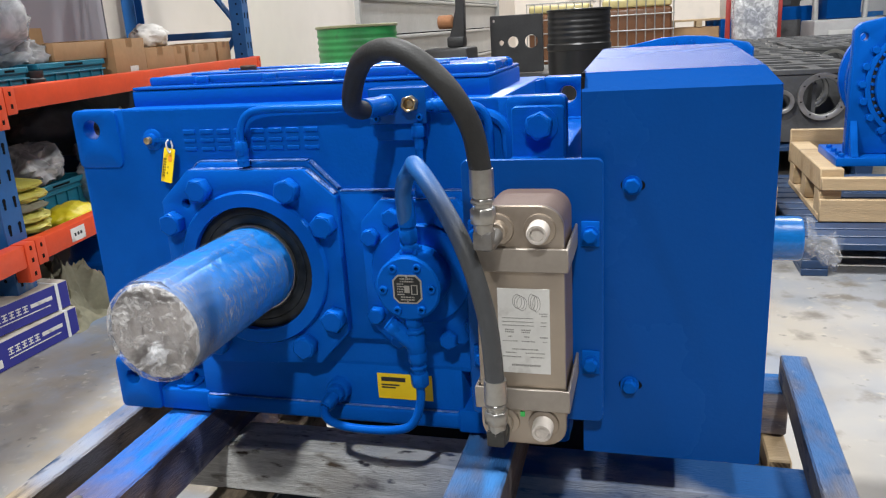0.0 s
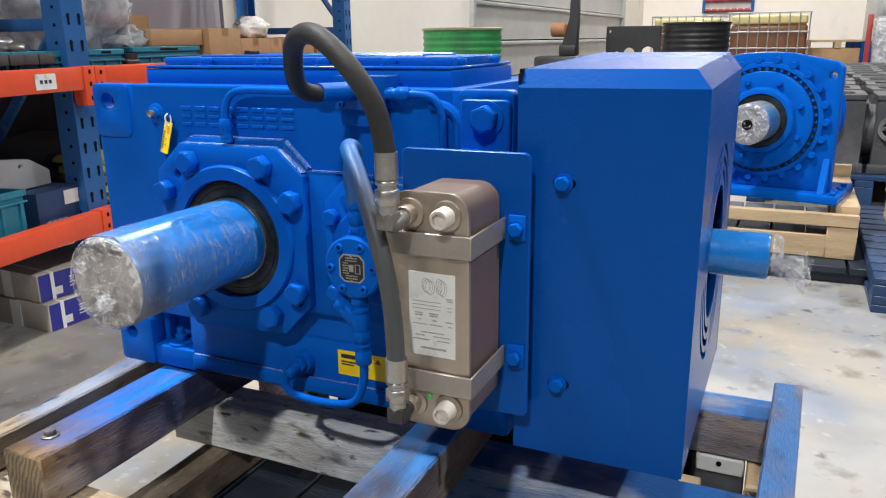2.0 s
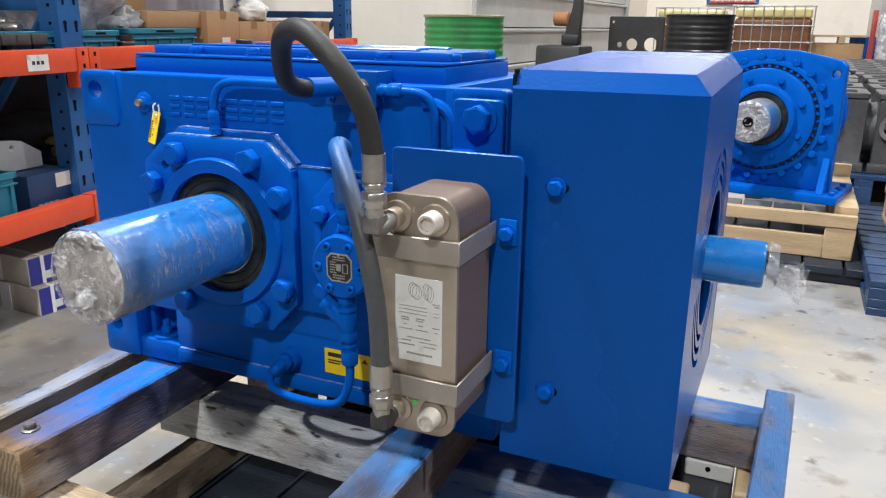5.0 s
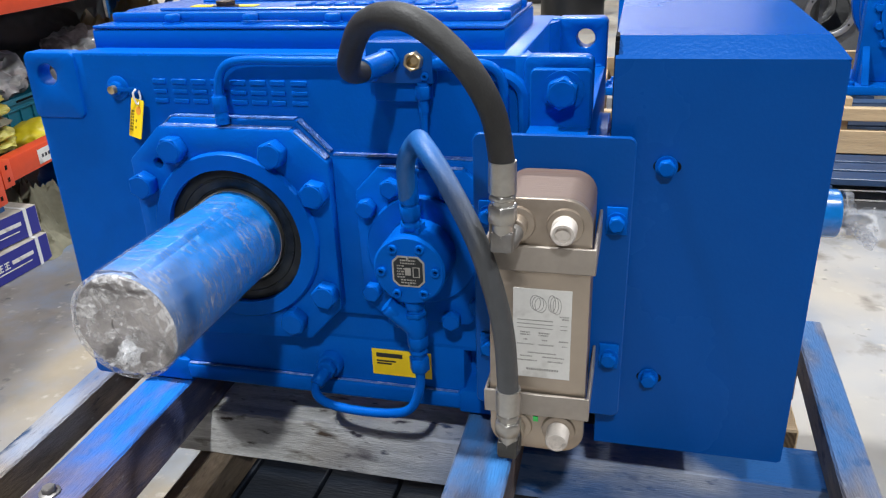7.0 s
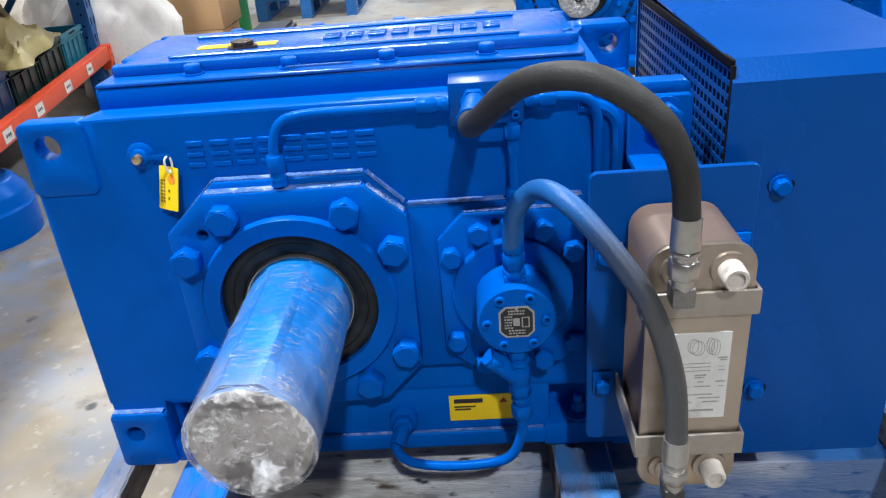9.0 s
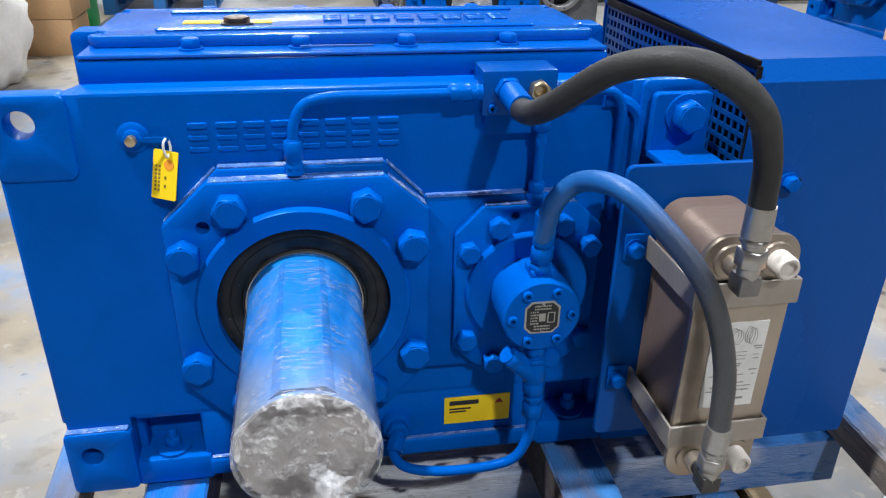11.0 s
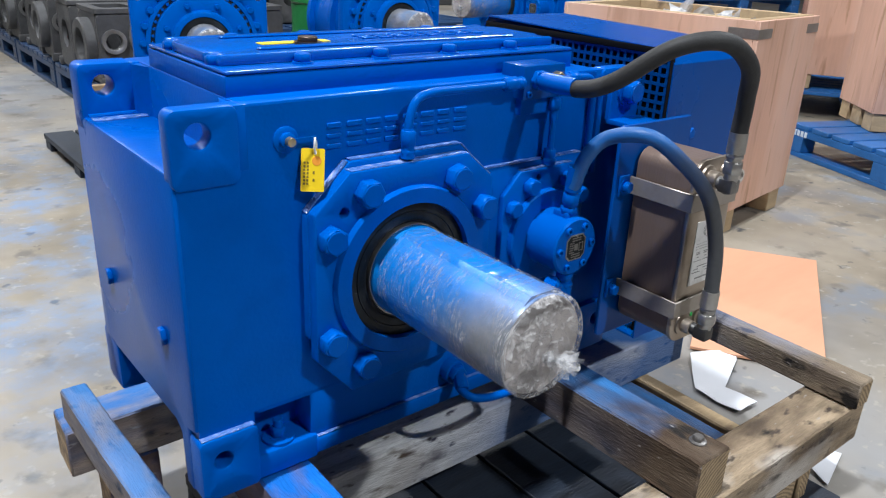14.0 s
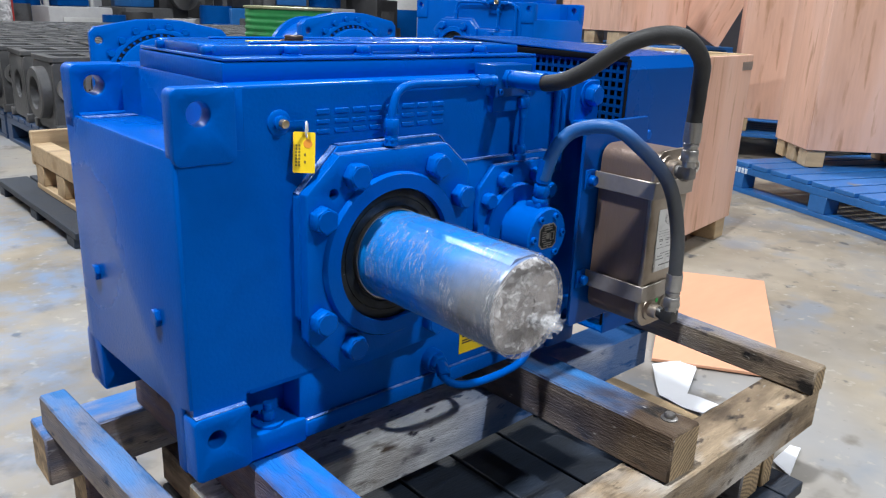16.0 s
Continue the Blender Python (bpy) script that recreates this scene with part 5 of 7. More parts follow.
bm = bmesh.new()
tube(bm, [(-0.340, 0.890, 0.7435), (-0.42, 0.889, 0.7435), (-0.475, 0.888, 0.7435), (-0.500, 0.887, 0.737), (-0.5105, 0.886, 0.717), (-0.512, 0.886, 0.69),
          (-0.512, 0.886, 0.676)], 0.0052, 12)
fitting(bm, [(-0.333, 0.890, 0.7435), (-0.366, 0.890, 0.7435)], [(0, 0.0075), (1, 0.0068)], [(0.02, 0.2, 0.015), (0.35, 0.95, 0.0165)])
fitting(bm, [(-0.512, 0.886, 0.672), (-0.512, 0.886, 0.706)], [(0, 0.0085), (0.9, 0.0068), (1, 0.006)], [(0.12, 0.3, 0.016), (0.4, 0.95, 0.0165)])
part("pressure_pipe", bm, BLUE, gearbox, "bent blue painted steel oil pipe")
bm = bmesh.new()
tube(bm, [(-0.255, 0.893, 0.742), (-0.222, 0.894, 0.742), (-0.199, 0.896, 0.738), (-0.188, 0.898, 0.722), (-0.186, 0.899, 0.69), (-0.185, 0.900, 0.60)], 0.0052, 12)
fitting(bm, [(-0.260, 0.893, 0.742), (-0.228, 0.893, 0.742)], [(0, 0.0075), (1, 0.0068)], [(0.02, 0.3, 0.015), (0.45, 0.95, 0.017)])
part("pressure_pipe", bm, BLUE, gearbox, "bent blue painted steel oil pipe")
bm = bmesh.new()
tube(bm, [(-0.272, 0.889, 0.722), (-0.2725, 0.889, 0.68), (-0.273, 0.889, 0.638)], 0.0045, 12, 2)
fitting(bm, [(-0.272, 0.889, 0.722), (-0.272, 0.889, 0.690)], [(0, 0.006), (1, 0.0055)], [(0.1, 0.55, 0.0155)])
fitting(bm, [(-0.273, 0.889, 0.630), (-0.273, 0.889, 0.652)], [(0, 0.009), (1, 0.006)], [(0.1, 0.4, 0.018), (0.45, 0.95, 0.0155)])
part("pressure_pipe", bm, BLUE, gearbox, "short blue painted steel oil pipe")

# ---- the two hoses
bm = bmesh.new()
tube(bm, [(-0.308, 0.866, 0.746), (-0.3135, 0.8080, 0.7475), (-0.3058, 0.7661, 0.7634), (-0.2714, 0.7175, 0.8045), (-0.2255, 0.6849, 0.8132),
          (-0.1837, 0.6749, 0.7861), (-0.1602, 0.6848, 0.7442), (-0.1526, 0.6903, 0.6989)], 0.0106, 20, 14)
hose_a = part("upper_hose", bm, HOSE, gearbox, "dark grey rubber oil hose in a high loop")
bm = bmesh.new()
tube(bm, [(-0.3085, 0.874, 0.7456), (-0.3105, 0.845, 0.7462), (-0.3128, 0.818, 0.7472)], 0.0118, 20, 6)
part("painted_ferrule", bm, BLUE, hose_a, "blue oversprayed crimp ferrule")


def hose_end(name, top, parent, x, y, elbow_z, port, metal, words):
    bm = bmesh.new()
    z = elbow_z
    fitting(bm, [(x, y, top), (x, y, z + 0.004)], [(0, 0.0115), (0.40, 0.0118), (0.41, 0.0095), (1, 0.009)],
            [(0.42, 0.50, 0.021), (0.56, 0.80, 0.0225)])
    ob = part(name, bm, STEEL, parent, "zinc plated crimped hose end with nut")
    bm = bmesh.new()
    tube(bm, [(x, y, z + 0.014), (x, y, z + 0.002), (x + 0.003, y + 0.004, z - 0.004), (port[0], y + 0.02, z), (port[0], port[1], z)], 0.0085, 12, 5)
    box(bm, x - 0.0095, x + 0.0095, y - 0.009, y + 0.011, z - 0.008, z + 0.010, 0.0025)
    part("elbow", bm, metal, parent, words)
    return ob


hose_end("hose_end", 0.702, hose_a, -0.1525, 0.690, 0.632, (-0.146, 0.727), STEEL_DULL, "grey zinc plated elbow")
bm = bmesh.new()
tube(bm, [(-0.2791, 0.8362, 0.612), (-0.2748, 0.8234, 0.6549), (-0.2573, 0.8057, 0.6819), (-0.2377, 0.7605, 0.6912), (-0.2088, 0.7312, 0.6658),
          (-0.175, 0.7026, 0.6185), (-0.1534, 0.6923, 0.5498), (-0.1470, 0.6892, 0.4757)], 0.0098, 18, 14)
hose_b = part("pump_hose", bm, HOSE_BLUE, gearbox, "grey rubber hose partly oversprayed blue")
bm = bmesh.new()
fitting(bm, [(PX, 0.841, 0.572), (PX, 0.834, 0.640)], [(0, 0.009), (0.5, 0.009), (0.52, 0.0108), (1, 0.0108)], [(0.05, 0.18, 0.021), (0.22, 0.46, 0.0205)])
part("hose_end", bm, BLUE, hose_b, "blue painted crimped hose end")
hose_end("hose_end", 0.486, hose_b, -0.1475, 0.690, 0.421, (-0.146, 0.727), ELBOW, "dark phosphated steel elbow")

# ---- plate heat exchanger on its bracket
bm = bmesh.new()
plate(bm, rounded(-0.206, -0.048, 0.372, 0.687, 0.008), 0.825, 0.831, "y", bev=0.0012)
bracket = part("cooler_bracket", bm, BLUE_FLAT, gearbox, "flat blue painted steel bracket plate")
bm = bmesh.new()
box(bm, -0.158, -0.096, 0.829, 0.893, 0.672, 0.679, 0.001)
plate(bm, rounded(-0.158, -0.096, 0.673, 0.738, 0.006), 0.8885, 0.8975, "y", bev=0.0015)
part("angle_arm", bm, BLUE, bracket)
bm = bmesh.new()
hexhead(bm, (-0.124, 0.8885, 0.716), "y", -1, 0.0295, 0.015, turn=0.4)
part("lug_bolt", bm, BLUE, bracket)

bm = bmesh.new()
plate(bm, rounded(-0.169, -0.0820, 0.396, 0.655, 0.022, 7), 0.731, 0.822, "y", bev=0.002)
cooler = part("heat_exchanger", bm, PLATES, gearbox, "brazed stainless steel plate heat exchanger")
bm = bmesh.new()
plate(bm, rounded(-0.1715, -0.0800, 0.3935, 0.6575, 0.023, 7), 0.7265, 0.7335, "y", bev=0.0018, seg=2)
part("end_plate", bm, STAINLESS, cooler, "stained stainless steel end plate")
for x in (-0.146, -0.104):
    for z in (0.634, 0.420):
        bm = bmesh.new()
        lathe(bm, (x, 0, z), "y", [(0.7264, 0.0165), (0.7235, 0.0158), (0.7225, 0.013)], 24)
        part("port_collar", bm, STAINLESS, cooler)
for z in (0.634, 0.420):
    for x in (-0.104, -0.146):
        bm = bmesh.new()
        lathe(bm, (x, 0, z), "y", [(0.724, 0.0105), (0.710, 0.0105), (0.709, 0.0095)], 20)
        port = part("port", bm, STAINLESS, cooler)
        if x > -0.12:
            bm = bmesh.new()
            lathe(bm, (x, 0, z), "y", [(0.722, 0.0112), (0.707, 0.0108), (0.7045, 0.0095), (0.7045, 0.007), (0.708, 0.0065)], 20)
            part("port_cap", bm, WHITE_PLASTIC, cooler, "white plastic transport cap")
for z0, z1 in ((0.590, 0.615), (0.436, 0.461)):
    bm = bmesh.new()
    plate(bm, [(-0.1765, 0.8245), (-0.1735, 0.8245), (-0.1735, 0.7245), (-0.0788, 0.7245), (-0.0788, 0.8245), (-0.0757, 0.8245), (-0.0757, 0.7212), (-0.1765, 0.7212)],
          z0, z1, "z", bev=0.001)
    band = part("strap", bm, BAND, cooler, "bright steel holding strap")
    for sx, px in ((1, -0.062), (-1, -0.190)):
        bm = bmesh.new()
        box(bm, min(px - 0.010, px + 0.010), max(px - 0.010, px + 0.010), 0.8215, 0.8245, z0 - 0.001, z1 + 0.003, 0.001)
        part("strap_ear", bm, BLUE, cooler)
        bm = bmesh.new()
        hexhead(bm, (px, 0.8215, (z0 + z1) / 2), "y", -1, 0.0145, 0.008, turn=px * 30)
        part("strap_bolt", bm, BLUE, cooler)
bm = cube(-0.149, -0.0955, 0.7252, 0.7262, 0.478, 0.5715)
part("paper_label", bm, WHITE_LABEL, cooler, "white printed paper label, scuffed")
random.seed(4)
for cx, w, h in ((-0.1285, 0.0105, 0.0085), (-0.1135, 0.0075, 0.0095)):          # two exploded-view outlines, drawn aslant
    bm = bmesh.new()
    for k in range(3):
        o = 0.0024 * k
        ring = [(cx + o + 0.5 * w * math.cos(radians(a)) * (1 if k else 0.9), 0.558 - 0.5 * o + h * math.sin(radians(a)) * (0.9 if a % 90 else 1.0)) for a in range(0, 360, 20)]
        for (xa, za), (xb, zb) in zip(ring, ring[1:] + ring[:1]):
            tube(bm, [(xa, 0.7249, za), (xb, 0.7249, zb)], 0.00022, 4, 1)
    part("print_drawing", bm, INK_GREY, cooler)
for z, spans, thick in ((0.5450, ((-0.106, -0.098),), 0.0012), (0.5425, ((-0.104, -0.098),), 0.0012), (0.5395, ((-0.145, -0.112),), 0.0004), (0.5355, ((-0.145, -0.112), (-0.105, -0.099)), 0.0004),
                        (0.5315, ((-0.145, -0.112), (-0.105, -0.099)), 0.0004), (0.5265, ((-0.142, -0.133), (-0.125, -0.115)), 0.0012), (0.5240, ((-0.142, -0.133), (-0.125, -0.116)), 0.0012),
                        (0.5190, ((-0.139, -0.135), (-0.122, -0.117), (-0.106, -0.098)), 0.0011), (0.5140, ((-0.145, -0.129), (-0.125, -0.111), (-0.103, -0.099)), 0.0009),
                        (0.5050, ((-0.135, -0.108),), 0.0010), (0.5010, ((-0.142, -0.131), (-0.121, -0.101)), 0.0010), (0.4965, ((-0.145, -0.126), (-0.116, -0.102)), 0.0011), (0.4870, ((-0.136, -0.106),), 0.0020)):
    for a, b in spans:
        bm = bmesh.new()
        x = a
        while x < b:                                      # a row of print, broken into tiny bars
            w = random.uniform(0.0007, 0.0021) if thick > 0.0005 else b - a
            box(bm, x, min(x + w, b), 0.7247, 0.7251, z - thick / 2, z + thick / 2)
            x += w + 0.0005
        part("print_bar", bm, INK_GREY, cooler)
part("green_mark", cube(-0.129, -0.124, 0.7255, 0.7264, 0.4265, 0.4325, 0.0004), GREEN_DOT, cooler, "small green paint mark")

# ---- fan guard over the input shaft
GX0, GX1, GY0, GY1 = -0.073, 0.130, 0.852, 1.268
GCY, GCZ = 1.066, 0.534
bm = bmesh.new()
plate(bm, [(GX0, 0.316), (GX1 - 0.004, 0.316), (GX1, 0.320), (GX1, 0.752), (GX1 - 0.003, 0.756), (GX0, 0.755)], GY0, GY0 + 0.003, "y")
# top with chamfers along the front, the end and the back
tops = [[(GX0, GY0, 0.755), (GX1, GY0, 0.756), (GX1 - 0.017, GY0 + 0.013, 0.7755), (GX0, GY0 + 0.013, 0.7745)],
        [(GX1, GY0, 0.756), (GX1, GY1, 0.762), (GX1 - 0.017, GY1 - 0.016, 0.785), (GX1 - 0.017, GY0 + 0.013, 0.7755)],
        [(GX0, GY0 + 0.013, 0.7745), (GX1 - 0.017, GY0 + 0.013, 0.7755), (GX1 - 0.017, GY1 - 0.016, 0.785), (GX0, GY1 - 0.016, 0.785)],
        [(GX0, GY1, 0.762), (GX0, GY1 - 0.016, 0.785), (GX1 - 0.017, GY1 - 0.016, 0.785), (GX1, GY1, 0.762)]]
t = bmesh.new()
for quad in tops:
    t.faces.new([t.verts.new(Vector(p)) for p in quad])
bmesh.ops.remove_doubles(t, verts=t.verts[:], dist=1e-4)
bmesh.ops.recalc_face_normals(t, faces=t.faces[:])
bmesh.ops.solidify(t, geom=t.faces[:], thickness=0.002)
join(bm, t)
box(bm, GX0, GX1, GY1 - 0.003, GY1, 0.316, 0.762)
box(bm, GX0 + 0.001, GX1 - 0.002, GY0 + 0.002, GY1 - 0.002, 0.316, 0.319)


def arc_slot(cy, cz, r0, r1, a0, a1, n=14):
    a = [radians(a0 + (a1 - a0) * i / n) for i in range(n + 1)]
    return [(cy + r1 * math.cos(t), cz + r1 * math.sin(t)) for t in a] + [(cy + r0 * math.cos(t), cz + r0 * math.sin(t)) for t in reversed(a)]


slots = [circle(GCY, GCZ, 0.088, 40)]
for r in (0.100, 0.117, 0.134):
    for q in range(4):
        slots.append(arc_slot(GCY, GCZ, r, r + 0.0085, q * 90 + 7, q * 90 + 83))
plate(bm, [(GY0 + 0.001, 0.317), (GY1 - 0.001, 0.317), (GY1 - 0.001, 0.7615), (GY0 + 0.001, 0.7555)], GX1 - 0.0025, GX1 - 0.0003, "x", slots)
guard = part("fan_guard", bm, BLUE_FLAT, gearbox, "smooth blue sheet steel fan guard with ring slots")
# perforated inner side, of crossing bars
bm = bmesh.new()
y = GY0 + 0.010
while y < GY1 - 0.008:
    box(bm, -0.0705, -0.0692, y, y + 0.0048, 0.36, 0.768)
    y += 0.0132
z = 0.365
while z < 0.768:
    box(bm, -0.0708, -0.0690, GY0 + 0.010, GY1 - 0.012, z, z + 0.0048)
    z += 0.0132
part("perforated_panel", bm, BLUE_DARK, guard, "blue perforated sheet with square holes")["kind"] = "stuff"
bm = bmesh.new()
box(bm, GX0 - 0.001, GX0 + 0.003, GY0 + 0.006, GY1 - 0.01, 0.7655, 0.775, 0.0008)
box(bm, GX0 - 0.001, GX0 + 0.003, GY0 + 0.002, GY0 + 0.007, 0.33, 0.770, 0.0008)
part("edge_gasket", bm, BLACK_GAP, guard, "black rubber edge trim")
# black sheet added to give the shade seen through the perforated side
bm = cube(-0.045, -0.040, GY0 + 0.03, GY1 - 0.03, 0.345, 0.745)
part("inner_baffle", bm, BLACK_GAP, guard, "black sheet added for the shade inside the guard")
for z in (0.652, 0.410):
    bm = bmesh.new()
    plate(bm, rounded(-0.031, -0.0045, z - 0.0052, z + 0.0052, 0.005), GY0 - 0.0006, GY0 + 0.001, "y")
    part("slot", bm, BLACK_GAP, guard, "dark adjusting slot")
    bm = bmesh.new()
    hexhead(bm, (-0.0185, GY0 - 0.0006, z), "y", -1, 0.0152, 0.0085, turn=0.2)
    part("guard_bolt", bm, BLUE, guard)
bm = bmesh.new()
for k in range(9):
    t = 2 * math.pi * k / 9
    m = Matrix.Translation((0.055, GCY, GCZ)) @ Matrix.Rotation(t, 4, "X")
    box(bm, -0.035, 0.03, -0.002, 0.002, 0.035, 0.082, 0, m=m)
lathe(bm, (0.055, GCY, GCZ), "x", [(-0.04, 0.04), (0.035, 0.04), (0.04, 0.034)], 32)
part("fan", bm, DARK_IRON, gearbox, "dark fan wheel inside the guard")
bm = bmesh.new()
lathe(bm, (0, GCY, GCZ), "x", [(-0.05, 0.030), (0.193, 0.030), (0.196, 0.028)], 40)
inshaft = part("input_shaft", bm, SHAFT_BLUE, gearbox, "input shaft wrapped in blue film")
bm = bmesh.new()
t = crumpled_disc(0, 0, 0, 0.031, 0.008, 9.0, 40, 12)
join(bm, t, Matrix.Translation((0.199, GCY, GCZ)) @ Matrix.Rotation(radians(90), 4, "Z"))
film_twist(bm, (0.198, GCY, GCZ - 0.008), (1, -0.15, -0.25), 0.050, 0.035, 2.0, 8)
part("film_end", bm, FILM_TAIL, inshaft, "crumpled clear film end")["kind"] = "stuff"
# coupling housing between guard and gear casing
bm = bmesh.new()
lathe(bm, (0, GCY, GCZ), "x", [(-0.10, 0.115), (-0.082, 0.115), (-0.082, 0.09), (-0.046, 0.085)], 40)
part("bearing_housing", bm, BLUE, gearbox)

# ---- temperature stub with tag, warning label, foot bolts
bm = bmesh.new()
lathe(bm, (-0.656, 0, 0.7065), "y", [(0.907, 0.0145), (0.904, 0.0145), (0.9025, 0.012)], 20)
lathe(bm, (-0.656, 0, 0.7065), "y", [(0.904, 0.0085), (0.898, 0.0085), (0.897, 0.007)], 16)
plate(bm, rounded(-0.656, -0.623, 0.7045, 0.7085, 0.0019, 3), 0.896, 0.8975, "y")
part("oil_valve", bm, BLUE, gearbox, "blue oil valve with a small lever")
bm = bmesh.new()
lathe(bm, (-0.656, 0, 0.7065), "y", [(0.898, 0.0050), (0.8905, 0.0048), (0.890, 0.0040)], 16)
part("valve_nipple", bm, BRASS, gearbox, "bare brass nipple")
bm = bmesh.new()
tube(bm, [(-0.6255, 0.8975, 0.7075), (-0.6280, 0.8935, 0.704), (-0.6285, 0.8935, 0.697), (-0.6265, 0.8955, 0.6895), (-0.6235, 0.8985, 0.696), (-0.6240, 0.8985, 0.704), (-0.6255, 0.8975, 0.7075)],
     0.0012, 8, 5)
part("cable_tie", bm, TIE, gearbox, "white loop of cable tie")
tag_m = Matrix.Translation((-0.6275, 0.8985, 0.6950)) @ Matrix.Rotation(radians(-23), 4, "Z") @ Matrix.Rotation(radians(-13.5), 4, "X") @ Matrix.Rotation(radians(4), 4, "Y")
bm = bmesh.new()
t = bmesh.new()
plate(t, rounded(-0.0125, 0.0125, -0.046, 0.0, 0.0015, 2), -0.0005, 0.0005, "y")
join(bm, t, tag_m)
tag = part("hang_tag", bm, YELLOW, gearbox, "yellow hanging tag with small print")
for x0, x1, z0, z1 in [(-0.0098 + 0.0034 * c, -0.0078 + 0.0034 * c, -0.0165 - 0.0037 * r, -0.0142 - 0.0037 * r) for c in range(2) for r in range(7)] + [(0.000, 0.002, -0.027, -0.024), (0.000, 0.002, -0.035, -0.032)]:
    bm = bmesh.new()
    box(bm, x0, x1, -0.0009, -0.0005, z0, z1, m=tag_m)
    part("print_bar", bm, INK_BROWN, tag)
bm = bmesh.new()
t = bmesh.new()
plate(t, circle(0.004, -0.013, 0.005, 18), -0.0009, -0.0005, "y")
join(bm, t, tag_m)
part("print_dot", bm, ORANGE_DOT, tag)
bm = cube(-0.360, -0.281, 0.9052, 0.9059, 0.3395, 0.3775)
warn = part("warning_label", bm, YELLOW, gearbox, "yellow warning label")
for x0, x1, z0, z1 in ((-0.354, -0.319, 0.366, 0.372), (-0.354, -0.328, 0.3595, 0.3615), (-0.354, -0.334, 0.3555, 0.3575)):
    part("print_bar", cube(x0, x1, 0.9046, 0.9052, z0, z1), INK, warn)
bm = bmesh.new()
plate(bm, [(-0.299, 0.365), (-0.289, 0.365), (-0.294, 0.372)], 0.9046, 0.9052, "y")
part("print_sign", bm, RED_STEEL, warn)
for x in (-0.672, mirror_x(-0.672)):
    bm = bmesh.new()
    lathe(bm, (x, 0.922, 0), "z", [(0.331, 0.0195), (0.3345, 0.0195), (0.335, 0.018)], 28)
    hexhead(bm, (x, 0.922, 0.334), "z", 1, 0.0165, 0.012, turn=0.5)
    lathe(bm, (x, 0.922, 0), "z", [(0.345, 0.006), (0.358, 0.006), (0.359, 0.005)], 12)
    part("foot_bolt", bm, BLUE, gearbox)

# ---------------------------------------------------------------- timber skid
skid = thing("timber_skid", None, None, "weathered softwood timber skid with blue overspray under the gearbox", "skid")


def plank(x0, x1, y0, y1, z0, z1, mat, name="beam", seed=0.0, label="", slant=0.0):
    bm = bmesh.new()
    box(bm, x0, x1, y0, y1, z0, z1, 0.003, 1)
    L = max(x1 - x0, y1 - y0)
    bmesh.ops.subdivide_edges(bm, edges=[e for e in bm.edges if e.calc_length() > 0.6 * L], cuts=9)
    for v in bm.verts:
        v.co += noise.noise_vector(v.co * 5 + Vector((seed, 0, seed))) * 0.0022
        v.co.x += slant * (v.co.y - y0) / (y1 - y0)
    ob = part(name, bm, mat, skid, label)
    ob.data.materials.append(END_GRAIN)
    a = 0 if x1 - x0 > y1 - y0 else 1
    for f in ob.data.polygons:
        if abs(f.normal[a]) > 0.8:
            f.material_index = 1
    return ob


TOP, MID, LOW = 0.290, 0.214, 0.132
plank(-0.706, -0.637, 0.618, 1.285, MID, TOP, TIMBER, seed=1)
plank(-0.232, -0.164, 0.610, 1.290, MID, TOP, TIMBER_GREY, seed=2, slant=-0.008)
plank(0.199, 0.242, 0.594, 1.303, MID, 0.262, TIMBER_RAIL, "side_rail", 3, slant=0.022)
plank(-0.818, -0.780, 0.560, 1.296, MID, 0.266, TIMBER_RAIL, "side_rail", 4, slant=-0.024)
plank(-0.835, 0.258, 0.603, 0.688, LOW, MID - 0.002, TIMBER_X, "cross_beam", 5)
plank(-0.735, 0.235, 0.946, 1.028, LOW, MID - 0.002, TIMBER_MID, "cross_beam", 6)
plank(-0.850, 0.232, 1.256, 1.334, LOW, MID - 0.002, TIMBER_X, "cross_beam", 7)
plank(-0.677, -0.621, 0.640, 1.27, 0.066, LOW - 0.002, TIMBER_BARE, "bearer", 8, "bare weathered pine bearer")
plank(0.096, 0.130, 0.612, 1.185, 0.066, LOW - 0.002, PINE, "bearer", 9, "pale fresh pine bearer")
plank(0.016, 0.082, 0.612, 1.185, 0.066, LOW - 0.002, TIMBER_GREY, "bearer", 13)
plank(-0.600, 0.110, 1.262, 1.322, 0.0, LOW - 0.002, DARK_WOOD, "packing_board", 15, "dark stained board under the cross beam")
plank(0.113, 0.190, 1.258, 1.320, 0.099, LOW - 0.002, WHITE_LABEL, "packing_block", 16, "white painted packing block with a dark mark")
plank(0.113, 0.190, 1.190, 1.320, 0.0, 0.097, DARK_GREY_BLOCK, "packing_block", 17, "dark grey packing block")
bm = bmesh.new()
lathe(bm, (0.150, 1.2575, 0.118), "y", [(-0.0008, 0.0045), (0.0008, 0.0045)], 10)
part("stamp_mark", bm, BLACK_GAP, skid, "dark mark on the white packing block")
plank(0.193, 0.230, 1.180, 1.318, 0.0, LOW - 0.002, PINE, "block", 14, "pale pine block")
plank(-0.80, -0.72, 1.258, 1.33, 0.0, LOW - 0.002, TIMBER, "block", 10)
plank(-0.82, -0.74, 0.608, 0.684, 0.0, LOW - 0.002, TIMBER, "block", 11)
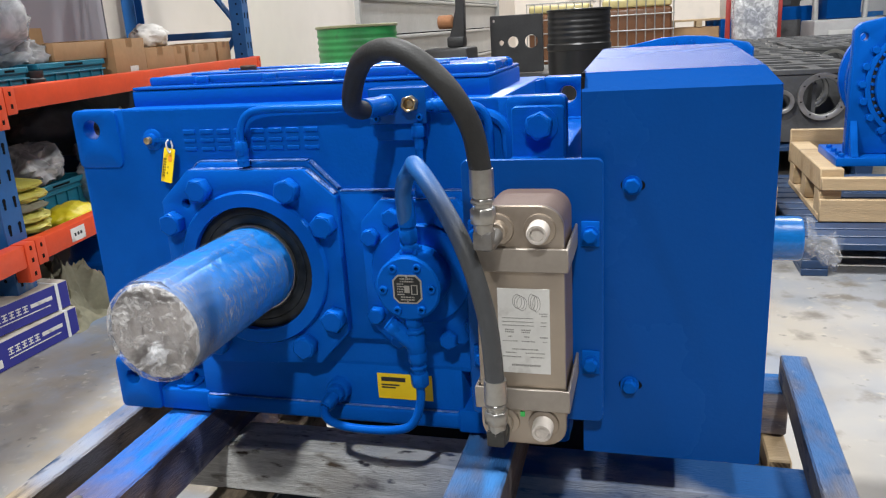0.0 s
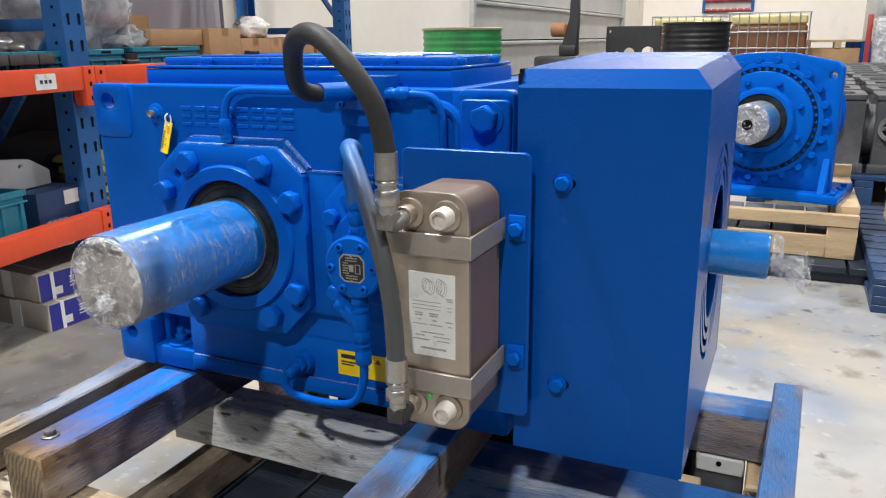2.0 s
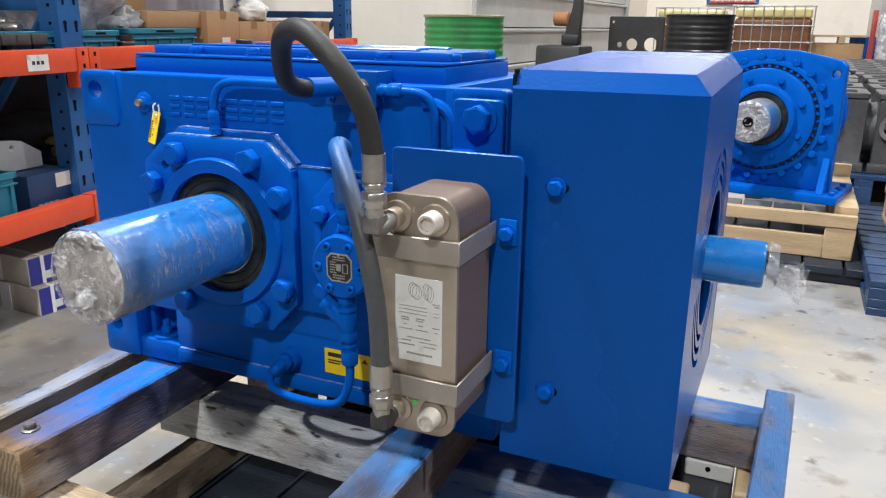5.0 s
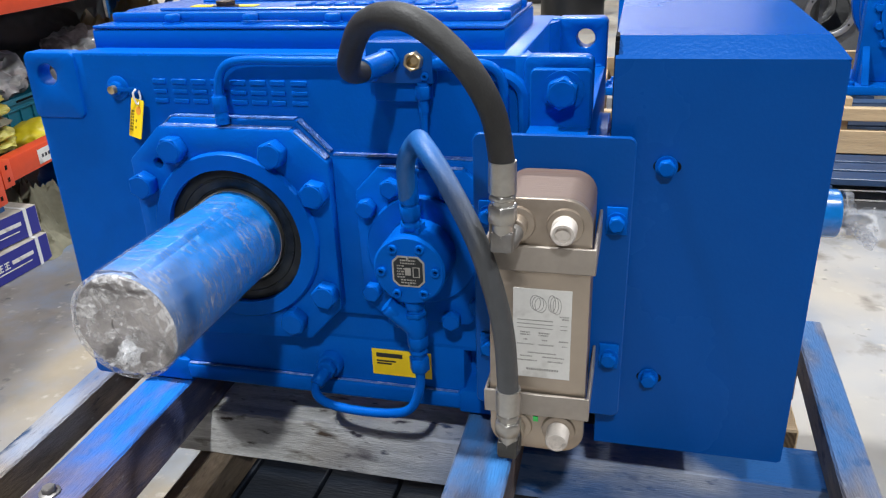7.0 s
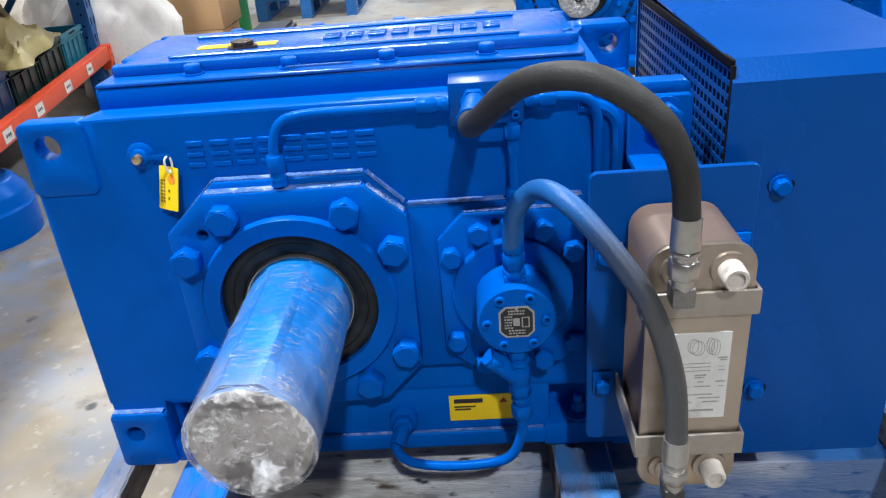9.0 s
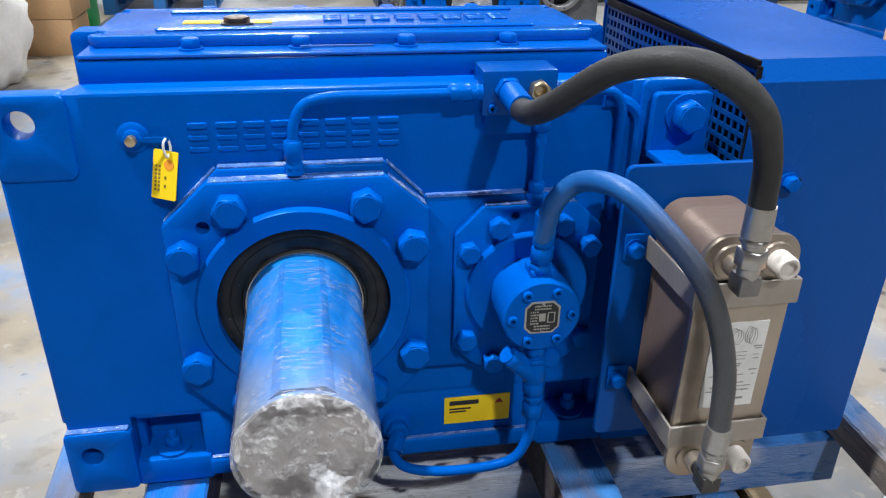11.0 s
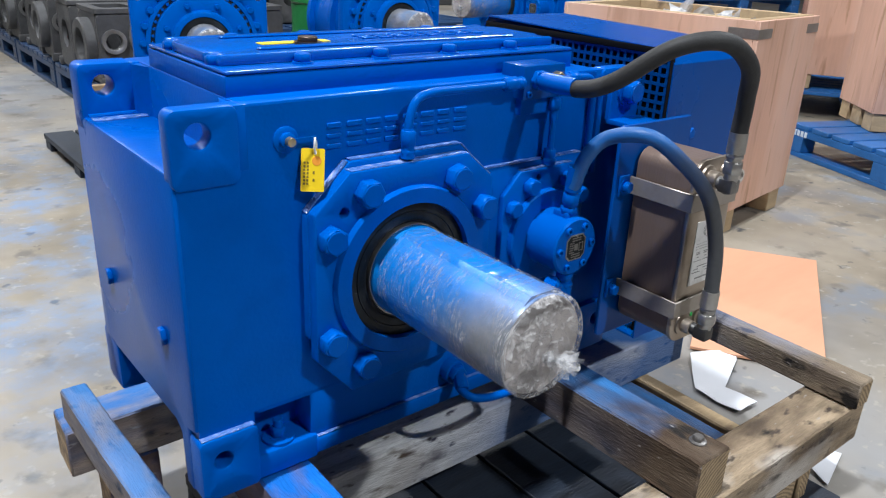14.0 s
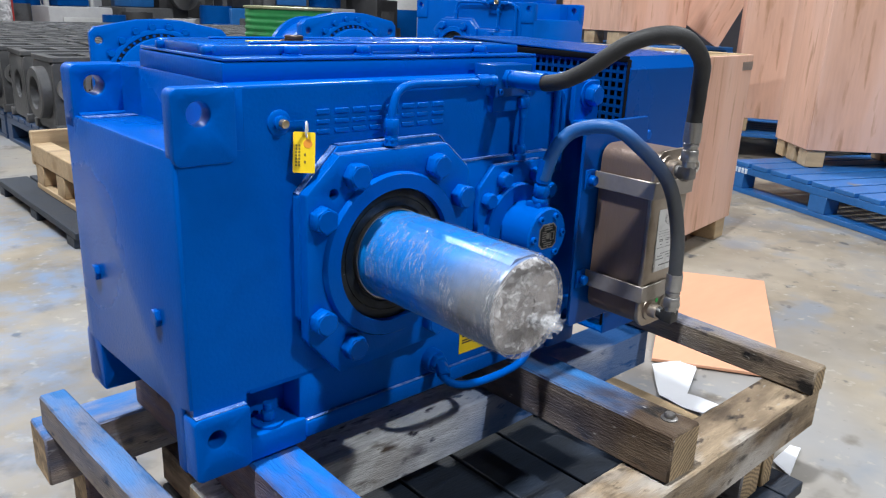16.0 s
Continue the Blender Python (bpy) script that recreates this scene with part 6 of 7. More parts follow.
for x, y, z in ((-0.676, 0.668, TOP), (-0.192, 0.643, TOP)):
    bm = bmesh.new()
    lathe(bm, (x, y, z), "z", [(-0.001, 0.012), (0.002, 0.012), (0.003, 0.010)], 18)
    hexhead(bm, (x, y, z + 0.001), "z", 1, 0.014, 0.008, washer=False)
    part("coach_bolt", bm, STEEL_DULL, skid, "rusty coach bolt")

# dark slatted pallet that the skid stands on
black_pallet = thing("slatted_pallet", None, None, "black stained slatted pallet on the concrete floor", "pallet")
for x, w in ((-0.684, 0.067), (-0.611, 0.115), (-0.490, 0.115), (-0.369, 0.115), (-0.248, 0.115), (-0.127, 0.115), (-0.006, 0.115), (0.115, 0.064)):
    bm = cube(x, x + w, 0.572, 1.26, 0.040, 0.064, 0.002, 1)
    part("slat", bm, DARK_WOOD, black_pallet)
for y in (0.58, 0.87, 1.18):
    part("bearer", cube(-0.684, 0.179, y, y + 0.075, 0.0, 0.0395, 0.002, 1), DARK_WOOD, black_pallet)
# ---------------------------------------------------------------- rows of grey castings
def casting(near):
    """A raw gear housing: box with two bores in front, one at the side, an open top and feet. About 0.47 wide, 0.32 deep, 0.37 high."""
    ob = thing("raw_housing", None, None, "dark grey primed raw gear housing casting with machined bores", "casting", "raw housings")
    big, small, r0, r1 = (0.022, 0.236), (-0.165, 0.215), 0.090, 0.040
    bm = bmesh.new()
    front = [circle(*big, r0, 32), circle(*small, r1, 24)]
    plate(bm, rounded(-0.235, 0.235, 0.01, 0.345, 0.02), -0.16, -0.135, "y", front, 0.003)
    plate(bm, rounded(-0.235, 0.235, 0.01, 0.345, 0.02), 0.135, 0.16, "y", front, 0.003)
    plate(bm, rounded(-0.134, 0.134, 0.01, 0.345, 0.02), -0.235, -0.21, "x", [circle(0.0, 0.19, 0.075, 28)], 0.003)
    plate(bm, rounded(-0.134, 0.134, 0.01, 0.345, 0.02), 0.21, 0.235, "x", [circle(0.0, 0.19, 0.075, 28)], 0.003)
    box(bm, -0.209, 0.209, -0.134, 0.134, 0.01, 0.03)
    box(bm, -0.02, 0.0, -0.134, 0.134, 0.03, 0.30)
    for x in (-0.205, 0.205):
        box(bm, x - 0.045, x + 0.045, -0.19, -0.145, 0.0, 0.045, 0.006)
        box(bm, x - 0.045, x + 0.045, 0.145, 0.19, 0.0, 0.045, 0.006)
    part("shell", bm, CAST, ob, "grey primed cast iron shell")
    bm = bmesh.new()
    plate(bm, rounded(-0.24, 0.24, -0.165, 0.165, 0.02), 0.346, 0.372, "z", [rounded(-0.19, -0.03, -0.115, 0.115, 0.02), rounded(0.03, 0.19, -0.115, 0.115, 0.02)], 0.003)
    part("top_flange", bm, CAST, ob, "machined top flange with two openings")
    for (cx, cz), a, b in ((big, r0, r0 + 0.026), (small, r1, r1 + 0.019)):
        bm = bmesh.new()
        lathe(bm, (cx, 0, cz), "y", [(-0.135, a), (-0.178, a), (-0.18, a + 0.003), (-0.18, b), (-0.15, b)], 36, caps=False)
        part("bore_ring", bm, MACHINED, ob, "machined bore ring")
    bm = bmesh.new()
    lathe(bm, (0, 0, 0.19), "x", [(-0.21, 0.076), (-0.282, 0.080), (-0.285, 0.083), (-0.285, 0.122), (-0.278, 0.128), (-0.22, 0.130)], 32, caps=False)
    part("side_ring", bm, CAST, ob, "cast bearing seat on the side")
    if near:
        for k in range(8):
            t = 2 * math.pi * (k + 0.3) / 8
            bm = bmesh.new()
            lathe(bm, (big[0] + 0.102 * math.cos(t), 0, big[1] + 0.102 * math.sin(t)), "y", [(-0.175, 0.0045), (-0.1806, 0.0045)], 10)
            part("bolt_hole", bm, BLACK_GAP, ob)
    return ob


random.seed(11)
cast_near, cast_far = casting(True), casting(False)
cast_near.matrix_basis = pose(0.80, 4.37, 0.161)
cast_far.matrix_basis = pose(0.80, 4.83, 0.161, 0, 0, 2)
for j in range(11):
    for i in range(-1, 7):
        x, y = 0.80 + i * 0.515 + random.uniform(-0.02, 0.02), 4.37 + j * 0.46 + random.uniform(-0.02, 0.02)
        if (i, j) in ((0, 0), (0, 1)) or (i > 0 and y < 6.35) or (i > 4 and y < 7.5):
            continue
        turn = random.choice((0, 0, 2, 180, -3, 178))
        copy_thing(cast_near if j == 0 else cast_far, pose(x, y, 0.161, 0, 0, 0 if j == 0 else turn))
for j in range(5):
    for i in range(4):
        if i and j < 2:
            continue
        steel_pallet(pose(0.03 + i * 1.08, 4.12 + j * 1.04, 0), 1.03, 1.0, 0.16, 8, "dark navy steel pallet under raw housings", "housing pallets", PALLET_NAVY)
# a stack of odd dark parts further back
random.seed(21)
for k in range(16):
    bm = bmesh.new()
    w, d, h = random.uniform(0.25, 0.6), random.uniform(0.25, 0.5), random.uniform(0.35, 0.85)
    box(bm, -w / 2, w / 2, -d / 2, d / 2, 0, h * 0.6, 0.02)
    lathe(bm, (0, 0, 0), "z", [(h * 0.55, w * 0.45), (h * 0.9, w * 0.42), (h * 0.9, w * 0.3), (h * 0.7, w * 0.28)], 20)
    lathe(bm, (0, -d / 2, h * 0.3), "y", [(0.02, h * 0.24), (-0.03, h * 0.24), (-0.03, h * 0.18), (0.01, h * 0.17)], 20)
    thing("machine_part", bm, random.choice((DARK_IRON, CAST, DARK_FAR, BLUE_DARK)), "dark machine part standing far back in the hall", "machine part", "far parts",
          m=pose(2.2 + (k % 6) * 1.1 + random.uniform(-0.2, 0.2), 9.7 + (k // 6) * 1.4, 0, 0, 0, random.uniform(0, 90)))

# tall machines along the far end of the hall
random.seed(33)
for k in range(18):
    x, y = 1.5 + (k % 9) * 0.82 + random.uniform(-0.25, 0.25), 11.4 + (k // 9) * 1.9 + random.uniform(-0.4, 0.4)
    w, d, h = random.uniform(0.5, 0.9), random.uniform(0.5, 0.8), random.uniform(1.1, 2.3)
    mats = random.sample((DARK_IRON, CAST, GREY_PART, SHUTTER, BLUE_DARK, RACK_BLUE, DARK_FAR), 3)
    mach = thing("workshop_machine", None, None, random.choice(("tall grey workshop machine far back in the hall", "dark workshop machine with pipes far back in the hall")), "machine", "far machines",
                 m=pose(x, y, 0, 0, 0, random.uniform(-25, 25)))
    part("base", cube(-w / 2, w / 2, -d / 2, d / 2, 0, 0.45 * h, 0.02), mats[0], mach)
    part("column", cube(-w * 0.28, w * 0.22, -d * 0.3, d * 0.3, 0.45 * h + 0.001, h, 0.03), mats[1], mach)
    bm = bmesh.new()
    if k % 3 == 0:
        lathe(bm, (w * 0.1, -d * 0.3, 0.72 * h), "y", [(0.0, 0.20), (-0.16, 0.20), (-0.18, 0.15), (-0.26, 0.06)], 24)
        part("motor", bm, mats[2], mach)
    elif k % 3 == 1:
        tube(bm, [(w * 0.3, -d * 0.2, 0.45 * h), (w * 0.3, -d * 0.2, 0.95 * h), (0.0, -d * 0.2, 1.02 * h), (-w * 0.4, -d * 0.2, 0.92 * h), (-w * 0.4, -d * 0.2, 0.45 * h)], 0.035, 10, 6)
        part("pipe", bm, mats[2], mach)
    else:
        box(bm, -w * 0.45, w * 0.45, -d * 0.42, -d * 0.3, 0.62 * h, 0.80 * h, 0.015)
        part("head", bm, mats[2], mach)
    part("panel", cube(-w * 0.3, w * 0.3, -d / 2 - 0.012, -d / 2 - 0.001, 0.12 * h, 0.36 * h, 0.003), mats[2], mach)

# ---------------------------------------------------------------- drums, tote, reel stand
def drum(name, m, mat, label, rim=DRUM_RIM):
    ob = thing(name, None, None, label, "drum", m=m)
    prof = [(0.0, 0.275), (0.008, 0.288)]
    z = 0.02
    while z < 0.85:
        on = (0.26 < z < 0.32) or (0.54 < z < 0.60)
        rib = 0.004 * math.sin(z * 2 * math.pi / 0.045) if 0.63 < z < 0.84 else 0.0
        prof.append((z, 0.286 + (0.010 if on else 0.0) + rib))
        z += 0.011
    prof += [(0.86, 0.286), (0.878, 0.288)]
    bm = bmesh.new()
    lathe(bm, (0, 0, 0), "z", prof + [(0.876, 0.278), (0.862, 0.276)], 48)
    part("shell", bm, mat, ob)
    bm = bmesh.new()
    lathe(bm, (0, 0, 0), "z", [(0.868, 0.286), (0.872, 0.296), (0.884, 0.296), (0.888, 0.288), (0.884, 0.280), (0.868, 0.279)], 48, caps=False)
    part("rim", bm, rim, ob, "rolled rim ring")
    return ob


da = drum("oil_drum", pose(-2.06, 5.38, 0), DRUM_GREEN, "green painted steel oil drum with worn rim and white lettering marks")
for k in range(5):
    t = radians(-92 + k * 12.5)
    bm = bmesh.new()
    box(bm, -0.026, 0.026, -0.004, 0.0, 0, 0.075 if k in (1, 3) else 0.06, 0.002, m=Matrix.Translation((0.290 * math.cos(t), 0.290 * math.sin(t), 0.42)) @ Matrix.Rotation(t + radians(90), 4, "Z"))
    part("letter_bar", bm, WHITE_LABEL, da, "white lettering mark")
drum("oil_drum", pose(-0.66, 7.45, 0) @ Matrix.Scale(1.05, 4, (0, 0, 1)), DRUM_BLACK, "black steel oil drum with stepped ribs", DRUM_BLACK)
gd = drum("oil_drum", pose(1.75, 4.85, 0) @ Matrix.Scale(0.90, 4, (0, 0, 1)), DRUM_GREEN, "green steel oil drum with pale lettering marks")
bm = bmesh.new()
for k in range(4):
    t = radians(-118 + k * 13)
    box(bm, -0.022, 0.022, -0.004, 0.0, 0, 0.07, m=Matrix.Translation((0.290 * math.cos(t), 0.290 * math.sin(t), 0.66)) @ Matrix.Rotation(t + radians(90), 4, "Z"))
part("letter_bars", bm, STAMP, gd, "pale marks")
part("letter_bars", cube(-0.006, 0.006, -0.294, -0.2925, 0.64, 0.645), STAMP, gd)

bm = bmesh.new()
plate(bm, rounded(-0.29, 0.29, 0, 0.615, 0.015), 0, 0.05, "y", [circle(-0.04, 0.33, 0.06), circle(0.16, 0.33, 0.072), circle(-0.17, 0.325, 0.028), circle(-0.25, 0.56, 0.015)], 0.006)
thing("side_frame", bm, DARK_IRON, "black machine side frame with round holes", "machine frame", m=pose(-1.44, 8.6, 0.31, 0, 0, 0))
bm = bmesh.new()
box(bm, -0.6, 0.6, -0.3, 0.3, 0, 0.30, 0.02)
thing("machine_bed", bm, DARK_IRON, "black machine base block", "machine base", m=pose(-1.15, 8.75, 0, 0, 0, -6))
lever = thing("lever_stand", None, None, "dark machine stand with an upright lever arm and brown roller", "machine stand", m=pose(-1.93, 7.6, 0))
part("base", cube(-0.22, 0.22, -0.25, 0.25, 0, 0.64, 0.03), DARK_IRON, lever)
part("neck", cube(-0.02, 0.15, -0.08, 0.08, 0.6405, 0.745, 0.02), DARK_IRON, lever)
bm = bmesh.new()
plate(bm, [(-0.01, 0.70), (0.15, 0.70), (0.16, 1.0), (0.145, 1.6), (0.085, 1.6), (0.07, 1.0)], -0.04, 0.04, "y", bev=0.008)
part("lever_arm", bm, DARK_IRON, lever, "black tapered lever arm")
bm = bmesh.new()
lathe(bm, (0, -0.02, 0.885), "x", [(-0.11, 0.05), (-0.10, 0.066), (0.03, 0.066), (0.04, 0.05)], 20)
part("roller", bm, ROPE, lever, "brown roller")

tote = thing("tote_tank", None, None, "caged tote tank half full of brown oil", "tank", m=pose(-0.73, 12.0, 0))
part("pallet_base", cube(-0.05, 1.05, -0.02, 1.0, 0, 0.14, 0.01), CAGE, tote)
part("filled_part", cube(0, 1.0, 0, 0.95, 0.141, 0.96, 0.05, 4), IBC_FILL, tote, "brown oil inside the bottle")
part("empty_part", cube(0.005, 0.995, 0.005, 0.945, 0.962, 1.09, 0.04, 4), IBC_TOP, tote, "yellowed plastic top of the bottle")
for k in range(9):
    x = -0.02 + k * 0.13
    bm = bmesh.new()
    tube(bm, [(x, -0.03, 0.14), (x, -0.03, 1.12)], 0.009, 8, 1)
    part("cage_bar", bm, CAGE, tote)
for z in (0.2, 0.42, 0.64, 0.86, 1.12):
    bm = bmesh.new()
    tube(bm, [(-0.03, 0.98, z), (-0.03, -0.04, z), (1.03, -0.04, z), (1.03, 0.98, z)], 0.010, 8, 0)
    part("cage_bar", bm, CAGE, tote)
tote2 = copy_thing(tote, pose(-2.0, 13.2, 0))
stand = thing("wall_rack", None, None, "blue tubular wall rack with a row of red rollers", "rack", m=pose(-1.62, 16.54, 0))
for x in (0.0, 0.90):
    bm = bmesh.new()
    tube(bm, [(x, 0.03, 1.27), (x, 0.03, 1.50)], 0.03, 8, 1)
    part("upright", bm, RACK_BLUE, stand)
for z in (1.29, 1.48):
    bm = bmesh.new()
    tube(bm, [(0, 0.025, z), (0.90, 0.025, z)], 0.026, 8, 1)
    part("cross_rail", bm, RACK_BLUE, stand)
    for k in range(7):
        bm = bmesh.new()
        lathe(bm, (0.09 + k * 0.12, -0.01, z + 0.01), "x", [(-0.05, 0.032), (0.05, 0.032)], 10)
        part("roller", bm, RED_STEEL, stand)
bm = bmesh.new()
for x in (0.0, 0.62):
    box(bm, x, x + 0.06, 0, 0.06, 0, 1.15, 0.01)
box(bm, 0, 0.68, -0.35, 0.35, 0.25, 0.34, 0.01)
box(bm, -0.4, 1.1, -0.4, 0.4, 0.10, 0.24, 0.01)
thing("red_cart", bm, RED_STEEL, "red steel cart with uprights", "cart", m=pose(0.92, 11.0, -0.10))
bm = bmesh.new()
box(bm, 0.08, 0.60, -0.3, 0.3, 0.34, 1.12, 0.08, 3)
crumple(bm, 0.05, 4, 3)
thing("wrapped_load", bm, FILM_BAG, "film-wrapped load on the red cart", "load", m=pose(0.92, 11.0, -0.10))
wood_pallet(pose(0.25, 13.0, 0.62), 0.9, 0.8, 0.12, "wooden pallet on a stack by the far wall")
bm = cube(0.28, 1.12, 13.02, 13.76, 0, 0.62, 0.01)
thing("carton", bm, CARTON, "large brown carton under a wooden pallet", "carton")

# a second bevel gearbox further along, of the same build but larger
G4 = pose(1.98, 3.78, 0.2915, 0, 0, -87.5)
g4 = thing("far_gearbox", None, None, "large blue gearbox on a timber cradle further along the row", "gearbox", m=G4 @ Matrix.Scale(1.3, 4) @ Matrix.Translation((0.779, -0.906, -0.297)))


def same_part(ob, parent):
    twin = new(ob.name.split(".")[0], ob.data)
    twin.parent = parent
    if ob.get("label"):
        twin["label"] = ob["label"]
    if ob.get("kind"):
        twin["kind"] = ob["kind"]
    for c in ob.children:
        same_part(c, twin)


for ob in list(gearbox.children):
    if ob.name.split(".")[0] in ("housing", "inspection_cover", "bearing_cover", "output_shaft", "pump_flange", "oil_pump", "pressure_pipe", "manifold_block", "paint_ledge", "foot_bolt"):
        same_part(ob, g4)
timber_cradle(G4 @ pose(-0.06, -0.05, -0.1835), 1.02, 0.54, "pine timber cradle under the far gearbox")
steel_pallet(G4 @ pose(-0.10, -0.12, -0.2915), 1.10, 0.70, 0.107, 8)

# ---------------------------------------------------------------- pallet racking on the left
RM = pose(-1.74, 1.73, 0, 0, 0, 8.7)        # rack frame: y runs along the bays, x towards the aisle
RACK_D = 0.58
FAR = 2.06                                   # length of the far bay
S2, S1 = 0.690, 0.266                        # deck heights


def on_rack(x, y, z, rz=0.0):
    return RM @ pose(x, y, z, 0, 0, rz)


def keyhole(y, z):
    """Outline of a keyhole slot in an upright: round above, narrow below."""
    return [(y + 0.0065 * math.cos(radians(a)), z + 0.012 + 0.0065 * math.sin(radians(a))) for a in range(-40, 221, 26)] + [(y - 0.0035, z - 0.014), (y + 0.0035, z - 0.014)]


rack = thing("pallet_rack", None, None, "blue upright and orange-red beam pallet racking with bins and bags", "rack", m=RM)
for y in (-0.95, -0.02, FAR):
    for x in (0.0, -RACK_D):
        bm = bmesh.new()
        prof = [(-0.045, 0), (0.045, 0), (0.045, -0.07), (0.037, -0.07), (0.037, -0.006), (-0.037, -0.006), (-0.037, -0.07), (-0.045, -0.07)]
        plate(bm, [(q + x, p + y) for p, q in prof] if x == 0 else [(x - 0.07 - q, p + y) for p, q in prof], 0.0, 2.6, "z", bev=0.002)
        up = part("upright", bm, RACK_BLUE, rack)
        if x == 0:
            bm = bmesh.new()
            z = 0.05
            while z < 2.5:
                for s in (-1, 1):
                    plate(bm, keyhole(y + s * 0.022, z), 0.0004, 0.0016, "x")
                z += 0.075
            part("keyhole_slot", bm, BLACK_GAP, up)["kind"] = "stuff"
            bm = bmesh.new()
            z = 0.06
            while z < 2.5:
                lathe(bm, (-0.03, y - 0.045, z), "y", [(0.0, 0.005), (-0.0012, 0.005)], 10)
                z += 0.05
            part("hole_row", bm, BLACK_GAP, up)["kind"] = "stuff"
    for z in (0.20, 0.845, 1.65):
        bm = bmesh.new()
        box(bm, -RACK_D, -0.06, y - 0.012, y + 0.012, z, z + 0.035, 0.002)
        part("brace", bm, RACK_BLUE, rack)
    for z0, z1 in ((0.24, 0.86), (1.65, 0.92)):
        bm = bmesh.new()
        tube(bm, [(-RACK_D, y, z0), (-0.06, y, z1)], 0.016, 6, 1)
        part("diagonal", bm, RACK_BLUE, rack)
LEVELS = ((0.250, 0.065), (0.677, 0.065), (1.75, 0.065))
for y0, bay in ((-0.95, 0.93), (-0.02, FAR + 0.02)):
    for z0, h in LEVELS:
        for x in (0.004, -RACK_D - 0.06):
            part("shelf_beam", cube(x, x + 0.045, y0 + 0.047, y0 + bay - 0.047, z0, z0 + h, 0.004), RACK_RED, rack, "orange-red box beam")
            for ye in (y0 + 0.002, y0 + bay - 0.046):
                bm = bmesh.new()
                box(bm, x + 0.002, x + 0.0475, ye, ye + 0.0445, z0 - (0.045 if ye > y0 + 0.5 else 0.008), z0 + h + 0.002, 0.002)
                cp = part("beam_plate", bm, RACK_RED, rack)
                if x > 0:
                    bm = bmesh.new()
                    for zz in ((z0 - 0.03, z0 + 0.01, z0 + 0.045) if ye > y0 + 0.5 else (z0 + 0.008, z0 + 0.042)):
                        box(bm, x + 0.0476, x + 0.0484, ye + 0.018, ye + 0.027, zz, zz + 0.012)
                    part("plate_slots", bm, BLACK_GAP, cp)["kind"] = "stuff"
        part("shelf_deck", cube(-RACK_D - 0.01, 0.0, y0 + 0.05, y0 + bay - 0.05, z0 + 0.001, z0 + 0.0125, 0.001), SHELF_BOARD, rack, "grey shelf deck")
for z0, ys in ((0.677, (-0.252,)), (0.250, (0.155, 0.44, 0.72, 1.02, 1.35, 1.65))):
    for yy in ys:
        lb = part("shelf_label", cube(0.0495, 0.0503, yy, yy + 0.075, z0 + 0.010, z0 + 0.052), WHITE_LABEL, rack, "small white shelf label")
        for k in range(3):
            part("print_bar", cube(0.0504, 0.0508, yy + 0.016 + k * 0.016, yy + 0.026 + k * 0.016, z0 + 0.026, z0 + 0.036), INK, lb)
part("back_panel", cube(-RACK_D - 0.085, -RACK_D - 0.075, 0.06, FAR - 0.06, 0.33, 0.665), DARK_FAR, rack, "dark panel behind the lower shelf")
bm = cube(-RACK_D - 0.30, -RACK_D - 0.22, -1.0, FAR + 0.03, 0.0, 3.2)
thing("partition", bm, PARTITION, "grey-violet partition wall behind the racking", "wall", kind="structure", m=RM)


def plastic_bin(m, sx, sy, h, mat, label, card=None):
    """An open stacking tub with a rolled rim, ribs and a handle slot on the front."""
    ob = thing("plastic_bin", None, None, label, "bin", "rack bins", m=m)
    bm = bmesh.new()
    for a in ((0, sx, 0, 0.004), (0, sx, sy - 0.004, sy), (0, 0.004, 0.004, sy - 0.004), (sx - 0.004, sx, 0.004, sy - 0.004)):
        box(bm, *a, 0.0, h, 0)
    box(bm, 0, sx, 0, sy, 0, 0.006)
    for a in ((-0.008, sx + 0.008, -0.008, 0.0), (-0.008, sx + 0.008, sy, sy + 0.008), (sx, sx + 0.008, 0, sy)):
        box(bm, *a, h - 0.018, h, 0.002, 1)
        box(bm, *a, h - 0.036, h - 0.031, 0.001, 1)
    n = max(3, int(sy / 0.055))
    for k in range(n):
        y = 0.012 + k * (sy - 0.03) / (n - 1)
        box(bm, sx, sx + 0.006, y, y + 0.006, 0.008, h - 0.036)
    part("tub", bm, mat, ob)
    part("handle_slot", cube(sx + 0.0081, sx + 0.0088, sy * 0.36, sy * 0.64, h - 0.013, h - 0.006), BLACK_GAP, ob)
    if card:
        part("bin_label", cube(sx + 0.0065, sx + 0.0085, *card), WHITE_LABEL, ob, "white card label")
    return ob


def lump(name, m, sx, sy, sz, mat, label, category, seed, amount=0.2, group="", sub=4, folds=0.0):
    bm = bmesh.new()
    bmesh.ops.create_icosphere(bm, subdivisions=sub, radius=0.5)
    for v in bm.verts:
        k = 1 + amount * (noise.noise(v.co * 3 + Vector((seed, 0, 0))) + 0.7 * (0.5 - abs(noise.noise(v.co * 6 + Vector((0, seed, 0))))) + 0.35 * noise.noise(v.co * 14))
        k += folds * (0.5 - abs(noise.noise(Vector((v.co.x * 9 + seed, v.co.y * 9, v.co.z * 2.5)))) * 2)
        v.co = Vector((v.co.x * sx * k, v.co.y * sy * k, max(-0.40, v.co.z * k) * sz + 0.40 * sz))
    return thing(name, bm, mat, label, category, group, m=m, angle=75)


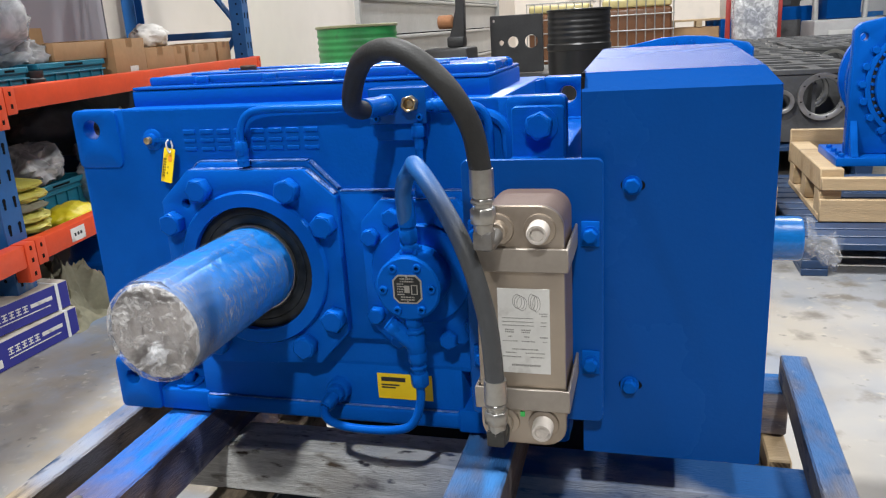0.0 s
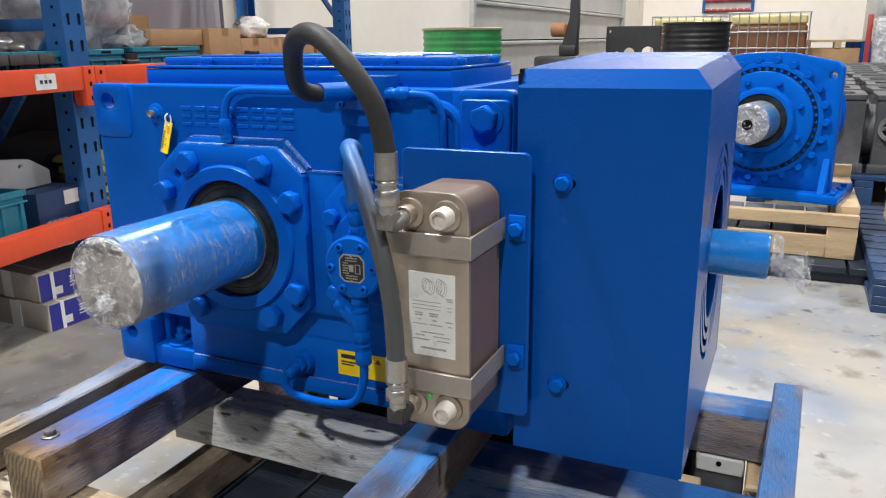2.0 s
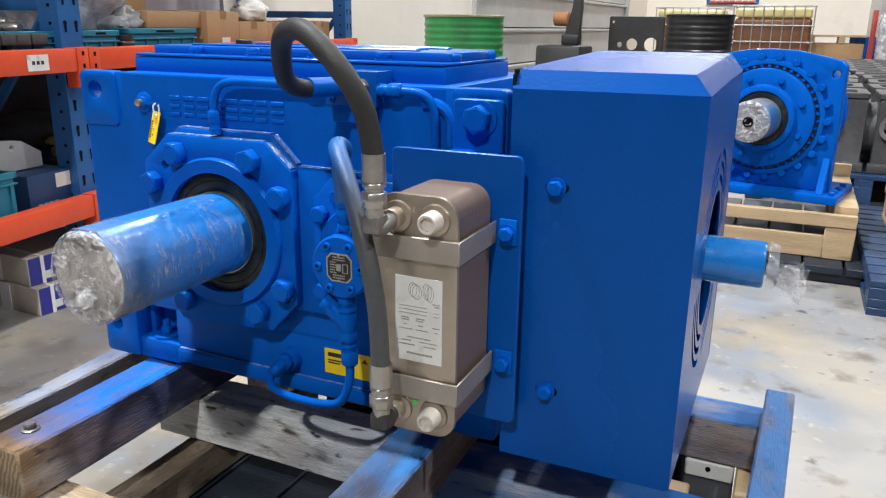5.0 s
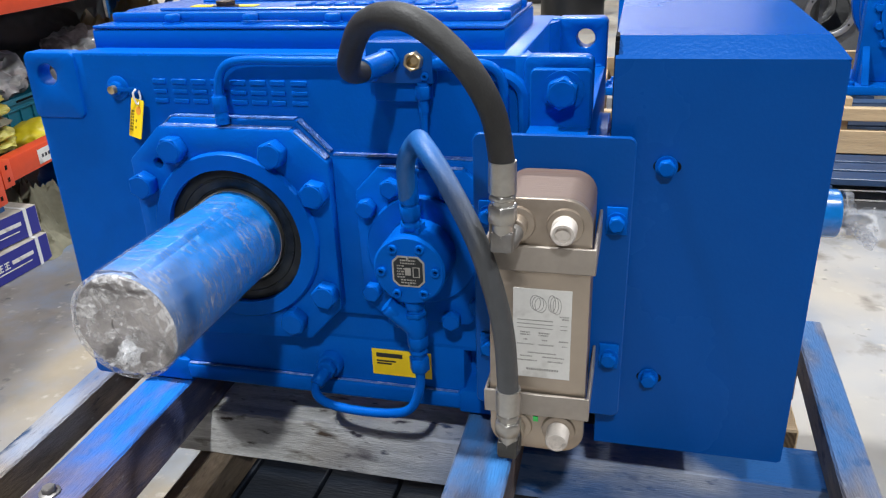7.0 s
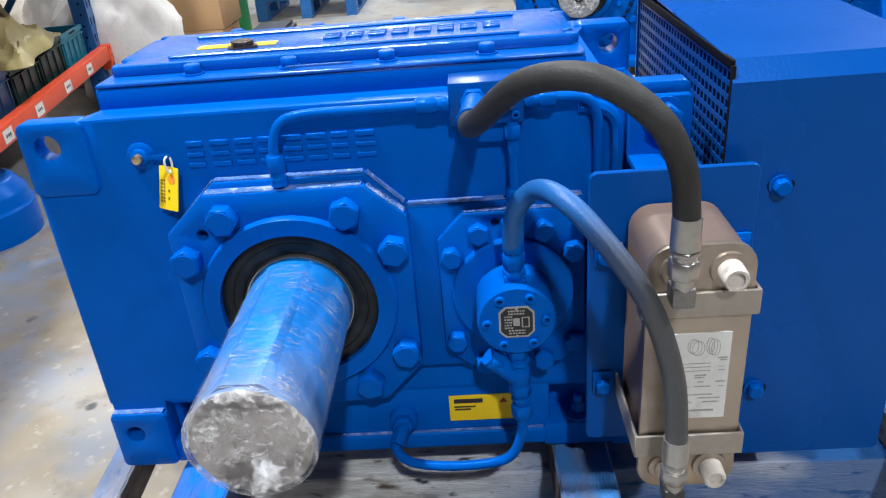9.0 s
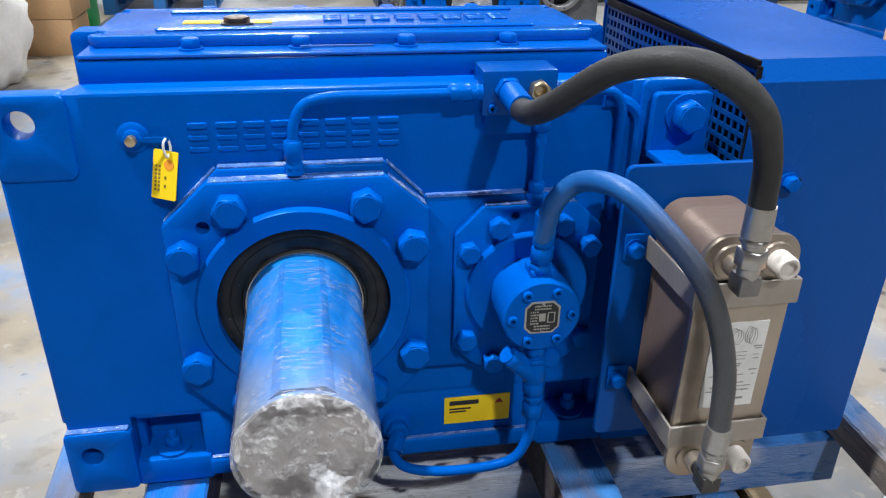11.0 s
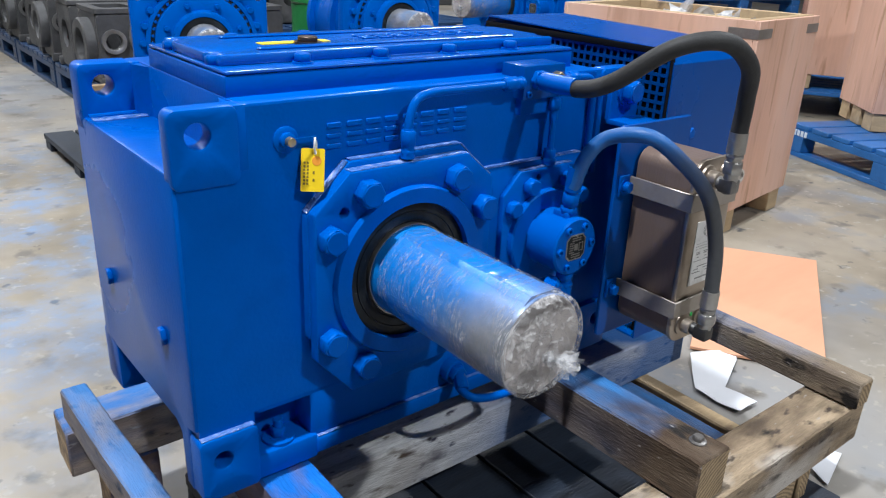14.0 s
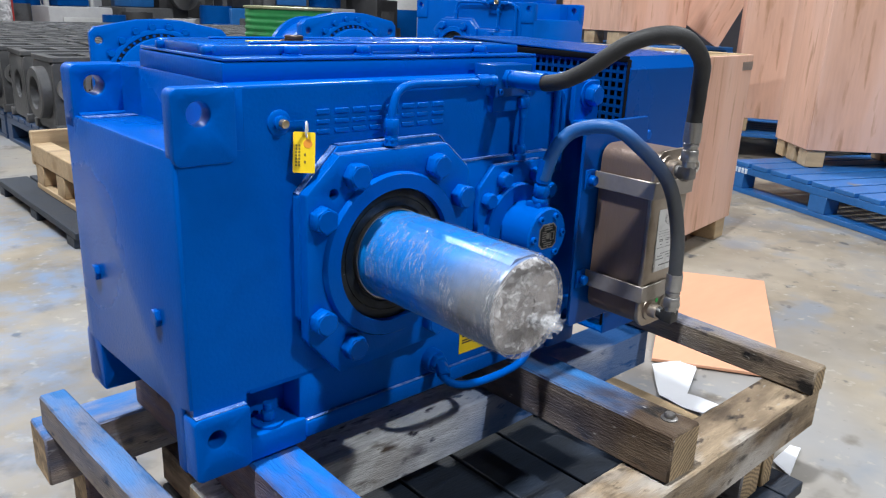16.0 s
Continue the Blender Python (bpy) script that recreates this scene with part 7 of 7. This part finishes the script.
def sheet_heap(name, m, sx, sy, sz, mat, label, category, seed, n=34):
    """A thin sheet thrown down in folds."""
    bm = bmesh.new()
    bmesh.ops.create_grid(bm, x_segments=n, y_segments=n, size=0.5)
    for v in bm.verts:
        u, w = v.co.x, v.co.y
        f = 0.5 - abs(noise.noise(Vector((u * 4 + seed, w * 3, 0.3)))) * 1.6 + 0.35 * (0.5 - abs(noise.noise(Vector((u * 9, w * 8 + seed, 2)))) * 2)
        d = max(0.0, 1 - (2 * abs(u)) ** 3) * max(0.0, 1 - (2 * abs(w)) ** 3)
        e = noise.noise_vector(Vector((u * 3 + seed, w * 3, 1.0)))
        v.co = Vector((u * sx * (1 + 0.3 * e.x), w * sy * (1 + 0.3 * e.y), sz * max(0.0, d * (0.5 + f * 0.95))))
    bmesh.ops.solidify(bm, geom=bm.faces[:], thickness=0.002)
    return thing(name, bm, mat, label, category, m=m, angle=32)


def carton(m, sx, sy, h, mat, label, group="", tape=True, label_at=None):
    ob = thing("carton", None, None, label, "box", group, m=m)
    part("body", cube(0, sx, 0, sy, 0, h, 0.003), mat, ob)
    if tape:
        bm = bmesh.new()
        box(bm, sx * 0.1, sx * 0.9, sy / 2 - 0.0015, sy / 2 + 0.0015, h + 0.0002, h + 0.0012)
        part("flap_joint", bm, DARK_WOOD, ob)
        bm = bmesh.new()
        box(bm, -0.0006, sx + 0.0006, sy / 2 - 0.022, sy / 2 + 0.022, h - 0.03, h + 0.0016)
        part("tape", bm, CARTON_TAPE, ob, "brown packing tape")
    if label_at:
        part("paper_label", cube(sx + 0.0004, sx + 0.0014, *label_at), WHITE_LABEL, ob, "white paper label")
    return ob


def open_box(m, sx, sy, h, label):
    """A cardboard box without a lid, its walls worn."""
    ob = thing("open_carton", None, None, label, "box", m=m)
    for a in ((0, sx, 0, 0.004), (0, sx, sy - 0.004, sy), (0, 0.004, 0.0045, sy - 0.0045), (sx - 0.004, sx, 0.0045, sy - 0.0045)):
        part("side", cube(*a, 0.0, h + (0.025 if a[1] - a[0] < 0.01 and a[0] == 0 else 0.0)), CARTON, ob)
    part("bottom", cube(0.0045, sx - 0.0045, 0.0045, sy - 0.0045, 0, 0.005), CARTON, ob)
    return ob


# upper shelf, far bay
plastic_bin(on_rack(-0.40, 0.062, S2), 0.36, 0.16, 0.10, BIN, "dark teal plastic bin on the shelf")
plastic_bin(on_rack(-0.42, 0.30, S2), 0.37, 0.375, 0.105, BIN, "bright teal plastic bin on the shelf")
lump("plastic_bag", on_rack(-0.30, 0.26, S2 + 0.085, 20), 0.42, 0.36, 0.40, FILM_BAG, "big clear plastic bag of dark parts", "bag", 2.0, 0.22, folds=0.10)
lump("plastic_bag", on_rack(-0.16, 0.36, S2 + 0.085, 0), 0.17, 0.15, 0.11, FILM_BAG, "small clear plastic bag hanging over a bin", "bag", 5.0, 0.3, folds=0.14)
open_box(on_rack(-0.44, 0.46, S2 + 0.106, 0), 0.17, 0.24, 0.115, "open brown cardboard box with plastic scraps")
sheet_heap("plastic_scrap", on_rack(-0.36, 0.58, S2 + 0.205), 0.15, 0.20, 0.06, WHITE_BAG, "crumpled white plastic in a box", "plastic", 6.0, 22)
carton(on_rack(-0.26, 0.40, S2 + 0.106, 1), 0.21, 0.33, 0.058, CARTON, "flat brown cardboard box lying on a bin", tape=False)
carton(on_rack(-0.31, 0.735, S2, 0), 0.28, 0.235, 0.17, CARTON, "brown cardboard box with a dark hand hole", label_at=(0.10, 0.16, 0.015, 0.07))
carton(on_rack(-0.30, 0.985, S2, -3), 0.27, 0.225, 0.132, CARTON, "brown cardboard box on the shelf", "shelf cartons")
carton(on_rack(-0.30, 1.225, S2, 2), 0.26, 0.13, 0.130, CARTON, "small brown cardboard box on the shelf", "shelf cartons")
carton(on_rack(-0.30, 1.37, S2, 5), 0.26, 0.13, 0.132, CARTON, "small brown cardboard box on the shelf", "shelf cartons")
carton(on_rack(-0.30, 1.54, S2, -4), 0.24, 0.19, 0.134, CARTON, "small brown cardboard box on the shelf", "shelf cartons")
carton(on_rack(-0.30, 1.76, S2, 3), 0.24, 0.19, 0.138, CARTON, "small brown cardboard box on the shelf", "shelf cartons")
lump("plastic_bag", on_rack(-0.20, 1.36, S2 + 0.133), 0.14, 0.17, 0.10, WHITE_BAG, "crumpled white plastic bag", "bag", 8.0, 0.4, folds=0.15)
bm = bmesh.new()
lathe(bm, (0, 0, 0), "z", [(0, 0.028), (0.06, 0.028), (0.065, 0.022), (0.075, 0.024), (0.085, 0.024)], 18)
thing("glue_tin", bm, BLACK_RUBBER, "small dark tin on the shelf", "tin", m=on_rack(-0.035, 0.262, S2))
# upper shelf, near bay
plastic_bin(on_rack(-0.42, -0.232, S2), 0.39, 0.185, 0.098, BIN, "teal plastic bin full of fittings")
plastic_bin(on_rack(-0.42, -0.575, S2), 0.39, 0.325, 0.098, BIN, "teal plastic bin full of fittings")
random.seed(5)
for k in range(22):
    bm = bmesh.new()
    lathe(bm, (0, 0, 0), "x", [(-0.04, 0.009), (-0.015, 0.013), (0.0, 0.018), (0.03, 0.017), (0.04, 0.012)], 14)
    thing("steel_fitting", bm, STEEL, "small machined steel fitting in a bin", "fitting", "loose fittings",
          m=on_rack(-0.12 - 0.055 * (k % 4), -0.13 - 0.062 * (k // 4) + (0.02 if k // 4 > 1 else 0), S2 + 0.106 + 0.014 * (k % 2), 25 * k + 8))
    if k % 4 == 0:
        y = -0.13 - 0.062 * (k // 4) + (0.02 if k // 4 > 1 else 0)
        thing("parts_tray", cube(-0.20, 0.20, -0.029, 0.029, 0.0, 0.030, 0.004), DARK_FAR, "dark heap of fittings filling a bin", "fittings", "loose fittings", m=on_rack(-0.21, y, S2 + 0.062))
carton(on_rack(-0.34, -0.72, S2, 2), 0.30, 0.14, 0.20, CARTON, "tall brown cardboard box on the shelf", "shelf cartons")
lump("plastic_bag", on_rack(-0.42, -0.25, S2 + 0.098), 0.26, 0.44, 0.20, FILM_BAG, "clear plastic bags heaped over the bins", "bag", 12.0, 0.3, folds=0.14)
lump("plastic_bag", on_rack(-0.30, -0.40, S2 + 0.118), 0.16, 0.24, 0.09, WHITE_BAG, "crumpled white plastic bag over the bins", "bag", 13.0, 0.4, folds=0.16)
# lower shelf, far bay
random.seed(9)
for k in range(6):
    lump("glove_pack", on_rack(-0.15 + random.uniform(-0.012, 0.012), 0.165 + random.uniform(-0.012, 0.012), S1 + 0.002 + k * 0.031, random.uniform(-12, 12)), 0.23, 0.20, 0.042,
         YELLOW_PACK if k % 3 else OLIVE_BAG, "flat yellow packet in a leaning stack", "packet", 14.0 + k, 0.16, "yellow packets")
lump("yellow_package", on_rack(-0.07, 0.345, S1), 0.13, 0.19, 0.085, YELLOW_BRIGHT, "bright yellow plastic package", "package", 15.0, 0.22, folds=0.1)
plastic_bin(on_rack(-0.46, 0.28, S1), 0.30, 0.36, 0.13, BIN, "teal plastic bin on the lower shelf")
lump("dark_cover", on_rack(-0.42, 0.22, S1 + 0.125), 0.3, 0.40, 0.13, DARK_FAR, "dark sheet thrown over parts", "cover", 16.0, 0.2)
lump("plastic_bag", on_rack(-0.27, 0.46, S1 + 0.125), 0.22, 0.22, 0.15, FILM_BAG, "clear bag of parts on the lower shelf", "bag", 18.0, 0.3, folds=0.14)
lump("plastic_bag", on_rack(-0.13, 0.74, S1), 0.24, 0.30, 0.20, FILM_BAG, "clear plastic bag of parts slumped on the shelf", "bag", 24.0, 0.3, folds=0.14)
lump("plastic_bag", on_rack(-0.22, 0.93, S1 + 0.10), 0.22, 0.28, 0.20, FILM_BAG, "clear plastic bag of parts slumped on a bin", "bag", 26.0, 0.3, folds=0.14)
plastic_bin(on_rack(-0.40, 0.86, S1), 0.37, 0.20, 0.165, BIN_DARK, "dark blue plastic bin on the lower shelf")
plastic_bin(on_rack(-0.40, 1.09, S1), 0.37, 0.26, 0.16, BIN_BLACK, "black-green plastic bin on the lower shelf")
plastic_bin(on_rack(-0.40, 1.38, S1), 0.37, 0.26, 0.17, BIN_BLACK, "dark teal plastic bin on the lower shelf")
plastic_bin(on_rack(-0.40, 1.67, S1), 0.37, 0.28, 0.165, BIN, "teal plastic bin on the lower shelf")
sheet_heap("gold_sheet", on_rack(-0.22, 1.40, S1 + 0.165, 12), 0.46, 0.78, 0.17, GOLD_BAG, "crumpled olive-gold plastic sheet over the bins", "sheet", 19.0, 44)
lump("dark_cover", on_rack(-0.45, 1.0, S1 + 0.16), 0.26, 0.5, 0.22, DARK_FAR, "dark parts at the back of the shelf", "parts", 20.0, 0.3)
# lower shelf, near bay
blue_box = carton(on_rack(-0.32, -0.228, S1), 0.29, 0.185, 0.128, BIN_DARK, "dark blue printed cardboard box with white label", tape=False, label_at=(0.105, 0.18, 0.078, 0.12))
for k in range(4):
    part("print_bar", cube(0.2905, 0.2915, 0.028 + k * 0.021, 0.043 + k * 0.021, 0.025, 0.042), INK_GREY, blue_box)
plastic_bin(on_rack(-0.42, -0.70, S1), 0.40, 0.415, 0.155, BIN, "teal plastic bin on the lower shelf")
bm = bmesh.new()
plate(bm, [(0, 0), (0.24, 0), (0.24, 0.045), (0.17, 0.085), (0.05, 0.10), (0, 0.09)], -0.02, 0.02, "x", [circle(0.13, 0.07, 0.005, 12)], bev=0.004)
thing("guard_plate", bm, GREY_PART, "pale grey curved sheet part", "sheet part", m=on_rack(-0.13, -0.315, S1 + 0.129))
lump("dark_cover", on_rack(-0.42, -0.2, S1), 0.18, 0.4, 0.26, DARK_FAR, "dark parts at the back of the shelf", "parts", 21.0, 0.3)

# boxes and bags on the floor by the rack
for k, z in enumerate((0.0, 0.0845)):
    ob = carton(pose(-1.925 - 0.03 * k, 1.455 + 0.012 * k, z, 0, 0, -1.5 - 2.5 * k), 0.235, 0.365, 0.082, CARTON_BEIGE, "violet-blue printed carton with pale worn ends and white straps", "blue cartons", False)
    bm = bmesh.new()
    box(bm, 0.2352, 0.2362, 0.004, 0.361, 0.002, 0.080)
    side = part("printed_side", bm, CARTON_BLUE, ob, "violet-blue printed side")
    for y in (0.04, 0.315):
        bm = bmesh.new()
        box(bm, 0.2364, 0.2380, y, y + 0.011, 0.0, 0.083)
        box(bm, 0.0, 0.2380, y, y + 0.011, 0.0822, 0.0832)
        part("strap", bm, TIE, ob, "white packing strap")
    bm = bmesh.new()
    box(bm, 0.07, 0.115, -0.0016, -0.0004, 0.0, 0.081)
    part("strap", bm, TIE, ob, "white packing strap")
    for j in range(5):
        bm = bmesh.new()
        y = 0.10 + j * 0.0235
        for z0, z1, a, b in ((0.053, 0.0565, 0.0, 0.018), (0.045, 0.048, 0.002, 0.016), (0.036, 0.0395, 0.0, 0.018), (0.040, 0.0525, 0.007, 0.0105)):
            box(bm, 0.2363, 0.2371, y + a, y + b, z0, z1)
        part("print_bar", bm, WHITE_LABEL, side)
    part("print_bar", cube(0.2363, 0.2371, 0.222, 0.300, 0.042, 0.053), WHITE_LABEL, side)
    part("print_bar", cube(0.2363, 0.2371, 0.10, 0.29, 0.026, 0.029), WHITE_LABEL, side)
    part("print_bar", cube(0.2363, 0.2371, 0.05, 0.075, 0.012, 0.035), WHITE_LABEL, side)
sheet_heap("khaki_cloth", pose(-1.85, 1.93, 0.0, 0, 0, 10), 0.31, 0.34, 0.18, OLIVE_BAG, "crumpled khaki cloth heap on the floor", "cloth", 23.0, 48)
cap = thing("motor_end", None, None, "round blue painted motor fan cowl standing on the floor", "motor cover", m=pose(-1.905, 2.335, 0))
bm = bmesh.new()
lathe(bm, (0, 0, 0), "z", [(0.0, 0.183), (0.090, 0.184), (0.098, 0.183), (0.102, 0.178), (0.110, 0.174), (0.136, 0.171), (0.143, 0.168), (0.150, 0.161), (0.172, 0.146), (0.180, 0.139), (0.184, 0.132)], 64)
part("cowl", bm, BLUE, cap, "blue stepped sheet steel cowl")
bm = bmesh.new()
for r in (0.034, 0.052, 0.070, 0.088, 0.106, 0.123):       # rings and cross bars of the air grille
    lathe(bm, (0, 0, 0), "z", [(0.1838, r - 0.003), (0.1862, r - 0.002), (0.1862, r + 0.002), (0.1838, r + 0.003)], 48, caps=False)
for k in range(-8, 9):
    h = math.sqrt(0.125 ** 2 - (k * 0.0145) ** 2)
    box(bm, -h, h, k * 0.0145 - 0.0012, k * 0.0145 + 0.0012, 0.1839, 0.1856)
part("vent_grille", bm, BLUE_DARK, cap, "dark blue round air grille")
bm = bmesh.new()
lathe(bm, (0, 0, 0), "z", [(0.1839, 0.024), (0.1885, 0.022), (0.190, 0.018)], 24)
part("grille_hub", bm, BLUE, cap)
for a in (-52, 68, 188):
    bm = bmesh.new()
    t = radians(a)
    lathe(bm, (0.1835 * math.cos(t), 0.1835 * math.sin(t), 0.045), "y", [(-0.004, 0.006), (0.004, 0.006)], 12)
    part("screw_hole", bm, BLACK_GAP, cap)
lump("white_sack", pose(-2.06, 4.06, 0), 0.58, 0.52, 0.66, WHITE_BAG, "full white woven sack on the floor", "sack", 31.0, 0.16, "white sacks", folds=0.10)
lump("white_sack", pose(-2.42, 4.45, 0), 0.55, 0.55, 0.68, WHITE_BAG, "full white woven sack on the floor", "sack", 33.0, 0.16, "white sacks", folds=0.10)
carton(pose(-2.12, 4.66, 0.0, 0, 0, 2), 0.38, 0.40, 0.188, CARTON, "brown cardboard box on the floor", "floor cartons")
carton(pose(-2.11, 4.67, 0.190, 0, 0, 0), 0.38, 0.40, 0.188, CARTON, "brown cardboard box stacked on another", "floor cartons")
boards = thing("board_stack", None, None, "stack of dark oily boards on the floor", "boards")
for k in range(4):
    part("board", cube(-1.72 + 0.01 * (k % 2), -1.50 + 0.012 * (k % 3), 4.72, 5.45, k * 0.022, k * 0.022 + 0.0215, 0.002, 1), DARK_WOOD, boards)
steel_pallet(pose(-1.88, 5.98, 0), 0.75, 0.8, 0.16, 8, "blue pallet standing empty far back", "far pallets")
